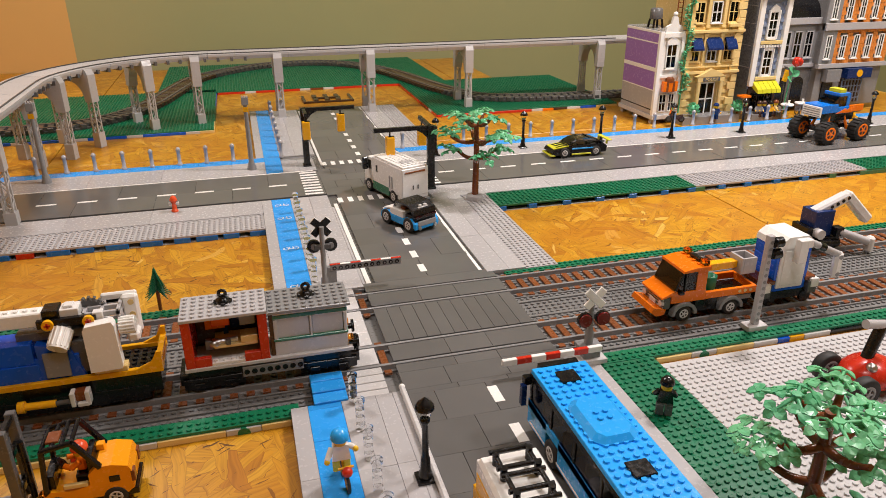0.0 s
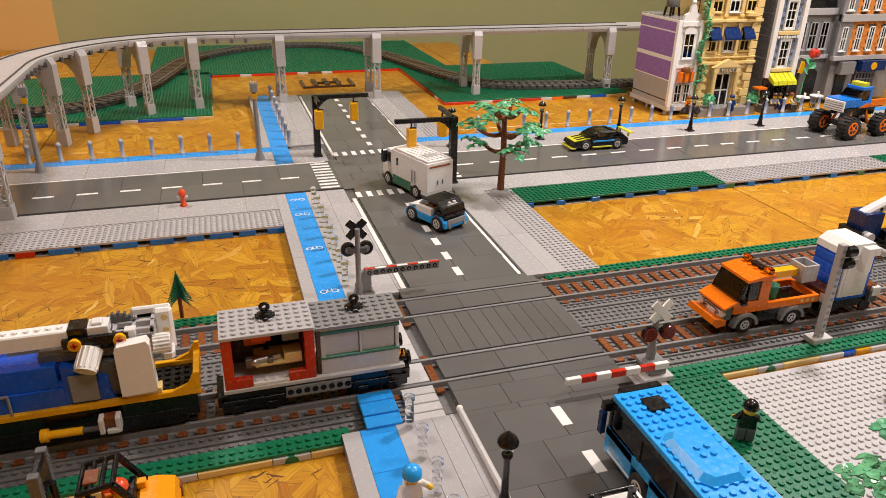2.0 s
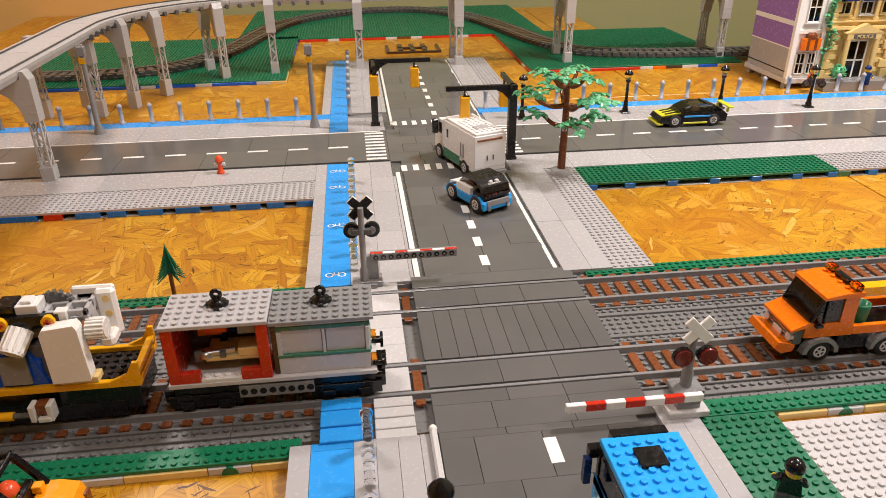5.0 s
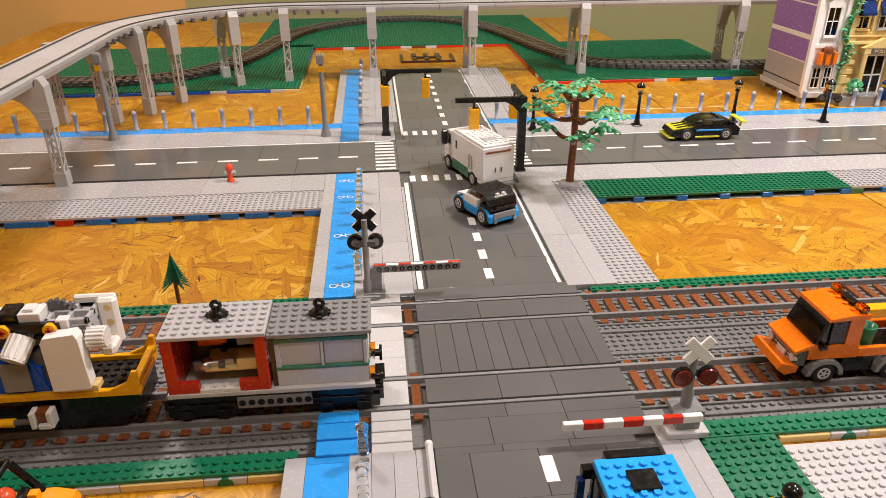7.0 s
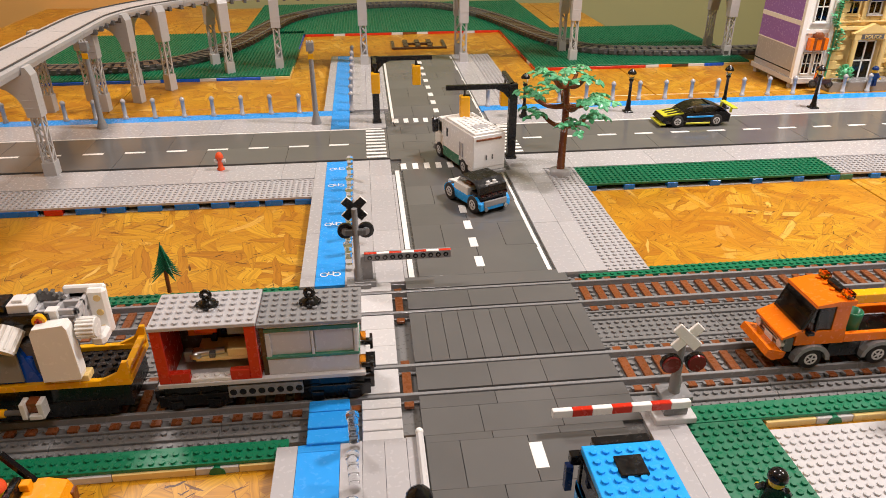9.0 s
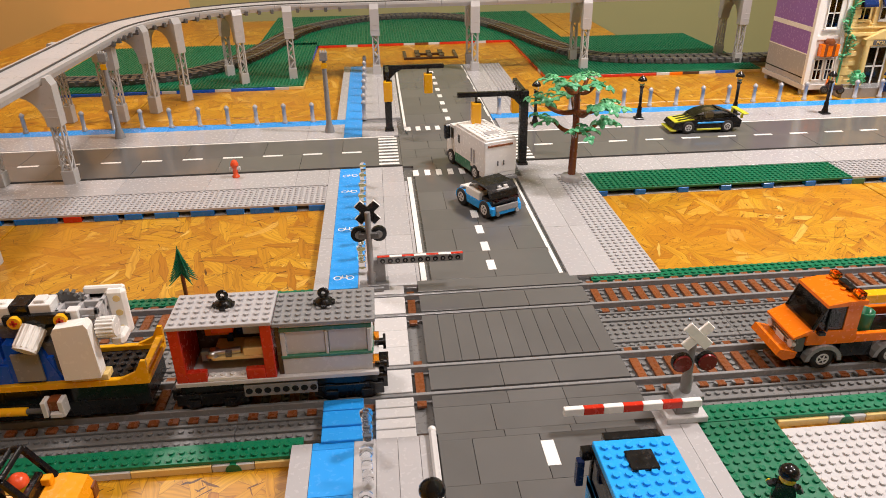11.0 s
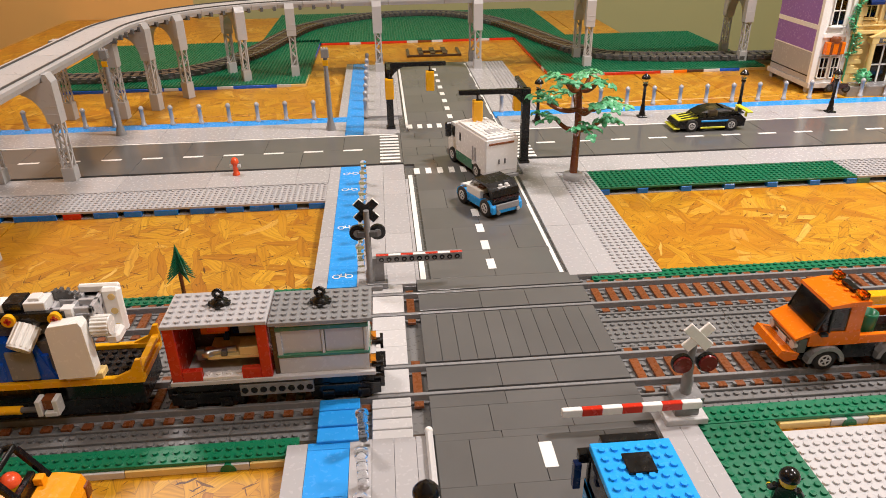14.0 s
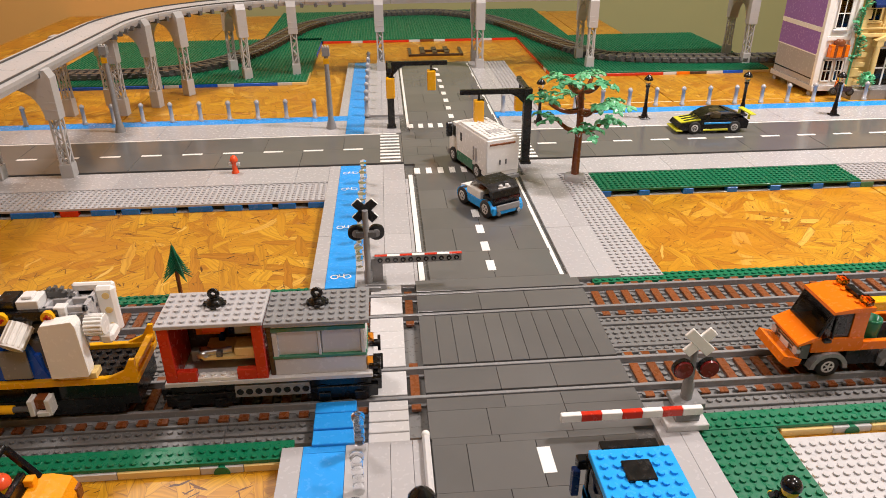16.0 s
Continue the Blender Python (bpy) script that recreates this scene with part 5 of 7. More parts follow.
def sports_car():
    b = thing("black_sports_car", "black sports car with yellow bonnet and spoiler", "car", 66.8, 83.2, 0, 90)
    b.scale = (0.95, 0.97, 0.95)
    # the front points along local +y
    body = Shape().prism([(-7.4, 1.0), (7.2, 0.9), (8.2, 1.5), (7.6, 2.4), (3.6, 3.0), (-6.6, 3.4), (-7.6, 2.6)], -2.9, 2.9, "x")
    body.make("body", "black", b, "glossy black body")
    Shape().prism([(4.4, 2.9), (3.2, 3.9), (1.6, 4.7), (-0.4, 5.1), (-2.6, 5.0), (-4.8, 4.3), (-6.8, 3.4), (-6.0, 3.1), (3.4, 2.8)], -2.3, 2.3, "x").make("canopy", "smoke", b, "smoked glass canopy")
    Shape().prism([(-2.6, 5.02), (-4.8, 4.34), (-6.8, 3.44), (-6.7, 3.6), (-4.7, 4.5), (-2.5, 5.18)], -2.2, 2.2, "x").make("rear_louvre", "black", b)
    Shape().prism([(3.2, 3.05), (7.6, 2.45), (7.6, 2.6), (3.2, 3.25)], -2.4, 2.4, "x").make("bonnet", "lime", b, "yellow patterned bonnet")
    for x in (-1.5, 0, 1.5):
        Shape().prism([(3.4, 3.24), (6.6, 2.75), (6.6, 2.82), (3.4, 3.32)], x - 0.35, x + 0.35, "x").make("bonnet_stripe", "black", b)
    part(b, "splitter", "lime", (-2.9, 2.9, 7.2, 8.6, 0.6, 1.0))
    for x in (-2.95, 2.95):
        part(b, "side_sill", "lime", (x - 0.1, x + 0.1, -3.0, 2.6, 0.7, 1.1))
    part(b, "side_stripe", "azure", (-2.98, 2.98, -3.6, 2.6, 2.2, 2.6), label="blue side stripe")
    part(b, "spoiler", "lime", (-3.2, 3.2, -8.8, -7.6, 4.0, 4.3), (-2.6, -2.2, -7.9, -7.4, 3.0, 4.0), (2.2, 2.6, -7.9, -7.4, 3.0, 4.0), label="yellow rear spoiler")
    part(b, "driver_seat", "tan", (-1.0, 1.0, -1.6, 0.2, 3.0, 4.4))
    for y in (4.6, -4.4):
        for s in (-1, 1):
            wheel(b, s * 2.6, y, 1.4, 1.4, 1.0)


sports_car()


def monster_truck():
    b = thing("blue_monster_truck", "blue monster truck with huge tyres and orange rims", "truck", 141.8, 78.8, 0, 97)
    part(b, "axle_frame", "black", (-1.2, 1.2, -6, 6, 3.2, 4.2), (-4, 4, 4.6, 5.8, 2.8, 3.6), (-4, 4, -5.8, -4.6, 2.8, 3.6))
    sp = Shape()
    for y in (-4, 4):
        for s in (-1, 1):
            sp.rod((s * 2.6, y, 3.0), (s * 1.6, y * 0.6, 7.8), 0.4, 8)
    sp.make("suspension", "orange", b)
    part(b, "body", "bright_blue", (-3, 3, 1.4, 7.4, 8.0, 10.2), (-3, 3, -2.8, 1.4, 7.6, 9.4), (-2.7, 2.7, -2.9, 1.0, 12.2, 13.0), (-2.7, 2.7, -2.9, -1.8, 9.4, 12.2), label="blue pickup body")
    part(b, "bed_side", "orange", (-3, -2.4, -8.4, -2.9, 7.8, 9.6), label="orange flamed truck bed side")
    part(b, "bed_side", "orange", (2.4, 3, -8.4, -2.9, 7.8, 9.6), label="orange flamed truck bed side")
    part(b, "bed", "dark_grey", (-2.4, 2.4, -8.4, -2.9, 7.4, 8.2))
    Shape().prism([(1.0, 9.4), (3.0, 10.2), (1.2, 12.2), (-1.8, 12.2), (-1.8, 9.4)], -2.5, 2.5, "x").make("cab_glass", "smoke", b)
    part(b, "roof_light", "lime", (-1.9, 1.9, -1.8, 0.4, 13.0, 14.0))
    part(b, "grille", "warm_white", (-3, 3, 7.3, 7.8, 7.0, 9.8), label="white grille")
    for k in range(4):
        part(b, "grille_bar", "mid_grey", (-2.7, 2.7, 7.78, 7.9, 7.3 + k * 0.6, 7.5 + k * 0.6))
    part(b, "roll_frame", "black", (-2.2, -1.8, -6, 6, 5.4, 7.6), (1.8, 2.2, -6, 6, 5.4, 7.6), (-2.2, 2.2, 5.0, 5.8, 6.4, 8.0))
    for sd in (-1, 1):
        for k in range(3):
            y = 0.6 - k * 1.5
            Shape().prism([(y + 1.4, 7.7), (y - 1.6, 7.7), (y - 2.2, 9.0)], sd * 3.03 - 0.04, sd * 3.03 + 0.04, "x").make("flame", "orange", b)
    for y in (6.0, -6.2):
        for s in (-1, 1):
            wheel(b, s * 4.5, y, 3.05, 2.8, 3.0, "orange", "x", 18, 0.68)


monster_truck()


def forklift():
    b = thing("orange_forklift", "amber forklift with a black cage and dark mast", "forklift", -34.6, -16.3, TABLE)
    Shape().prism([(0.4, 1.4), (3.6, 1.3), (4.4, 1.9), (4.5, 3.6), (4.1, 4.6), (2.6, 5.0), (1.2, 5.0), (0.4, 4.2)], -2.1, 2.1, "y").make("counterweight", "amber", b, "rounded amber rear counterweight")
    Shape().prism([(-3.8, 1.2), (0.4, 1.4), (0.4, 3.0), (-1.2, 2.6), (-3.2, 2.9), (-3.9, 2.3)], -2.1, 2.1, "y").make("side_body", "amber", b, "amber lower body")
    part(b, "tail_lamp", "brown", (4.2, 4.62, -2.12, -1.2, 2.6, 3.9), (4.2, 4.62, 1.2, 2.12, 2.6, 3.9))
    part(b, "bumper", "black", (3.4, 4.7, -2.0, 2.0, 0.9, 1.7))
    part(b, "vent", "black", (2.2, 3.2, -2.2, -2.05, 3.0, 3.7))
    part(b, "chassis", "black", (-4.2, 3.2, -1.6, 1.6, 0.6, 1.6))
    part(b, "step", "mid_grey", (-4.8, -2.6, -2.7, -1.5, 0.9, 1.5), label="grey side step")
    part(b, "sill", "tan", (-2.0, 0.2, -2.14, -1.7, 2.9, 3.4))
    part(b, "dashboard", "black", (-3.6, -2.8, -1.6, 1.6, 2.8, 4.4))
    Shape().rod((-2.8, -0.4, 4.2), (-2.2, -0.4, 4.9), 0.16, 6).rod((-2.3, -0.4, 4.8), (-2.1, -0.4, 5.0), 0.6, 12).make("steering_wheel", "black", b)
    for y in (-1.9, 1.9):
        cage = Shape().rod((-3.6, y, 2.8), (-3.2, y, 7.7), 0.28, 8).rod((-3.2, y, 7.7), (-0.4, y, 8.2), 0.28, 8)
        cage.box(-0.25, 0.25, y - 0.28, y + 0.28, 0, 3.9, 0.08, Matrix.Translation((1.6, 0, 4.8)) @ Matrix.Rotation(radians(-31), 4, "Y"))
        cage.make("cage_side", "black", b, "black roll cage post")
    for k in range(4):
        x = -3.2 + k * 0.93
        Shape().rod((x, -1.9, 7.7 + 0.18 * k), (x, 1.9, 7.7 + 0.18 * k), 0.24, 8).make("cage_bar", "black", b)
    part(b, "roof_grille", "brown", (-2.9, -1.7, -1.2, 0.6, 7.9, 8.2), label="dark red roof beacon plate")
    part(b, "seat", "black", (-0.9, 0.9, -1.4, 1.4, 3.0, 3.9), (0.3, 0.9, -1.4, 1.4, 3.9, 6.0))
    part(b, "gas_valve", "amber", (0.9, 1.7, 0.6, 1.4, 5.0, 5.7))
    for y in (-1.7, 1.7):
        part(b, "mast_rail", "dark_grey", (-6.6, -5.7, y - 0.4, y + 0.4, 0.5, 10.4))
    for z in (2.4, 6.6, 9.6):
        part(b, "mast_bar", "black", (-6.4, -5.9, -1.3, 1.3, z, z + 0.7))
    Shape().rod((-5.4, 0, 1.2), (-5.4, 0, 8.0), 0.32, 10).make("lift_cylinder", "black", b)
    for y in (-1.2, 1.2):
        part(b, "fork", "mid_grey", (-11.4, -6.6, y - 0.4, y + 0.4, 0.3, 0.6), (-6.9, -6.5, y - 0.4, y + 0.4, 0.3, 3.0))
    part(b, "headlight", "trans_orange", (-4.3, -3.6, -2.2, -1.4, 2.4, 3.0), c=0.2)
    for x in (-2.9, 2.5):
        for sd in (-1, 1):
            wheel(b, x, sd * 1.75, 1.15, 1.15, 0.9, "pale_grey", "y")
    drv = Shape().box(-0.8, 0.1, -0.85, 0.85, 3.9, 5.5, 0.2).use(1).lathe(-0.4, 0, [(0.62, 5.5), (0.65, 5.7), (0.65, 6.2), (0.45, 6.4)], 14).use(2).ball(-0.4, 0, 6.2, 0.85, z_from=-0.1).use(0)
    for sd in (-1, 1):
        drv.rod((-0.4, sd * 0.95, 5.2), (-1.2, sd * 1.0, 4.6), 0.32, 8).rod((-1.2, sd * 1.0, 4.6), (-1.9, sd * 0.7, 4.8), 0.28, 8)
    tagged(drv.make("toy_driver", ["orange", "skin_yellow", "coral"], None, "", (-34.6, -16.3, TABLE)), "toy figure in orange with a coral helmet in the forklift", "toy figure")
    v = thing("sign_board", "white sign board with dark lettering bars beside the track", "sign", -47.6, -15.4, TABLE)
    part(v, "panel", "white", (-4.2, 2.6, -0.3, 0.3, 7.6, 9.4))
    part(v, "lettering", "dark_grey", (-3.9, 2.3, -0.36, -0.28, 7.9, 9.1))
    part(v, "lettering_bar", "white", (-3.4, -2.2, -0.42, -0.34, 8.1, 8.9), (-1.9, -1.6, -0.42, -0.34, 8.1, 8.9), (-1.2, 0.0, -0.42, -0.34, 8.1, 8.9), (0.4, 1.6, -0.42, -0.34, 8.1, 8.9))
    part(v, "support", "dark_grey", (-3.4, 2.0, -0.8, 1.6, 0, 7.6))


forklift()


# ---- street furniture ----
def bollard():
    b = Shape().lathe(0, 0, [(0.62, 0), (0.62, 0.5), (0.45, 0.6), (0.45, 3.7), (0.58, 3.75), (0.58, 4.1), (0.4, 4.4), (0.15, 4.6)], 12)
    return b


first = None
BOLLARDS = [(-84 + 6.45 * k, 101.2) for k in range(-1, 11)] + [(-7.5, 101.5), (24.5, 101.5)] + [(29 + 6.6 * k, 103) for k in range(2, 20)]
for x, y in BOLLARDS:
    if first is None:
        first = tagged(bollard().make("bollard", "light_grey", None, "", (x, y, 0)), "light grey round bollard beside the cycle lane", "bollard", "bollards along the cycle lane")
    else:
        copy_thing(first, stand(x, y, 0))
for k in range(7):
    copy_thing(first, stand(-7.6, 108 + 7.5 * k, 0))
CLEAR = [(-6.6, -10 - 5.2 * k) for k in range(8)] + [(-7.4, 25 + 4.8 * k) for k in range(8)]
cb = None
for x, y in CLEAR:
    if cb is None:
        cb = thing("clear_bollard", "transparent stacked round bricks forming a bollard", "bollard", x, y, 0, group="clear bollards by the cycle lane")
        for z in (0, 0.95, 1.9, 2.85):
            Shape().lathe(0, 0, [(0.42, z), (0.5, z + 0.1), (0.5, z + 0.8), (0.42, z + 0.9)], 14).make("round_brick", "clear", cb)
        Shape().lathe(0, 0, [(0.62, 3.8), (0.62, 4.2), (0.3, 4.4)], 14).make("cap", "clear", cb)
    else:
        copy_thing(cb, stand(x, y, 0))


def lamp_post(x, y, label="black street lamp with a round shade on the pavement"):
    l = thing("street_lamp", label, "street lamp", x, y, 0, group="black street lamps")
    part(l, "foot", "black", (-1, 1, -1, 1, 0, 0.35))
    Shape().lathe(0, 0, [(0.75, 0.35), (0.72, 0.9), (0.55, 1.3), (0.5, 2.6), (0.36, 3.0), (0.33, 7.0), (0.5, 7.2), (0.55, 7.5), (0.4, 7.7)], 14).make("post", "black", l)
    Shape().lathe(0, 0, [(0.42, 7.7), (0.6, 8.0), (0.6, 8.6), (0.5, 8.8)], 14).make("globe", "clear", l, "clear lantern")
    Shape().lathe(0, 0, [(1.0, 8.8), (0.98, 9.1), (0.7, 9.5), (0.4, 9.75), (0.2, 9.95)], 18).make("shade", "black", l)
    return l


lp = lamp_post(-1.5, -25)
for x, y in ((31.2, 92), (55.8, 93), (79, 93.5), (99.8, 91), (122.9, 91), (167.5, 90)):
    copy_thing(lp, stand(x, y, 0))


def mast_light(x, y, h):
    l = thing("tall_street_light", "tall grey tapered street light with a boxed head", "street light", x, y, 0, group="tall grey street lights")
    Shape().lathe(0, 0, [(1.15, 0), (1.05, 0.6), (0.6, 2.2), (0.55, 9), (0.45, h - 1.5)], 12).make("pole", "mid_grey", l)
    part(l, "head", "mid_grey", (-0.8, 0.8, -0.7, 0.7, h - 1.8, h))
    part(l, "sign", "yellow", (-0.6, 0.6, -0.78, -0.68, h - 3.4, h - 2.2))
    part(l, "clip", "pale_grey", (-0.7, -0.4, -0.6, -0.3, h, h + 0.5), (-0.15, 0.15, -0.6, -0.3, h, h + 0.5), (0.4, 0.7, -0.6, -0.3, h, h + 0.5))


mast_light(-61.3, 94.8, 18.4)
mast_light(-15.2, 92.6, 17.6)


def traffic_light(parent, x, y, z, turn=0):
    a = Shape().lathe(x, y, [(0.2, z + 4), (0.2, z + 5.2)], 8).make("hanger", "black", parent)
    h = Shape().box(x - 0.9, x + 0.9, y - 0.9, y - 0.2, z, z + 4.2, 0.12).box(x - 0.9, x + 0.9, y + 0.2, y + 0.9, z, z + 4.2, 0.12).box(x - 0.9, x - 0.2, y - 0.2, y + 0.2, z, z + 4.2, 0.08).make("signal_head", "yellow", parent, "yellow traffic light housing")
    q = Shape().box(x - 0.3, x + 0.95, y - 0.2, y + 0.2, z + 0.2, z + 4.4, 0.06)
    q.make("core", "black", h)
    for k, m in enumerate(("trans_red", "trans_orange", "sand_green")):
        Shape().rod((x, y + 0.88, z + 3.4 - k * 1.3), (x, y + 1.02, z + 3.4 - k * 1.3), 0.38, 12).make("lens", m, h)


def gantry(x, y, long_arm, side_arm, h=14.4):
    g = thing("traffic_light_gantry", "black gantry arm carrying yellow traffic lights over the junction", "traffic light", x, y, 0, group="traffic light gantries")
    part(g, "post", "black", (-0.75, 0.75, -0.75, 0.75, 0, h), (-1, 1, -1, 1, 0, 0.5))
    sgn = 1 if long_arm > 0 else -1
    part(g, "arm", "black", (min(0, long_arm), max(0, long_arm), -0.4, 0.4, h - 0.9, h))
    Shape().prism([(sgn * 0.75, h - 0.9), (sgn * 3.2, h - 0.9), (sgn * 2.0, h - 1.5), (sgn * 0.75, h - 2.8)], -0.4, 0.4, "y").make("bracket", "black", g)
    if side_arm:
        part(g, "side_arm", "black", (-0.4, 0.4, min(0, side_arm), max(0, side_arm), h - 0.9, h))
        traffic_light(g, 0, side_arm * 0.8, h - 6.4)
    traffic_light(g, long_arm * 0.72, 0, h - 6.2)
    return g


gantry(-1.9, 92, 12.4, -6.5)
gantry(23.2, 66.5, -12.6, 10)

# red hydrant
hy = thing("fire_hydrant", "red fire hydrant on the pavement edge", "hydrant", -31.5, 66.3, 0)
Shape().lathe(0, 0, [(0.7, 0), (0.7, 0.3), (0.5, 0.4), (0.5, 2.2), (0.75, 2.3), (0.75, 2.6), (0.5, 3.2), (0.2, 3.4)], 14).make("body", "coral", hy)
Shape().rod((-1.0, 0, 1.7), (1.0, 0, 1.7), 0.36, 10).make("outlet", "pale_grey", hy)


# ---- level crossing signals and barriers ----
def crossing_signal(x, y, h, front, label, turn=0.0):
    g = thing("crossing_signal", label, "railway signal", x, y, 0, turn, group="level crossing signals")
    part(g, "foot", "mid_grey", (-1.6, 1.6, -1.2, 1.2, 0, 0.6))
    Shape().lathe(0, 0, [(0.6, 0.6), (0.6, 2.4), (0.42, 2.6), (0.38, h - 0.3)], 12).make("post", "mid_grey", g)
    dy = -0.75 if front else 0.6
    for k, a in enumerate((45, -45)):
        m = Matrix.Translation((0, dy + 0.05 * k, h - 0.6)) @ Matrix.Rotation(radians(a), 4, "Y")
        Shape().box(-1.75, 1.75, -0.18, 0.18, -0.55, 0.55, 0.06, m).make("cross_arm", "warm_white" if front else "black", g)
        if not front:
            Shape().box(-1.8, -1.1, -0.1, 0.28, -0.6, 0.6, 0.05, m).box(1.1, 1.8, -0.1, 0.28, -0.6, 0.6, 0.05, m).make("cross_tip", "warm_white", g)
    for s in (-1, 1):
        Shape().rod((s * 1.3, dy - 0.25, h - 3.6), (s * 1.3, dy + 0.25, h - 3.6), 1.05, 18).make("lamp_disc", "black", g)
        Shape().rod((s * 1.3, dy - 0.5, h - 3.6), (s * 1.3, dy - 0.2, h - 3.6), 0.9 if front else 0.5, 16, 0.98 if front else 0.5).make("lamp", "maroon" if front else "mid_grey", g)
    part(g, "lamp_bar", "dark_grey", (-1.3, 1.3, -0.3, 0.3, h - 4.0, h - 3.2))
    return g


crossing_signal(-6.1, 20.8, 11.4, False, "grey crossing signal seen from behind with round lamps")
crossing_signal(26.4, -5.8, 8.4, True, "white crossed crossing signal with red lamps", 0)


def barrier(x, y, length, direction, z, label, dark=False, turn=0):
    g = thing("crossing_barrier", label, "barrier", x, y, 0, turn, group="level crossing barriers")
    if not dark:
        part(g, "foot", "pale_grey", (-2.2, 2.0, -1.2, 1.2, 0, 0.7))
        part(g, "pivot", "mid_grey", (-1.2, 1.2, -0.6, 0.6, 0.7, z + 0.2))
    else:
        part(g, "foot", "mid_grey", (-1.4, 1.4, -1.2, 1.2, 0, 0.8), (-1.0, 1.0, -0.4, 0.4, 0.8, z + 0.3))
    n = 7
    for k in range(n):
        a, b = direction * (length * k / n), direction * (length * (k + 1) / n)
        x0, x1 = min(a, b), max(a, b)
        o = 1.2 if not dark else 0
        if dark:
            part(g, "boom_piece", "warm_white" if k % 2 else "red", (x0, x1, -0.48, 0.0, z + 0.58, z + 0.7))
        else:
            part(g, "boom_piece", "warm_white" if k % 2 == 0 else "red", (x0 + o, x1 + o, -0.95, -0.35, z, z + 0.85))
    if dark:
        part(g, "boom_beam", "mid_grey", (min(0, direction * length), max(0, direction * length), -0.48, 0.48, z - 0.45, z + 0.6), label="grey pierced boom beam")
        for k in range(int(length)):
            x = direction * (k + 0.7)
            Shape().rod((x, -0.49, z + 0.08), (x, -0.51, z + 0.08), 0.34, 14).make("pin_hole", "black", g)
            Shape().rod((x, -0.5, z + 0.04), (x, -0.54, z + 0.04), 0.15, 10).make("pin", "mid_grey", g)
    return g


barrier(25.0, -9.0, 13.8, -1, 1.75, "red and white striped level crossing barrier lowered")
barrier(-5.2, 21.2, 11.4, 1, 3.9, "level crossing barrier with a grey pierced beam", True)
kerb = thing("kerb_bar", "long pale grey rounded kerb bar along the road edge", "kerb", -0.4, -40, 0)
part(kerb, "bar", "pale_grey", (-0.36, 0.36, -30, 31, 0, 0.75), c=0.28)
Shape().ball(0, 31.1, 0.5, 0.42, nu=14, nv=8).make("end_knob", "warm_white", kerb)


# ---- trees ----
def leaf(sh, p, d, size, up=0.25):
    """One broad rounded leaf with a raised rib and some thickness."""
    d = Vector(d).normalized()
    side = d.cross(Vector((0, 0, 1)))
    side = side.normalized() if side.length > 0.01 else Vector((1, 0, 0))
    n = side.cross(d)
    p = Vector(p)
    rim = [p] + [p + d * size * f + side * size * w for f, w in ((0.28, 0.3), (0.6, 0.34), (0.88, 0.16), (1.02, 0), (0.88, -0.16), (0.6, -0.34), (0.28, -0.3))]
    top, low = p + d * size * 0.5 + n * size * up * 0.6, p + d * size * 0.5 - n * size * 0.05
    sh.add(rim + [top, low], [(i, (i + 1) % 8, 8) for i in range(8)] + [((i + 1) % 8, i, 9) for i in range(8)])


def clump(sh, p, rng, n=7, size=1.15, spread=1.0):
    for k in range(n):
        a = rng.uniform(0, math.tau)
        d = (math.cos(a), math.sin(a), rng.uniform(-0.55, 0.6))
        q = Vector(p) + Vector((rng.uniform(-1, 1), rng.uniform(-1, 1), rng.uniform(-0.6, 0.6))) * spread * 0.6
        leaf(sh, q, d, size * rng.uniform(0.8, 1.2))
    sh.ball(p[0], p[1], p[2], 0.3, nu=6, nv=4)


def moulded_leaf(sh, p, d, up, size):
    """A broad pointed leaf, folded along its middle rib, with thickness."""
    side = d.cross(up).normalized()
    n = side.cross(d).normalized()
    spine = [p + d * size * f + n * size * h for f, h in ((0.0, 0.0), (0.35, 0.07), (0.7, 0.06), (1.0, -0.08))]
    wing = [(0.14, 0.09), (0.42, 0.10), (0.36, 0.02)]
    vs, top = [], list(spine)
    for sd in (-1, 1):
        top += [spine[i] + side * sd * size * w + n * size * h for i, (w, h) in enumerate(wing)]
    low = [v - n * 0.12 for v in top]
    fs = []
    for a, flip in ((4, False), (7, True)):
        for q in ((0, 1, a + 1, a), (1, 2, a + 2, a + 1), (2, 3, a + 2)):
            fs.append(q[::-1] if flip else q)
    rim = (0, 4, 5, 6, 3, 9, 8, 7)
    k = len(top)
    faces = fs + [tuple(k + i for i in f[::-1]) for f in fs] + [(a, k + a, k + b, b) for a, b in zip(rim, rim[1:] + rim[:1])]
    sh.add(top + low, faces)


def rosette(sh, p, out, rng, size):
    """Three leaves round a twig's end, facing up and outward."""
    up = (Vector((0, 0, 1)) + out * 0.45 + Vector((rng.uniform(-0.3, 0.3), rng.uniform(-0.3, 0.3), 0))).normalized()
    first = (out - up * out.dot(up)).normalized()
    for a in (0.0, 1.75, -1.75):
        d = Matrix.Rotation(a + rng.uniform(-0.15, 0.15), 3, up) @ first
        moulded_leaf(sh, p, (d - up * rng.uniform(0.0, 0.25)).normalized(), up, size * rng.uniform(0.88, 1.08))
    sh.rod(p - up * 0.3, p + up * 0.12, 0.26, 6)


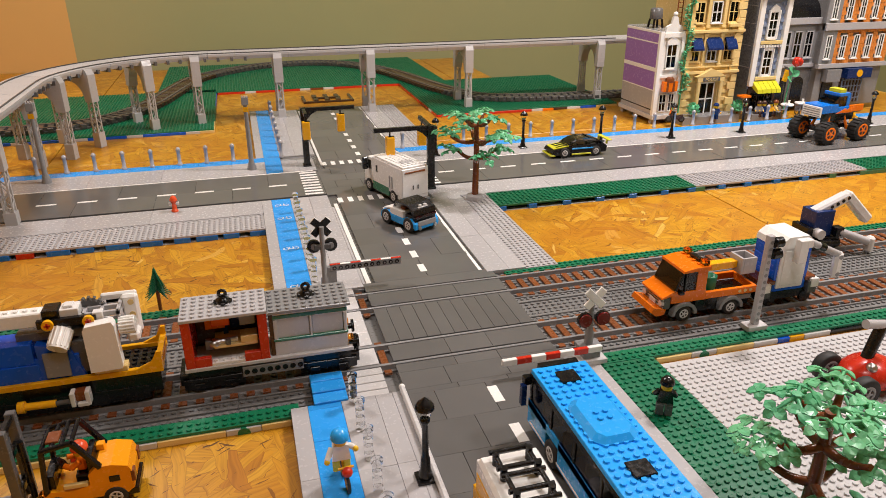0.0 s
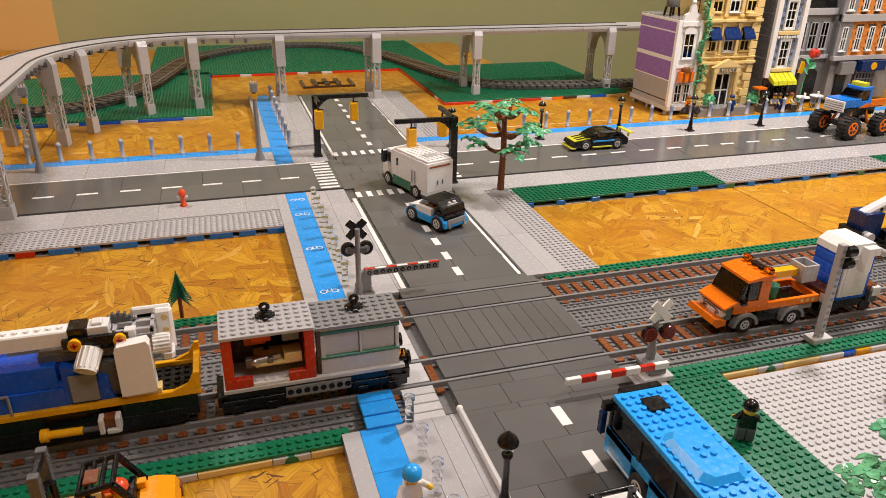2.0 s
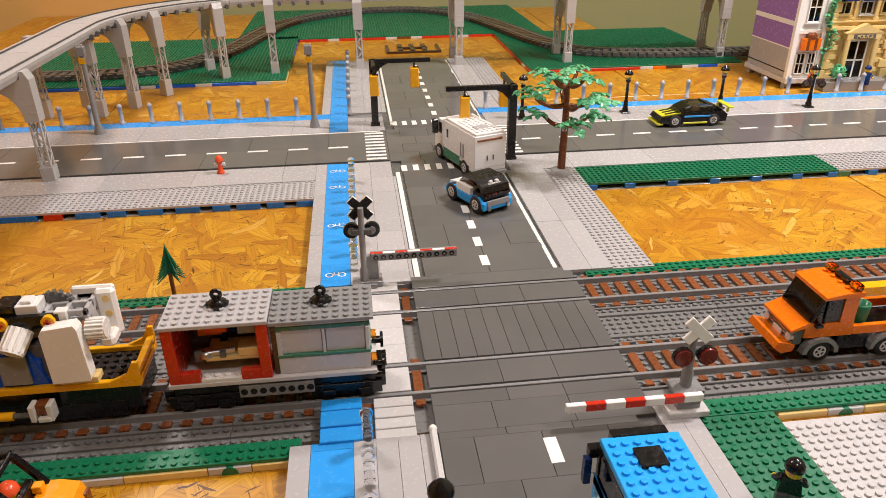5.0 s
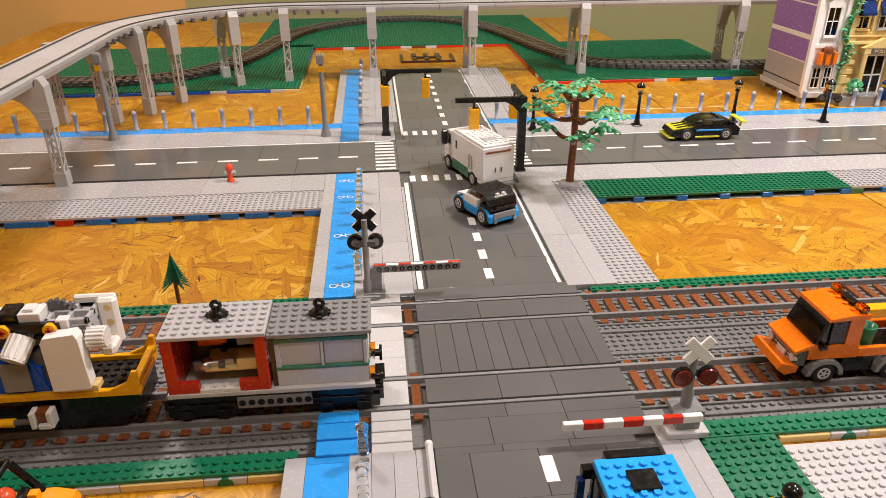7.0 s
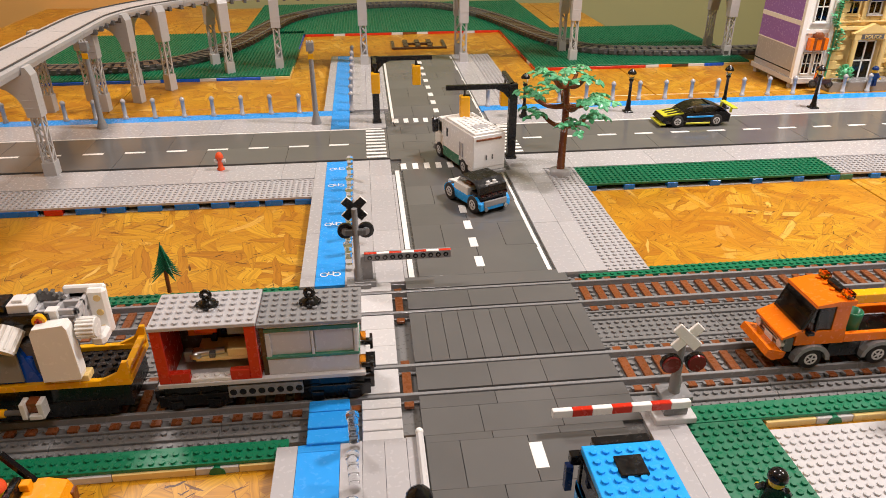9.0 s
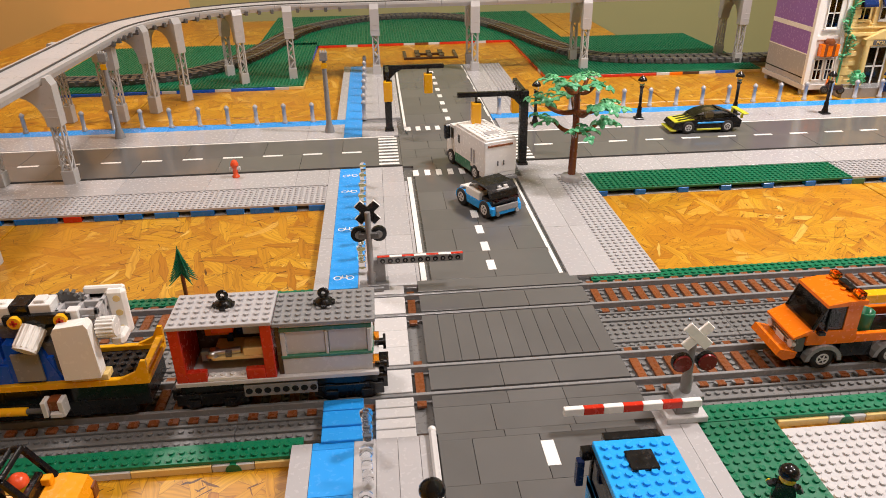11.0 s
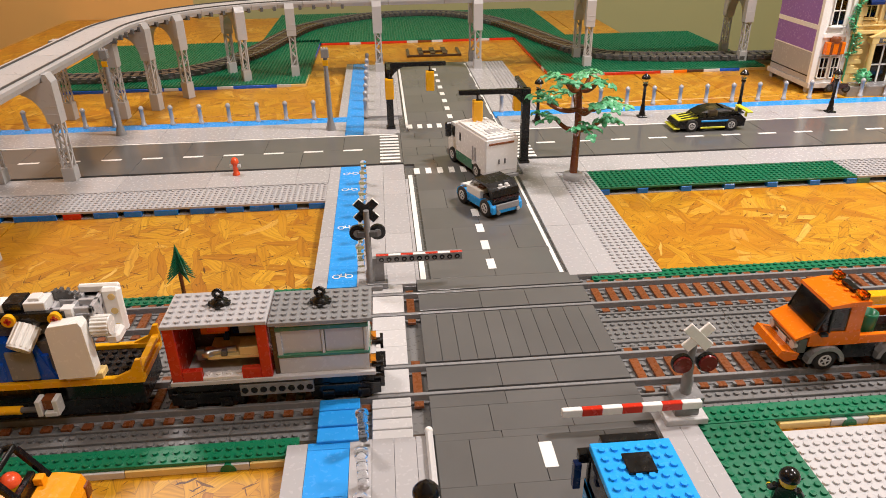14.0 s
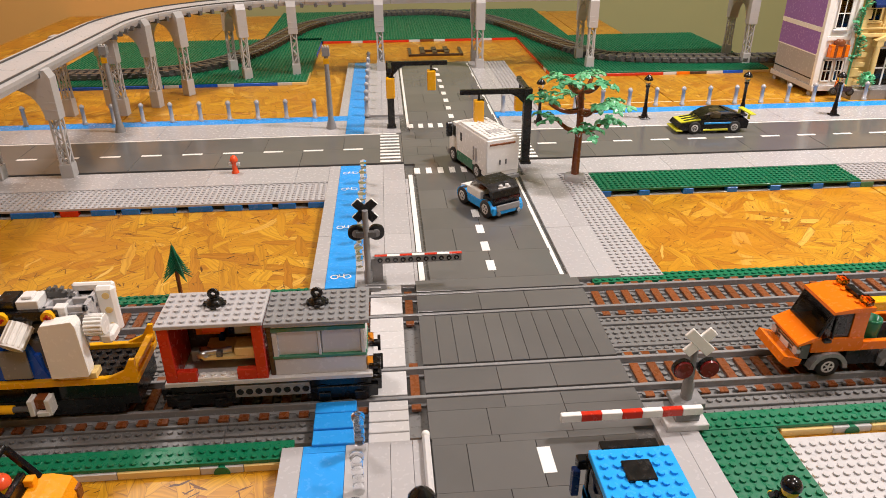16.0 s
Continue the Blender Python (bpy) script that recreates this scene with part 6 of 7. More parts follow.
def spray(sh, p, heading, rng, size=1.55, full=0.7):
    """One moulded leaf piece: a flat fan of twigs, each ending in a rosette."""
    p = Vector(p)
    for a, reach in ((0.0, 3.1), (0.85, 2.5), (-0.85, 2.5), (1.75, 2.0), (-1.75, 2.0), (3.0, 1.3)):
        b = heading + a + rng.uniform(-0.15, 0.15)
        out = Vector((math.cos(b), math.sin(b), 0))
        tip = p + out * reach + Vector((0, 0, rng.uniform(-0.9, 0.6)))
        sh.rod(p, tip, 0.2, 6, 0.15)
        rosette(sh, tip, out, rng, size)
        if reach > 2.2 and rng.random() < full:
            rosette(sh, p.lerp(tip, 0.45) + Vector((0, 0, rng.uniform(0.1, 0.5))), -out if rng.random() < 0.5 else out, rng, size * 0.85)
    sh.rod(p - Vector((0, 0, 0.3)), p + Vector((0, 0, 0.3)), 0.5, 8)


def curved(sh, p, q, bow, r0, r1, n=7):
    p, q, bow = Vector(p), Vector(q), Vector(bow)
    last = p
    for k in range(1, n + 1):
        t = k / n
        pt = p.lerp(q, t) + bow * (4 * t * (1 - t))
        sh.rod(last, pt, r0 + (r1 - r0) * (k - 1) / n, 9, r0 + (r1 - r0) * k / n)
        last = pt


def round_tree(name, label, x, y, z, h, r, seed, low, foot=True, big=1.2, dens=8):
    rng = random.Random(seed)
    t = thing(name, label, "tree", x, y, z)
    tr = Shape()
    if foot:
        Shape().lathe(0, 0, [(1.9, 0), (1.9, 0.9), (1.5, 1.1), (0.9, 1.2)], 18).make("planter", "light_grey", t, "round grey foot")
    tr.rod((0, 0, 0.6), (0.2, 0, h * 0.55), 0.75, 12, 0.62).rod((0.2, 0, h * 0.55), (0, 0, h * 0.94), 0.62, 12, 0.5)
    tr.make("trunk", "brown", t, "reddish brown trunk")
    lv = [Shape(), Shape()]
    tips = []
    for zf, rr, cnt, ph in ((low, 0.9, 3, 0.3), (0.7, 1.0, 4, 0.0), (0.9, 0.62, 4, 0.7)):
        for k in range(cnt):
            a = ph + k * math.tau / cnt + rng.uniform(-0.15, 0.15)
            tip = (r * rr * math.cos(a), r * rr * math.sin(a), h * zf + h * 0.07)
            limb = Shape()
            curved(limb, (0.1, 0, h * zf), tip, (0, 0, -h * 0.045), 0.5, 0.32)
            limb.make("limb", "brown", t)
            tips.append((tip, a))
    for (tx, ty, tz), a in tips:
        for k in range(dens):
            b = a + rng.uniform(-0.45, 0.45)
            q = (1.0 - 0.32 * k) * math.hypot(tx, ty)
            spray(lv[rng.random() < 0.4], (q * math.cos(b), q * math.sin(b), tz + 0.4 - 1.3 * k), b, rng, big)
    lv[0].make("crown", "leaf_green", t, "light green toothed leaves")
    lv[1].make("crown", "leaf_dark", t, "darker green leaves")


MAT["leaf_dark"] = plastic("dark_leaf_plastic", (0.09, 0.40, 0.19), 0.3)
round_tree("round_tree", "round green leaf tree with a brown trunk in a grey foot", 30.6, 57.2, -0.2, 18.5, 5.4, 4, 0.5, True, 1.15, 1)
round_tree("park_tree", "green leaf tree with brown branches on the studded baseplate", 31.6, -40.6, -1.5, 15.2, 4.7, 9, 0.42, False, 1.25, 1)

pine = thing("pine_tree", "small flat dark green conifer on a brown stem", "tree", -31.0, 22.4, -0.4)
Shape().rod((0, 0, 0), (0, 0, 3.4), 0.28, 8).make("stem", "brown", pine)
pn = Shape()
for k in range(9):
    z = 2.6 + k * 0.42
    w = 1.7 * (1 - k / 9.5) + 0.15
    for s in (-1, 1):
        for dy in (-0.35, 0, 0.35):
            pn.rod((0, 0, z + 0.9), (s * w * (0.8 if dy else 1), dy * w * 2, z - 0.3), 0.17, 5, 0.06)
pn.rod((0, 0, 3.0), (0, 0, 7.4), 0.22, 6, 0.05)
pn.make("needles", "green", pine, "dark green needle fronds")


# ---- toy figures: each one plain shape ----
def toy(name, label, x, y, z, turn, torso, legs, top, hat=True, arms=None):
    sh = Shape().use(1).box(-0.95, -0.06, -0.5, 0.5, 0, 1.5, 0.08).box(0.06, 0.95, -0.5, 0.5, 0, 1.5, 0.08).box(-0.95, 0.95, -0.45, 0.45, 1.45, 1.75, 0.06)
    sh.use(0).prism([(-0.95, 1.75), (0.95, 1.75), (0.72, 3.35), (-0.72, 3.35)], -0.48, 0.48, "y")
    for s in (-1, 1):
        sh.rod((s * 0.85, 0, 3.1), (s * 1.15, -0.25, 2.5), 0.3, 8).rod((s * 1.15, -0.25, 2.5), (s * 1.2, -0.8, 2.1), 0.26, 8)
    sh.use(2)
    for s in (-1, 1):
        sh.ball(s * 1.2, -0.95, 2.05, 0.27, nu=8, nv=5)
    sh.lathe(0, 0, [(0.3, 3.35), (0.62, 3.5), (0.66, 3.65), (0.66, 4.35), (0.5, 4.55), (0.3, 4.6)], 14)
    sh.use(3).ball(0, 0, 4.3, 0.85, nu=14, nv=6, z_from=-0.15)
    return tagged(sh.make(name, [torso, legs, "skin_yellow", top], None, "", (x, y, z, turn)), label, "toy figure")


toy("toy_guard", "toy figure in black with a black cap on the lawn", 28.3, -21.6, -0.2, 150, "black", "dark_grey", "black")
toy("toy_officer", "toy figure in dark blue before the tan building", 126, 108, 0, 0, "navy", "navy", "navy")
toy("toy_passer", "toy figure in orange before the purple building", 111.8, 109.6, 0, 20, "orange", "dark_brown", "brown")
toy("toy_worker", "toy figure in yellow at the kerb", 163, 92, 0, 60, "yellow", "yellow", "yellow")
toy("toy_shopper", "toy figure in grey before the cafe", 141, 107, 0, -20, "mid_grey", "dark_brown", "dark_brown")
rider = Shape().use(1).box(-0.9, -0.2, -0.4, 0.5, 1.4, 2.9, 0.1, Matrix.Translation((0, 0, 0.2))).box(0.2, 0.9, -0.4, 0.5, 1.4, 2.9, 0.1, Matrix.Translation((0, 0, 0.2)))
rider.use(0).prism([(-0.95, 3.0), (0.95, 3.0), (0.75, 4.8), (-0.75, 4.8)], -0.45, 0.45, "y").rod((-0.9, 0, 4.4), (-1.5, -0.9, 3.6), 0.3, 8).rod((0.9, 0, 4.4), (1.4, -0.9, 4.6), 0.3, 8)
rider.use(2).ball(-1.5, -1.0, 3.5, 0.3).ball(1.4, -1.1, 4.7, 0.3).lathe(0, 0, [(0.6, 4.8), (0.66, 5.0), (0.66, 5.9), (0.4, 6.1)], 14)
rider.use(3).ball(0, 0, 5.6, 0.95, z_from=-0.2)
tagged(rider.make("toy_cyclist", ["warm_white", "lime", "skin_yellow", "azure"], None, "", (-9.8, -23, 0, 0)), "toy figure in white with a blue helmet on a bicycle", "toy figure")
bike = thing("toy_bicycle", "yellow and red toy bicycle on the blue lane", "bicycle", -9.6, -23.4, 0, 5)
for y in (-1.3, 1.3):
    wheel(bike, 0, y, 1.0, 1.0, 0.3, "yellow", "x")
Shape().rod((0, -1.3, 1.0), (0, -0.9, 2.6), 0.16, 7).rod((0, -0.9, 2.2), (0, 1.3, 1.0), 0.16, 7).rod((0, 0.4, 1.2), (0, 0.6, 2.4), 0.16, 7).rod((-0.8, -0.9, 2.7), (0.8, -0.9, 2.7), 0.14, 7).make("bike_frame", "yellow", bike)
Shape().ball(0, -1.5, 2.6, 0.55).make("lamp", "red", bike)

# painted cycle marks on the lanes
for x, y in ((-10, 24), (-10, 40), (-10, 56), (-10, 64), (-10, -26.5)):
    mk = thing("cycle_mark", "white printed bicycle mark on the blue lane tile", "road marking", x, y, 0.03)
    ring = Shape()
    for cx in (-0.85, 0.85):
        for k in range(16):
            a, b = k * math.tau / 16, (k + 1) * math.tau / 16
            ring.add([(cx + r * math.cos(t), r * math.sin(t), 0) for t in (a, b) for r in (0.42, 0.58)], [(0, 2, 3, 1)[::-1]])
    ring.box(-0.5, 0.5, -0.08, 0.08, -0.02, 0.01, 0).box(-0.3, -0.15, 0.0, 0.7, -0.02, 0.01, 0).box(0.3, 0.45, 0.0, 0.8, -0.02, 0.01, 0)
    ring.make("print", "warm_white", mk)

# catenary mast by the near track
cm = thing("trackside_mast", "light grey pierced mast with a small black signal by the track", "signal mast", 52.0, -7.0, -0.4)
part(cm, "foot", "pale_grey", (-1.6, 1.6, -1, 1, 0, 0.8))
Shape().box(-0.45, 0.45, -0.45, 0.45, 0.8, 14.5, 0.05).make("post", "light_grey", cm)
for k in range(13):
    Shape().rod((0, -0.5, 1.6 + k), (0, -0.3, 1.6 + k), 0.28, 8).make("pin_hole", "mid_grey", cm)
for z in (13.6, 11.9):
    Shape().rod((0.3, -0.5, z), (1.5, -0.5, z), 0.75, 12).make("signal_lamp", "black", cm)

# red machine on the grey baseplate
rd = thing("red_machine", "red rounded machine with black wheels and a dark arm", "toy machine", 57.0, -22.4, -1.42)
Shape().ball(0, 0, 2.4, 4.0, 3.2, 2.2, 18, 8).make("shell", "red", rd, "glossy red rounded shell")
for y in (-3, 3):
    wheel(rd, -3.6, y, 2.0, 2.0, 1.4, "mid_grey", "y")
    wheel(rd, 3.2, y, 1.6, 1.6, 1.2, "mid_grey", "y")
Shape().rod((-0.6, 0.4, 4.0), (1.4, 1.0, 8.6), 0.75, 10).make("arm", "black", rd)
Shape().rod((1.4, 0.8, 8.6), (-1.8, 0.6, 9.2), 0.6, 12).make("pipe", "light_grey", rd)
Shape().ball(-1.4, -1.4, 4.0, 0.7).make("eye", "silver", rd)


# ---- town houses along the far pavement ----
def window(parent, x, z, w, h, frame="warm_white", y=0.0, sill=True, bars=1):
    f = Shape().box(x - w / 2, x - w / 2 + 0.3, y - 0.35, y + 0.1, z, z + h, 0.04).box(x + w / 2 - 0.3, x + w / 2, y - 0.35, y + 0.1, z, z + h, 0.04).box(x - w / 2, x + w / 2, y - 0.35, y + 0.1, z + h - 0.3, z + h, 0.04).box(x - w / 2, x + w / 2, y - 0.35, y + 0.1, z, z + 0.3, 0.04)
    for k in range(bars):
        f.box(x - w / 2, x + w / 2, y - 0.3, y, z + h * (k + 1) / (bars + 1) - 0.12, z + h * (k + 1) / (bars + 1) + 0.12, 0.02)
    f.box(x - 0.1, x + 0.1, y - 0.3, y, z, z + h, 0.02)
    win = f.make("window", frame, parent)
    part(win, "pane", "smoke", (x - w / 2 + 0.2, x + w / 2 - 0.2, y - 0.12, y - 0.04, z + 0.2, z + h - 0.2), c=0)
    part(win, "room_dark", "dark_brown", (x - w / 2 + 0.1, x + w / 2 - 0.1, y + 0.02, y + 0.12, z + 0.1, z + h - 0.1), c=0)
    if sill:
        part(win, "sill", frame, (x - w / 2 - 0.3, x + w / 2 + 0.3, y - 0.8, y, z - 0.35, z))
    return win


def courses(parent, mat, x0, x1, y, z0, z1, holes, pitch=1.2, length=4.0, deep=0.5, seed=1):
    """Visible brick courses on a front, left out where windows and doors are."""
    rng = random.Random(seed)
    z, row, made = z0, 0, {}
    while z < z1 - 0.3:
        x = x0 - (length / 2 if row % 2 else 0)
        while x < x1:
            a, b = max(x, x0), min(x + length, x1)
            if b - a > 0.3 and not any(a < hx1 and b > hx0 and z < hz1 and z + pitch > hz0 for hx0, hx1, hz0, hz1 in holes):
                w, at = round(b - a, 2), ((a + b) / 2, y - rng.choice((0.0, 0.0, 0.12)), z)
                if w in made:
                    shared("brick", made[w], parent, at)
                else:
                    made[w] = Shape().box(-w / 2 + 0.03, w / 2 - 0.03, 0, deep, 0.02, pitch - 0.02, 0.04).make("brick", mat, parent, "", at)
            x += length
        z, row = z + pitch, row + 1


FRONT = 113.0


def purple_house():
    h = thing("purple_townhouse", "narrow lavender townhouse with grey ground floor and white trim", "house", 107, FRONT, 0)
    part(h, "base", "pale_grey", (-0.4, 8.4, -0.4, 21, -0.1, 1.2))
    for x, y in ((0.4, 1), (0.4, 11), (0.4, 19), (6, 1), (6, 19)):
        part(h, "support_brick", "light_grey", (x, x + 1.6, y, y + 1.6, TABLE, -0.1))
    part(h, "side_wall", "light_grey", (0, 0.8, 0.4, 20.4, 1.2, 8.6), label="grey lower side wall")
    part(h, "side_wall", "lavender", (0, 0.8, 0.4, 20.4, 8.9, 14.4), (0, 0.8, 0.4, 20.4, 15.6, 22.6), (0, 0.8, 0.4, 20.4, 23.0, 25.6), label="lavender upper side wall")
    part(h, "band", "warm_white", (-0.1, 0.8, 0.4, 20.4, 8.6, 8.9), (-0.1, 0.8, 0.4, 20.4, 14.4, 15.6), (-0.1, 0.8, 0.4, 20.4, 22.6, 23.0), (-0.1, 0.8, 0.4, 20.4, 25.6, 26.4))
    part(h, "side_stripe", "black", (-0.08, 0.4, 0.4, 20.4, 2.6, 2.9))
    part(h, "front_wall", "warm_white", (0.8, 8, 0.4, 1.2, 1.2, 26), label="white front wall")
    part(h, "rear_wall", "lavender", (0.8, 8, 19.6, 20.4, 1.2, 26), (7.4, 8, 1.2, 19.6, 1.2, 26))
    part(h, "pilaster", "warm_white", (-0.3, 1.0, -0.2, 1.0, 1.2, 26.4), (7.2, 8.3, -0.2, 1.0, 1.2, 26.4), (1.0, 7.2, -0.1, 0.5, 12.6, 13.6), (1.0, 7.2, -0.4, 0.5, 24.6, 26.0), label="white corner trim")
    part(h, "roof", "mid_grey", (0, 8.2, 0, 20.4, 26.0, 26.6))
    gb = Shape().prism([(1.2, 26.0), (7.2, 26.0), (6.8, 27.8), (5.4, 28.4), (4.9, 30.4), (4.2, 31.0), (3.5, 30.4), (3.0, 28.4), (1.6, 27.8)], -0.1, 0.9, "y")
    gb.ball(4.2, 0.4, 31.3, 0.7)
    gb.make("gable", "warm_white", h, "white curved gable")
    window(h, 4.2, 15.4, 3.6, 7.4, y=0.3)
    Shape().prism([(2.2, 22.4)] + [(4.2 + 2.2 * math.cos(a), 22.6 + 2.0 * math.sin(a)) for a in [math.pi * k / 8 for k in range(8, -1, -1)]][1:] + [(6.2, 22.4)], -0.2, 0.4, "y").make("window_arch", "warm_white", h)
    aw = part(h, "shop_sign", "orange", (2.0, 6.8, -1.4, 0.2, 8.6, 11.6), label="orange and brown shop awning")
    part(aw, "stripe", "brown", (2.9, 3.7, -1.45, 0.2, 8.5, 11.7), (5.0, 5.8, -1.45, 0.2, 8.5, 11.7))
    Shape().lathe(4.4, -0.4, [(1.2, 11.4), (1.4, 12.2), (0.8, 13.0)], 12).make("sign_ball", "brown", h)
    window(h, 2.9, 2.2, 2.6, 5.6, y=0.3, sill=False)
    window(h, 5.9, 2.2, 2.2, 5.6, y=0.3, sill=False)
    tk = thing("water_tank", "dark grey barrel tank on black legs on the roof", "water tank", 110, 122, 26.6)
    Shape().lathe(0, 0, [(1.9, 2.6), (2.0, 3.0), (1.9, 5.6), (1.2, 5.9)], 16).make("tank", "dark_grey", tk)
    lg = [(-1.6, -1.6), (1.6, -1.6), (-1.6, 1.6), (1.6, 1.6)]
    for a, b in lg:
        Shape().rod((a, b, 0), (a * 0.8, b * 0.8, 2.6), 0.35, 8).make("leg", "black", tk)
    vine = thing("climbing_vine", "green climbing vine between the two townhouses", "plant", 115.6, FRONT - 0.7, 0)
    rng = random.Random(3)
    sh = Shape()
    for k in range(46):
        z = 8 + k * 0.62
        clump(sh, (rng.uniform(-0.8, 0.8) + (1.2 * math.sin(k * 0.3)), rng.uniform(-0.6, 0.3), z), rng, 6, 1.0, 0.8)
    sh.rod((0, 0.2, 1), (0.4, 0.2, 36), 0.25, 6)
    sh.make("leaves", "leaf_dark", vine)


purple_house()


def ladder(x, y, z0, z1):
    l = thing("roof_ladder", "thin brown ladder standing between the townhouse roofs", "ladder", x, y, 0)
    for sd in (-0.8, 0.8):
        part(l, "rail", "brown", (sd - 0.15, sd + 0.15, -0.15, 0.15, z0, z1))
    for k in range(int((z1 - z0) / 1.4)):
        part(l, "rung", "brown", (-0.7, 0.7, -0.1, 0.1, z0 + 0.6 + k * 1.4, z0 + 0.8 + k * 1.4))


ladder(114.2, 116.0, 26.6, 37.0)

def tan_house():
    h = thing("tan_townhouse", "tan brick police townhouse with navy awnings and a portico", "house", 115.6, FRONT, 0)
    h.scale = (1.12, 1, 1)
    W = 17.4
    part(h, "base", "mid_grey", (-0.4, W + 0.4, -4.4, 20, TABLE, 0.9))
    holes = [(5.4, 12.2, 0.9, 11.6)] + [(x - 1.7, x + 1.7, z - 0.4, z + 6.4) for x in (3.4, 8.7, 14.0) for z in (17, 28.4)]
    part(h, "core", "tan", (0, W, 0.9, 19, 0.9, 42))
    courses(h, "tan", 0, W, 0.4, 0.9, 42, holes)
    for k in range(17):
        w = 2.4 if k % 2 else 1.6
        part(h, "quoin", "tan", (-0.3, w, -0.2, 0.8, 0.9 + k * 2.4, 3.1 + k * 2.4), c=0.08)
        part(h, "quoin", "tan", (W - w, W + 0.3, -0.2, 0.8, 0.9 + k * 2.4, 3.1 + k * 2.4), c=0.08)
    for z0, z1, e in ((13.4, 14.2, 0.5), (25.6, 26.4, 0.5), (15.2, 15.6, 0.3)):
        part(h, "cornice", "tan", (-e, W + e, -e - 0.2, 0.8, z0, z1), label="tan string course")
    for x in (3.4, 8.7, 14.0):
        for z in (17, 28.4):
            window(h, x, z, 3.2, 6.2, "warm_white" if x == 8.7 else "tan", y=0.6)
        w = 1.6 if x != 8.7 else 2.4
        a = Shape().prism([(0.6, 23.6), (0.2, 24.2), (-1.9, 21.2), (-1.9, 20.6), (-1.6, 20.6)], x - w, x + w, "x")
        a.make("awning", "navy", h, "navy blue fabric awning")
    for x in (1.4, 6.2, 11.2, 16.0):
        for z0, z1 in ((15.6, 25.4), (27.0, 37.0)):
            part(h, "pilaster", "tan", (x - 0.5, x + 0.5, -0.1, 0.6, z0, z1), (x - 0.7, x + 0.7, -0.25, 0.6, z1 - 0.9, z1), (x - 0.7, x + 0.7, -0.25, 0.6, z0, z0 + 0.7), c=0.08)
    por = Shape().box(4.4, 13.0, -1.6, 0.6, 11.0, 12.6, 0.08).prism([(4.0, 12.6), (13.4, 12.6), (8.7, 15.0)], -1.7, 0.6, "y")
    for x in (5.1, 12.3):
        por.rod((x, -1.0, 0.9), (x, -1.0, 11.0), 0.65, 14)
    por.make("portico", "tan", h, "tan pediment portico on two columns")
    sg = part(h, "sign_panel", "dark_grey", (6.0, 11.4, -1.75, -1.6, 11.2, 12.4))
    text = bpy.data.curves.new("sign_text", "FONT")
    text.body, text.size, text.align_x, text.extrude = "POLICE", 1.25 * S, "CENTER", 0.04 * S
    text.materials.append(MAT["tan"])
    to = new("sign_text", text)
    to.parent = h
    to.matrix_basis = pose(8.7 * S, -1.8 * S, 11.35 * S, 90)
    dr = part(h, "door", "warm_white", (6.2, 6.6, 0.1, 0.5, 0.9, 10.6), (10.8, 11.2, 0.1, 0.5, 0.9, 10.6), (8.5, 8.9, 0.1, 0.5, 0.9, 10.6), (6.2, 11.2, 0.1, 0.5, 10.2, 10.6), (6.2, 11.2, 0.1, 0.5, 5.2, 5.6), label="white glazed double door")
    part(dr, "pane", "smoke", (6.4, 11.0, 0.25, 0.35, 1.0, 10.4), c=0)
    part(h, "box_planter", "tan", (12.4, 15.6, -1.2, 0.4, 27.2, 28.2))
    rng = random.Random(8)
    for x in (2.4, 18.6):
        pl = thing("round_shrub", "small dark green ball shrub before the tan townhouse", "shrub", 116.5 + x, FRONT - 3.4, 0.9)
        sh = Shape().ball(0, 0, 2.2, 1.6)
        for k in range(90):
            a, b = rng.uniform(0, math.tau), rng.uniform(-0.6, 1.4)
            d = Vector((math.cos(a) * math.cos(b), math.sin(a) * math.cos(b), math.sin(b)))
            leaf(sh, Vector((0, 0, 2.2)) + d * 1.5, d, 0.8)
        sh.make("leaves", "leaf_dark", pl)
        Shape().rod((0, 0, 0), (0, 0, 1.0), 0.3, 8).make("stem", "brown", pl)


tan_house()


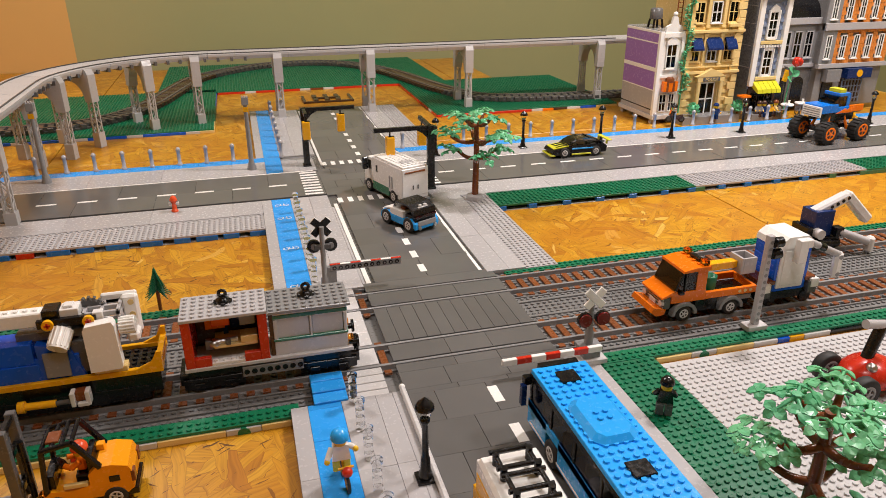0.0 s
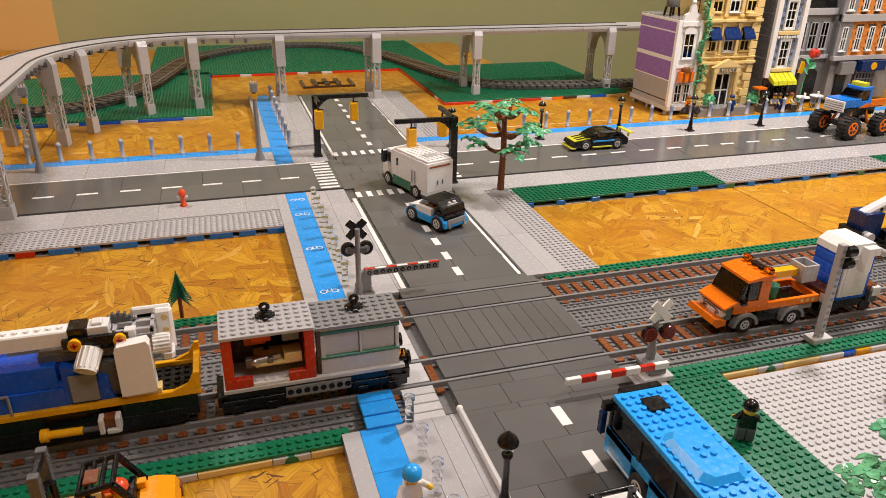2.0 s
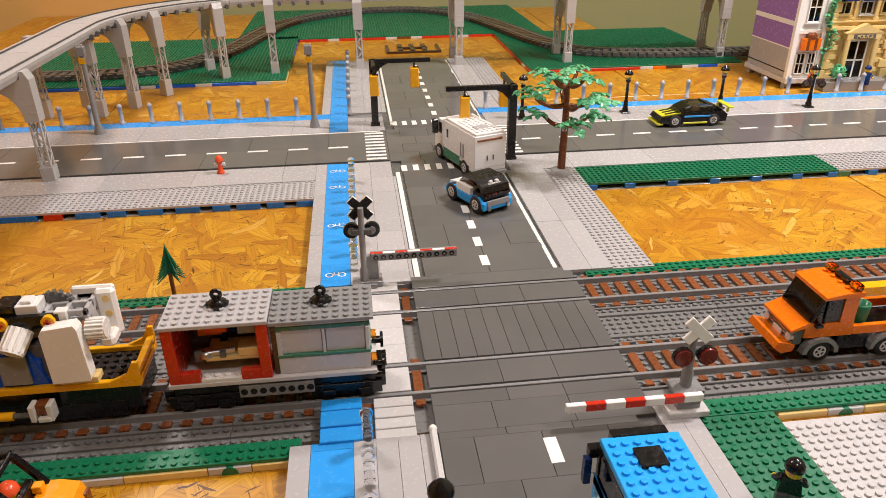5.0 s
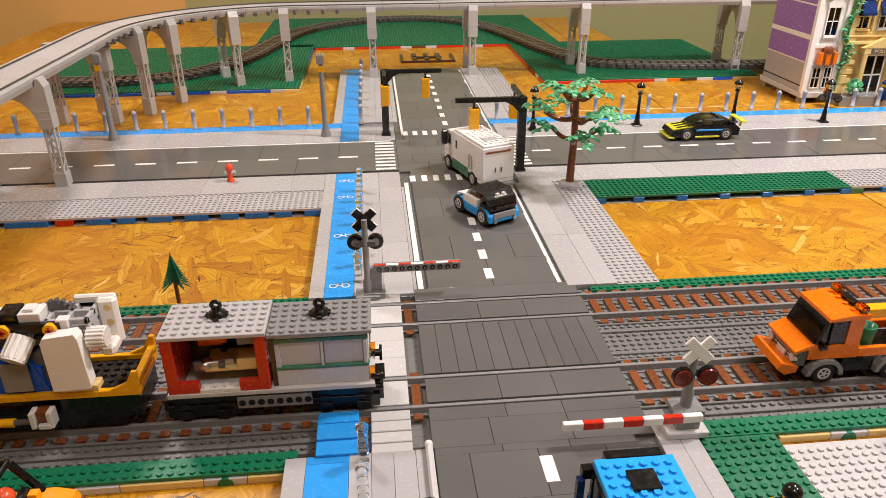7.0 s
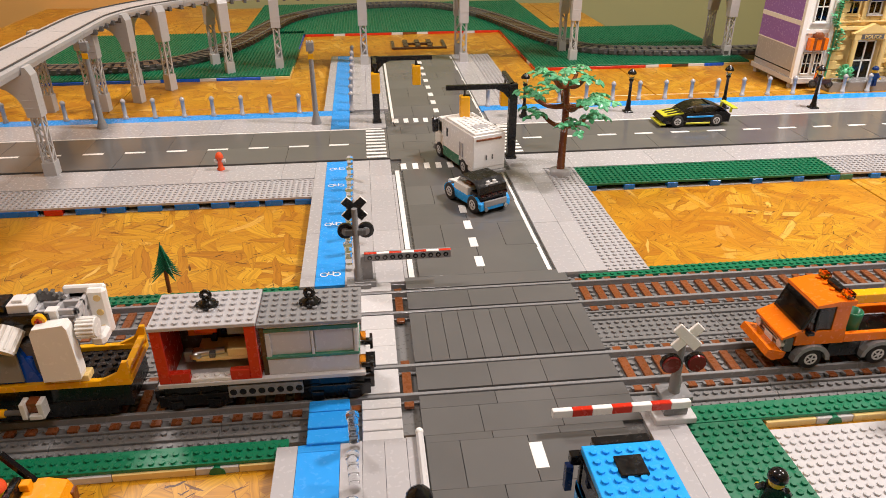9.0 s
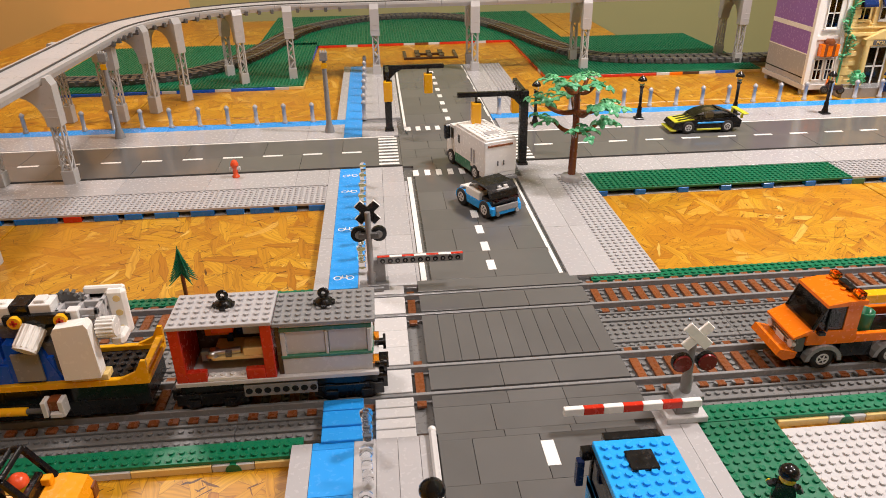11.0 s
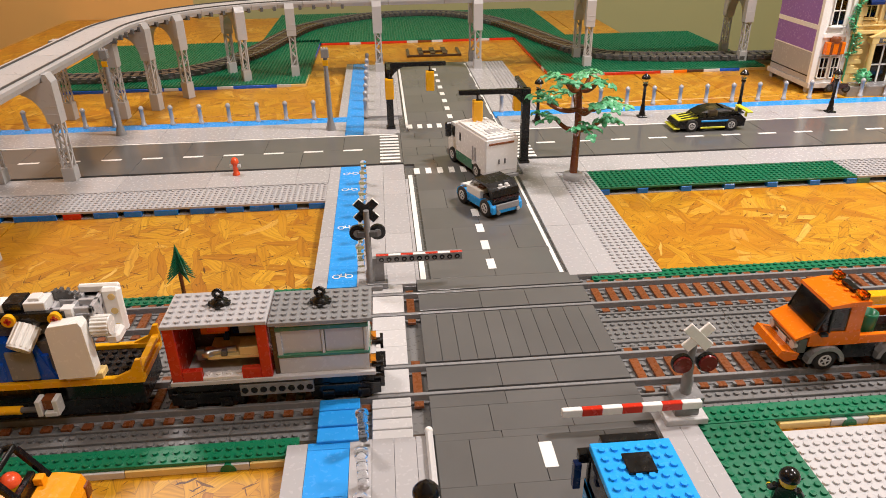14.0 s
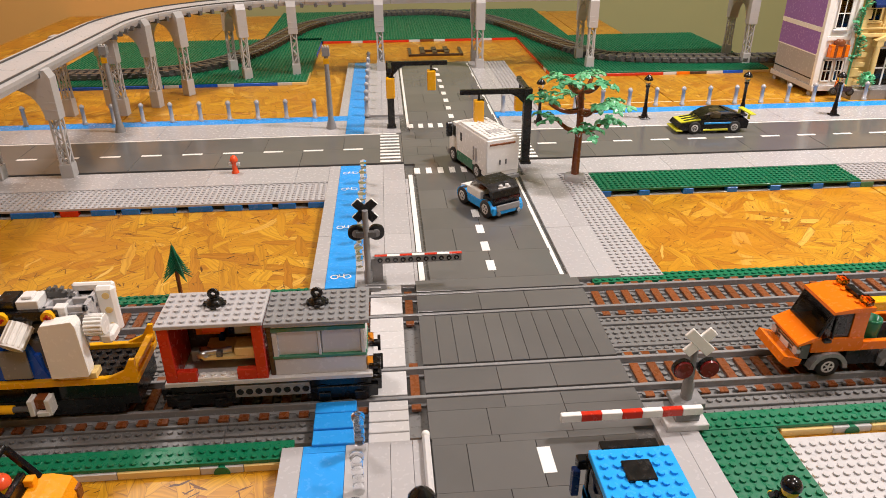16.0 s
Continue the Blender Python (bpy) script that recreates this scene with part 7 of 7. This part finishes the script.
def grey_house():
    h = thing("sand_blue_townhouse", "white and sand blue townhouse with a cream shop awning", "house", 138.8, FRONT - 2.5, 0)
    h.scale = (0.83, 1, 1)
    W = 13
    part(h, "base", "mid_grey", (-0.4, W + 0.4, -4, 20, TABLE, 0.9))
    part(h, "side_wall", "slate", (-0.4, 0.8, 0.8, 19, 8, 38), label="slate grey side wall")
    for z in (14.6, 21.2, 27.8, 33.0):
        part(h, "wall_line", "light_grey", (-0.46, 0.2, 1.0, 18.8, z, z + 0.16), c=0.02)
    part(h, "core", "sand_blue", (0.4, W, 1.2, 19, 0.9, 38))
    part(h, "shopfront", "dark_brown", (0.4, W - 0.4, 0.4, 1.2, 0.9, 9.0))
    part(h, "pilaster", "warm_white", (-0.3, 1.7, -0.2, 1.4, 9.0, 37), (W - 1.7, W + 0.3, -0.2, 1.4, 9.0, 37), (1.7, W - 1.7, 0.2, 1.4, 35, 37), label="white corner piers")
    courses(h, "sand_blue", 2.0, W - 1.6, 0.8, 9.0, 35, [(4.4, 8.8, 12, 20.4), (4.4, 8.8, 23.4, 33)])
    part(h, "sill_band", "tan", (2.0, W - 1.6, -0.2, 1.0, 10.8, 11.8), (2.0, W - 1.6, -0.2, 1.0, 21.8, 22.8))
    for z in (12.2, 23.6):
        part(h, "window_surround", "warm_white", (4.1, 4.7, 0.2, 1.0, z - 0.4, z + 8.2), (8.5, 9.1, 0.2, 1.0, z - 0.4, z + 8.2), (4.7, 8.5, 0.2, 1.0, z - 0.6, z - 0.05))
        window(h, 6.6, z, 3.8, 7.8, y=0.8, sill=False, bars=2)
        Shape().prism([(4.6, z + 7.8), (8.6, z + 7.8), (8.2, z + 9.0), (6.6, z + 9.8), (5.0, z + 9.0)], 0.3, 0.9, "y").make("window_arch", "warm_white", h)
    co = Shape().box(-0.8, W + 0.8, -1.2, 2, 37, 38.4, 0.1)
    for k in range(9):
        Shape().prism([(-0.6 + k * 1.6, 35.4), (0.6 + k * 1.6, 35.4), (0.3 + k * 1.6, 37), (-0.3 + k * 1.6, 37)], -1.0, 0.2, "y").make("cornice_bracket", "warm_white", h)
    for k in range(8):
        part(h, "dentil", "warm_white", (2.0 + k * 1.2, 2.7 + k * 1.2, -0.3, 0.6, 20.8, 21.5), c=0.05)
    co.make("cornice", "warm_white", h, "white bracketed cornice")
    part(h, "roof", "sand_green", (-0.4, W + 0.4, 1, 19, 38.4, 39.4))
    aw = Shape()
    for k in range(5):
        x = 1.4 + k * 2.1
        aw.prism([(0.8, 10.4), (0.2, 10.6), (-2.8, 8.4), (-3.1, 7.2), (-2.6, 7.4), (0.8, 9.0)], x, x + 1.95, "x")
    aw.make("awning", "lime", h, "pale yellow scalloped awning")
    part(h, "table", "orange", (-5.4, -1.4, -3.4, -0.6, 6.2, 6.8), label="orange parasol board")
    Shape().rod((-3.4, -2, 0.9), (-3.4, -2, 6.2), 0.25, 8).make("pole", "tan", h)
    for k in range(3):
        window(h, 3 + k * 3.4, 1.6, 2.6, 5.2, "black", y=0.3, sill=False)
    bal = thing("flower_sign", "tall red rose sign on a green leafy stem", "sign", 151.4, FRONT - 5, 0)
    st = Shape()
    curved(st, (0, 0, 0), (1.6, 0, 15.2), (-0.8, 0, 0.4), 0.22, 0.2, 10)
    st.make("stem", "leaf_dark", bal)
    for z, sd in ((10.6, -1), (12.2, 1), (13.4, -1)):
        lf = Shape()
        moulded_leaf(lf, Vector((0.7, 0, z)), Vector((sd, -0.4, 0.7)).normalized(), Vector((0, -1, 0.6)).normalized(), 2.6)
        lf.make("leaf", "leaf_dark", bal)
    bloom = Shape().ball(1.7, 0, 16.4, 1.5, 1.4, 1.5)
    for k in range(7):
        a = k * math.tau / 7
        bloom.ball(1.7 + 0.7 * math.cos(a), -0.5 + 0.5 * math.sin(a), 16.5 + 0.4 * math.sin(3 * a), 0.95, 0.9, 1.1, 10, 6)
    bloom.make("bloom", "red", bal, "glossy red petals")
    hs = thing("hanging_shop_sign", "yellow hanging shop sign on a dark bracket", "sign", 150.9, FRONT - 3.6, 0)
    part(hs, "bracket", "dark_grey", (-0.2, 0.2, 0.2, 1.2, 14.4, 14.8), (-0.15, 0.15, -0.2, 0.3, 13.8, 14.8))
    Shape().prism([(-0.9, 10.4), (0.4, 10.0), (1.0, 12.0), (0.5, 13.8), (-0.4, 13.9), (-0.6, 12.2)], -0.3, 0.3, "y").make("panel", "yellow", hs)
    Shape().rod((0, 0.1, 0), (0, 0.1, 10.2), 0.18, 8).make("pole", "dark_grey", hs)
    for tx, ty in ((149.6, FRONT - 8.2), (155.5, FRONT - 7.4)):
        tb = thing("cafe_table", "white round cafe table on one foot on the pavement", "table", tx, ty, 0, group="cafe tables")
        Shape().lathe(0, 0, [(0.9, 0), (0.9, 0.2), (0.25, 0.35), (0.25, 3.4), (0.6, 3.6)], 14).make("foot", "light_grey", tb)
        Shape().lathe(0, 0, [(1.9, 3.6), (2.0, 3.75), (2.0, 3.95), (1.9, 4.05)], 18).make("tabletop", "warm_white", tb)
        Shape().lathe(0.5, 0, [(0.35, 4.05), (0.28, 4.6), (0.4, 5.1)], 10).make("cup", "warm_white", tb)
    mc = thing("motorcycle", "black and brown toy motorcycle parked before the lavender townhouse", "motorcycle", 111.6, 107.6, 0, 75)
    for y in (-1.9, 1.9):
        wheel(mc, 0, y, 1.0, 1.0, 0.6, "dark_grey", "x")
    Shape().prism([(-2.2, 1.6), (-0.6, 1.0), (1.0, 1.0), (1.8, 2.2), (1.2, 2.8), (-0.4, 2.2), (-2.2, 2.4)], -0.45, 0.45, "x").make("body", "dark_brown", mc)
    Shape().rod((0, 1.9, 1.0), (0, 1.2, 3.2), 0.16, 7).rod((-0.9, 1.1, 3.3), (0.9, 1.1, 3.3), 0.15, 7).make("handlebar", "black", mc)
    for k, (cx, cz) in enumerate(((142.6, 0), (144.4, 0), (147.0, 0))):
        toy("toy_guest", ("toy figure in dark blue outside the cafe", "toy figure in yellow and black outside the cafe", "toy figure in tan outside the cafe")[k], cx, FRONT - 6.2 - 0.8 * (k % 2), cz, 40 * k - 30, ("navy", "yellow", "tan")[k], ("navy", "black", "dark_brown")[k], ("dark_brown", "black", "brown")[k])
    rng = random.Random(5)
    for k in range(4):
        ch = thing("cafe_chair", "small grey cafe chair on the far pavement", "chair", 143.5 + k * 3.8, FRONT - 5.5 - (k % 2) * 1.6, 0, rng.uniform(0, 360), group="cafe chairs")
        part(ch, "seat", "light_grey", (-0.7, 0.7, -0.7, 0.7, 1.4, 1.7))
        part(ch, "backrest", "light_grey", (-0.7, 0.7, 0.5, 0.7, 1.7, 3.2))
        for a in (-0.55, 0.55):
            for b in (-0.55, 0.55):
                Shape().rod((a, b, 0), (a, b, 1.4), 0.12, 6).make("leg", "dark_grey", ch)


grey_house()


def corner_houses():
    h = thing("grey_arched_house", "dark grey house with a barrel roof and arched entrance", "house", 152.0, FRONT + 4, 0)
    h.scale = (1.2, 1, 1)
    part(h, "core", "mid_grey", (0, 13, 0.6, 15, 0, 28))
    part(h, "plinth", "dark_grey", (0, 13, 0.2, 0.7, 0, 12))
    for x in (3, 6.6, 10.2):
        window(h, x, 16, 2.6, 8.4, "light_grey", y=0.4)
    for z0, z1 in ((13.0, 14.2), (26.6, 28.6)):
        part(h, "cornice", "light_grey", (-0.3, 13.3, -0.3, 0.8, z0, z1))
    Shape().prism([(0.4, 28.6)] + [(7 - 6.4 * math.cos(a), 28.6 + 6.4 * math.sin(a)) for a in [math.pi * k / 10 for k in range(1, 10)]] + [(13.6, 28.6)], 0, 12.8, "x").make("barrel_roof", "black", h, "black curved barrel roof")
    for x in (3.4, 9.0):
        ar = [(x - 1.8, 0)] + [(x + 1.8 * math.cos(a), 8 + 1.8 * math.sin(a)) for a in [math.pi - math.pi * k / 8 for k in range(9)]] + [(x + 1.8, 0)]
        Shape().prism(ar, -0.1, 0.3, "y").make("arch_opening", "black", h)
    g = thing("orange_brick_townhouse", "orange brick corner townhouse with a grey ground floor", "house", 167.5, FRONT + 1, 0)
    W = 26
    part(g, "core", "mid_grey", (0, W, 0.8, 18, 0, 44))
    part(g, "grey_wing", "mid_grey", (-1, 4.4, -0.2, 0.9, 14, 40), label="grey brick side wing")
    xs = (7.4, 12.4, 17.4, 22.4)
    holes = [(x - 1.0, x + 1.0, z - 0.4, z + 7.6) for x in xs for z in (15.8, 28.2)]
    courses(g, "brick_orange", 4.4, W, 0.0, 14.2, 24.6, holes, 1.2, 1.0, 0.9, 4)
    courses(g, "brick_orange", 4.4, W, 0.0, 27, 37.4, holes, 1.2, 1.0, 0.9, 5)
    part(g, "band", "light_grey", (-1, W + 0.4, -0.8, 0.9, 12.8, 14.2), (-1, W + 0.4, -0.8, 0.9, 24.8, 27), (-1, W + 0.4, -0.8, 0.9, 37.4, 39.4), label="grey stone bands")
    for x in (1.6, *xs):
        for z in (15.8, 28.2):
            window(g, x, z, 2.2, 7.4, y=-0.1)
    dome = Shape().lathe(8.6, 2.4, [(5.2, 39.4), (5.0, 41), (3.8, 45), (2.2, 48), (1.0, 49)], 8)
    dome.make("turret_roof", "sand_blue", g, "sand blue faceted turret roof")
    shop = part(g, "shop_canopy", "navy", (9.6, 19.4, -2.6, 0.6, 9.4, 12.6), label="navy shop canopy with a round gold badge")
    Shape().rod((14.4, -2.75, 11), (14.4, -2.6, 11), 1.2, 16).make("badge", "yellow", shop)
    gr = Shape()
    for k in range(7):
        gr.box(10 + k * 1.3, 10.3 + k * 1.3, -0.6, -0.2, 1.2, 9.4, 0.03)
    for k in range(4):
        gr.box(10, 18.2, -0.65, -0.25, 2.4 + k * 2, 2.7 + k * 2, 0.03)
    gr.make("shop_grille", "sand_blue", g)
    part(g, "shop_interior", "dark_brown", (10, 18.4, 0.4, 0.82, 1, 9.4))
    part(g, "corner_shade", "mid_grey", (2.2, 7.8, -1.8, 0.8, 8.4, 12.4))
    part(g, "entrance", "black", (3.0, 7.0, 0.3, 0.82, 0, 8.4))


corner_houses()
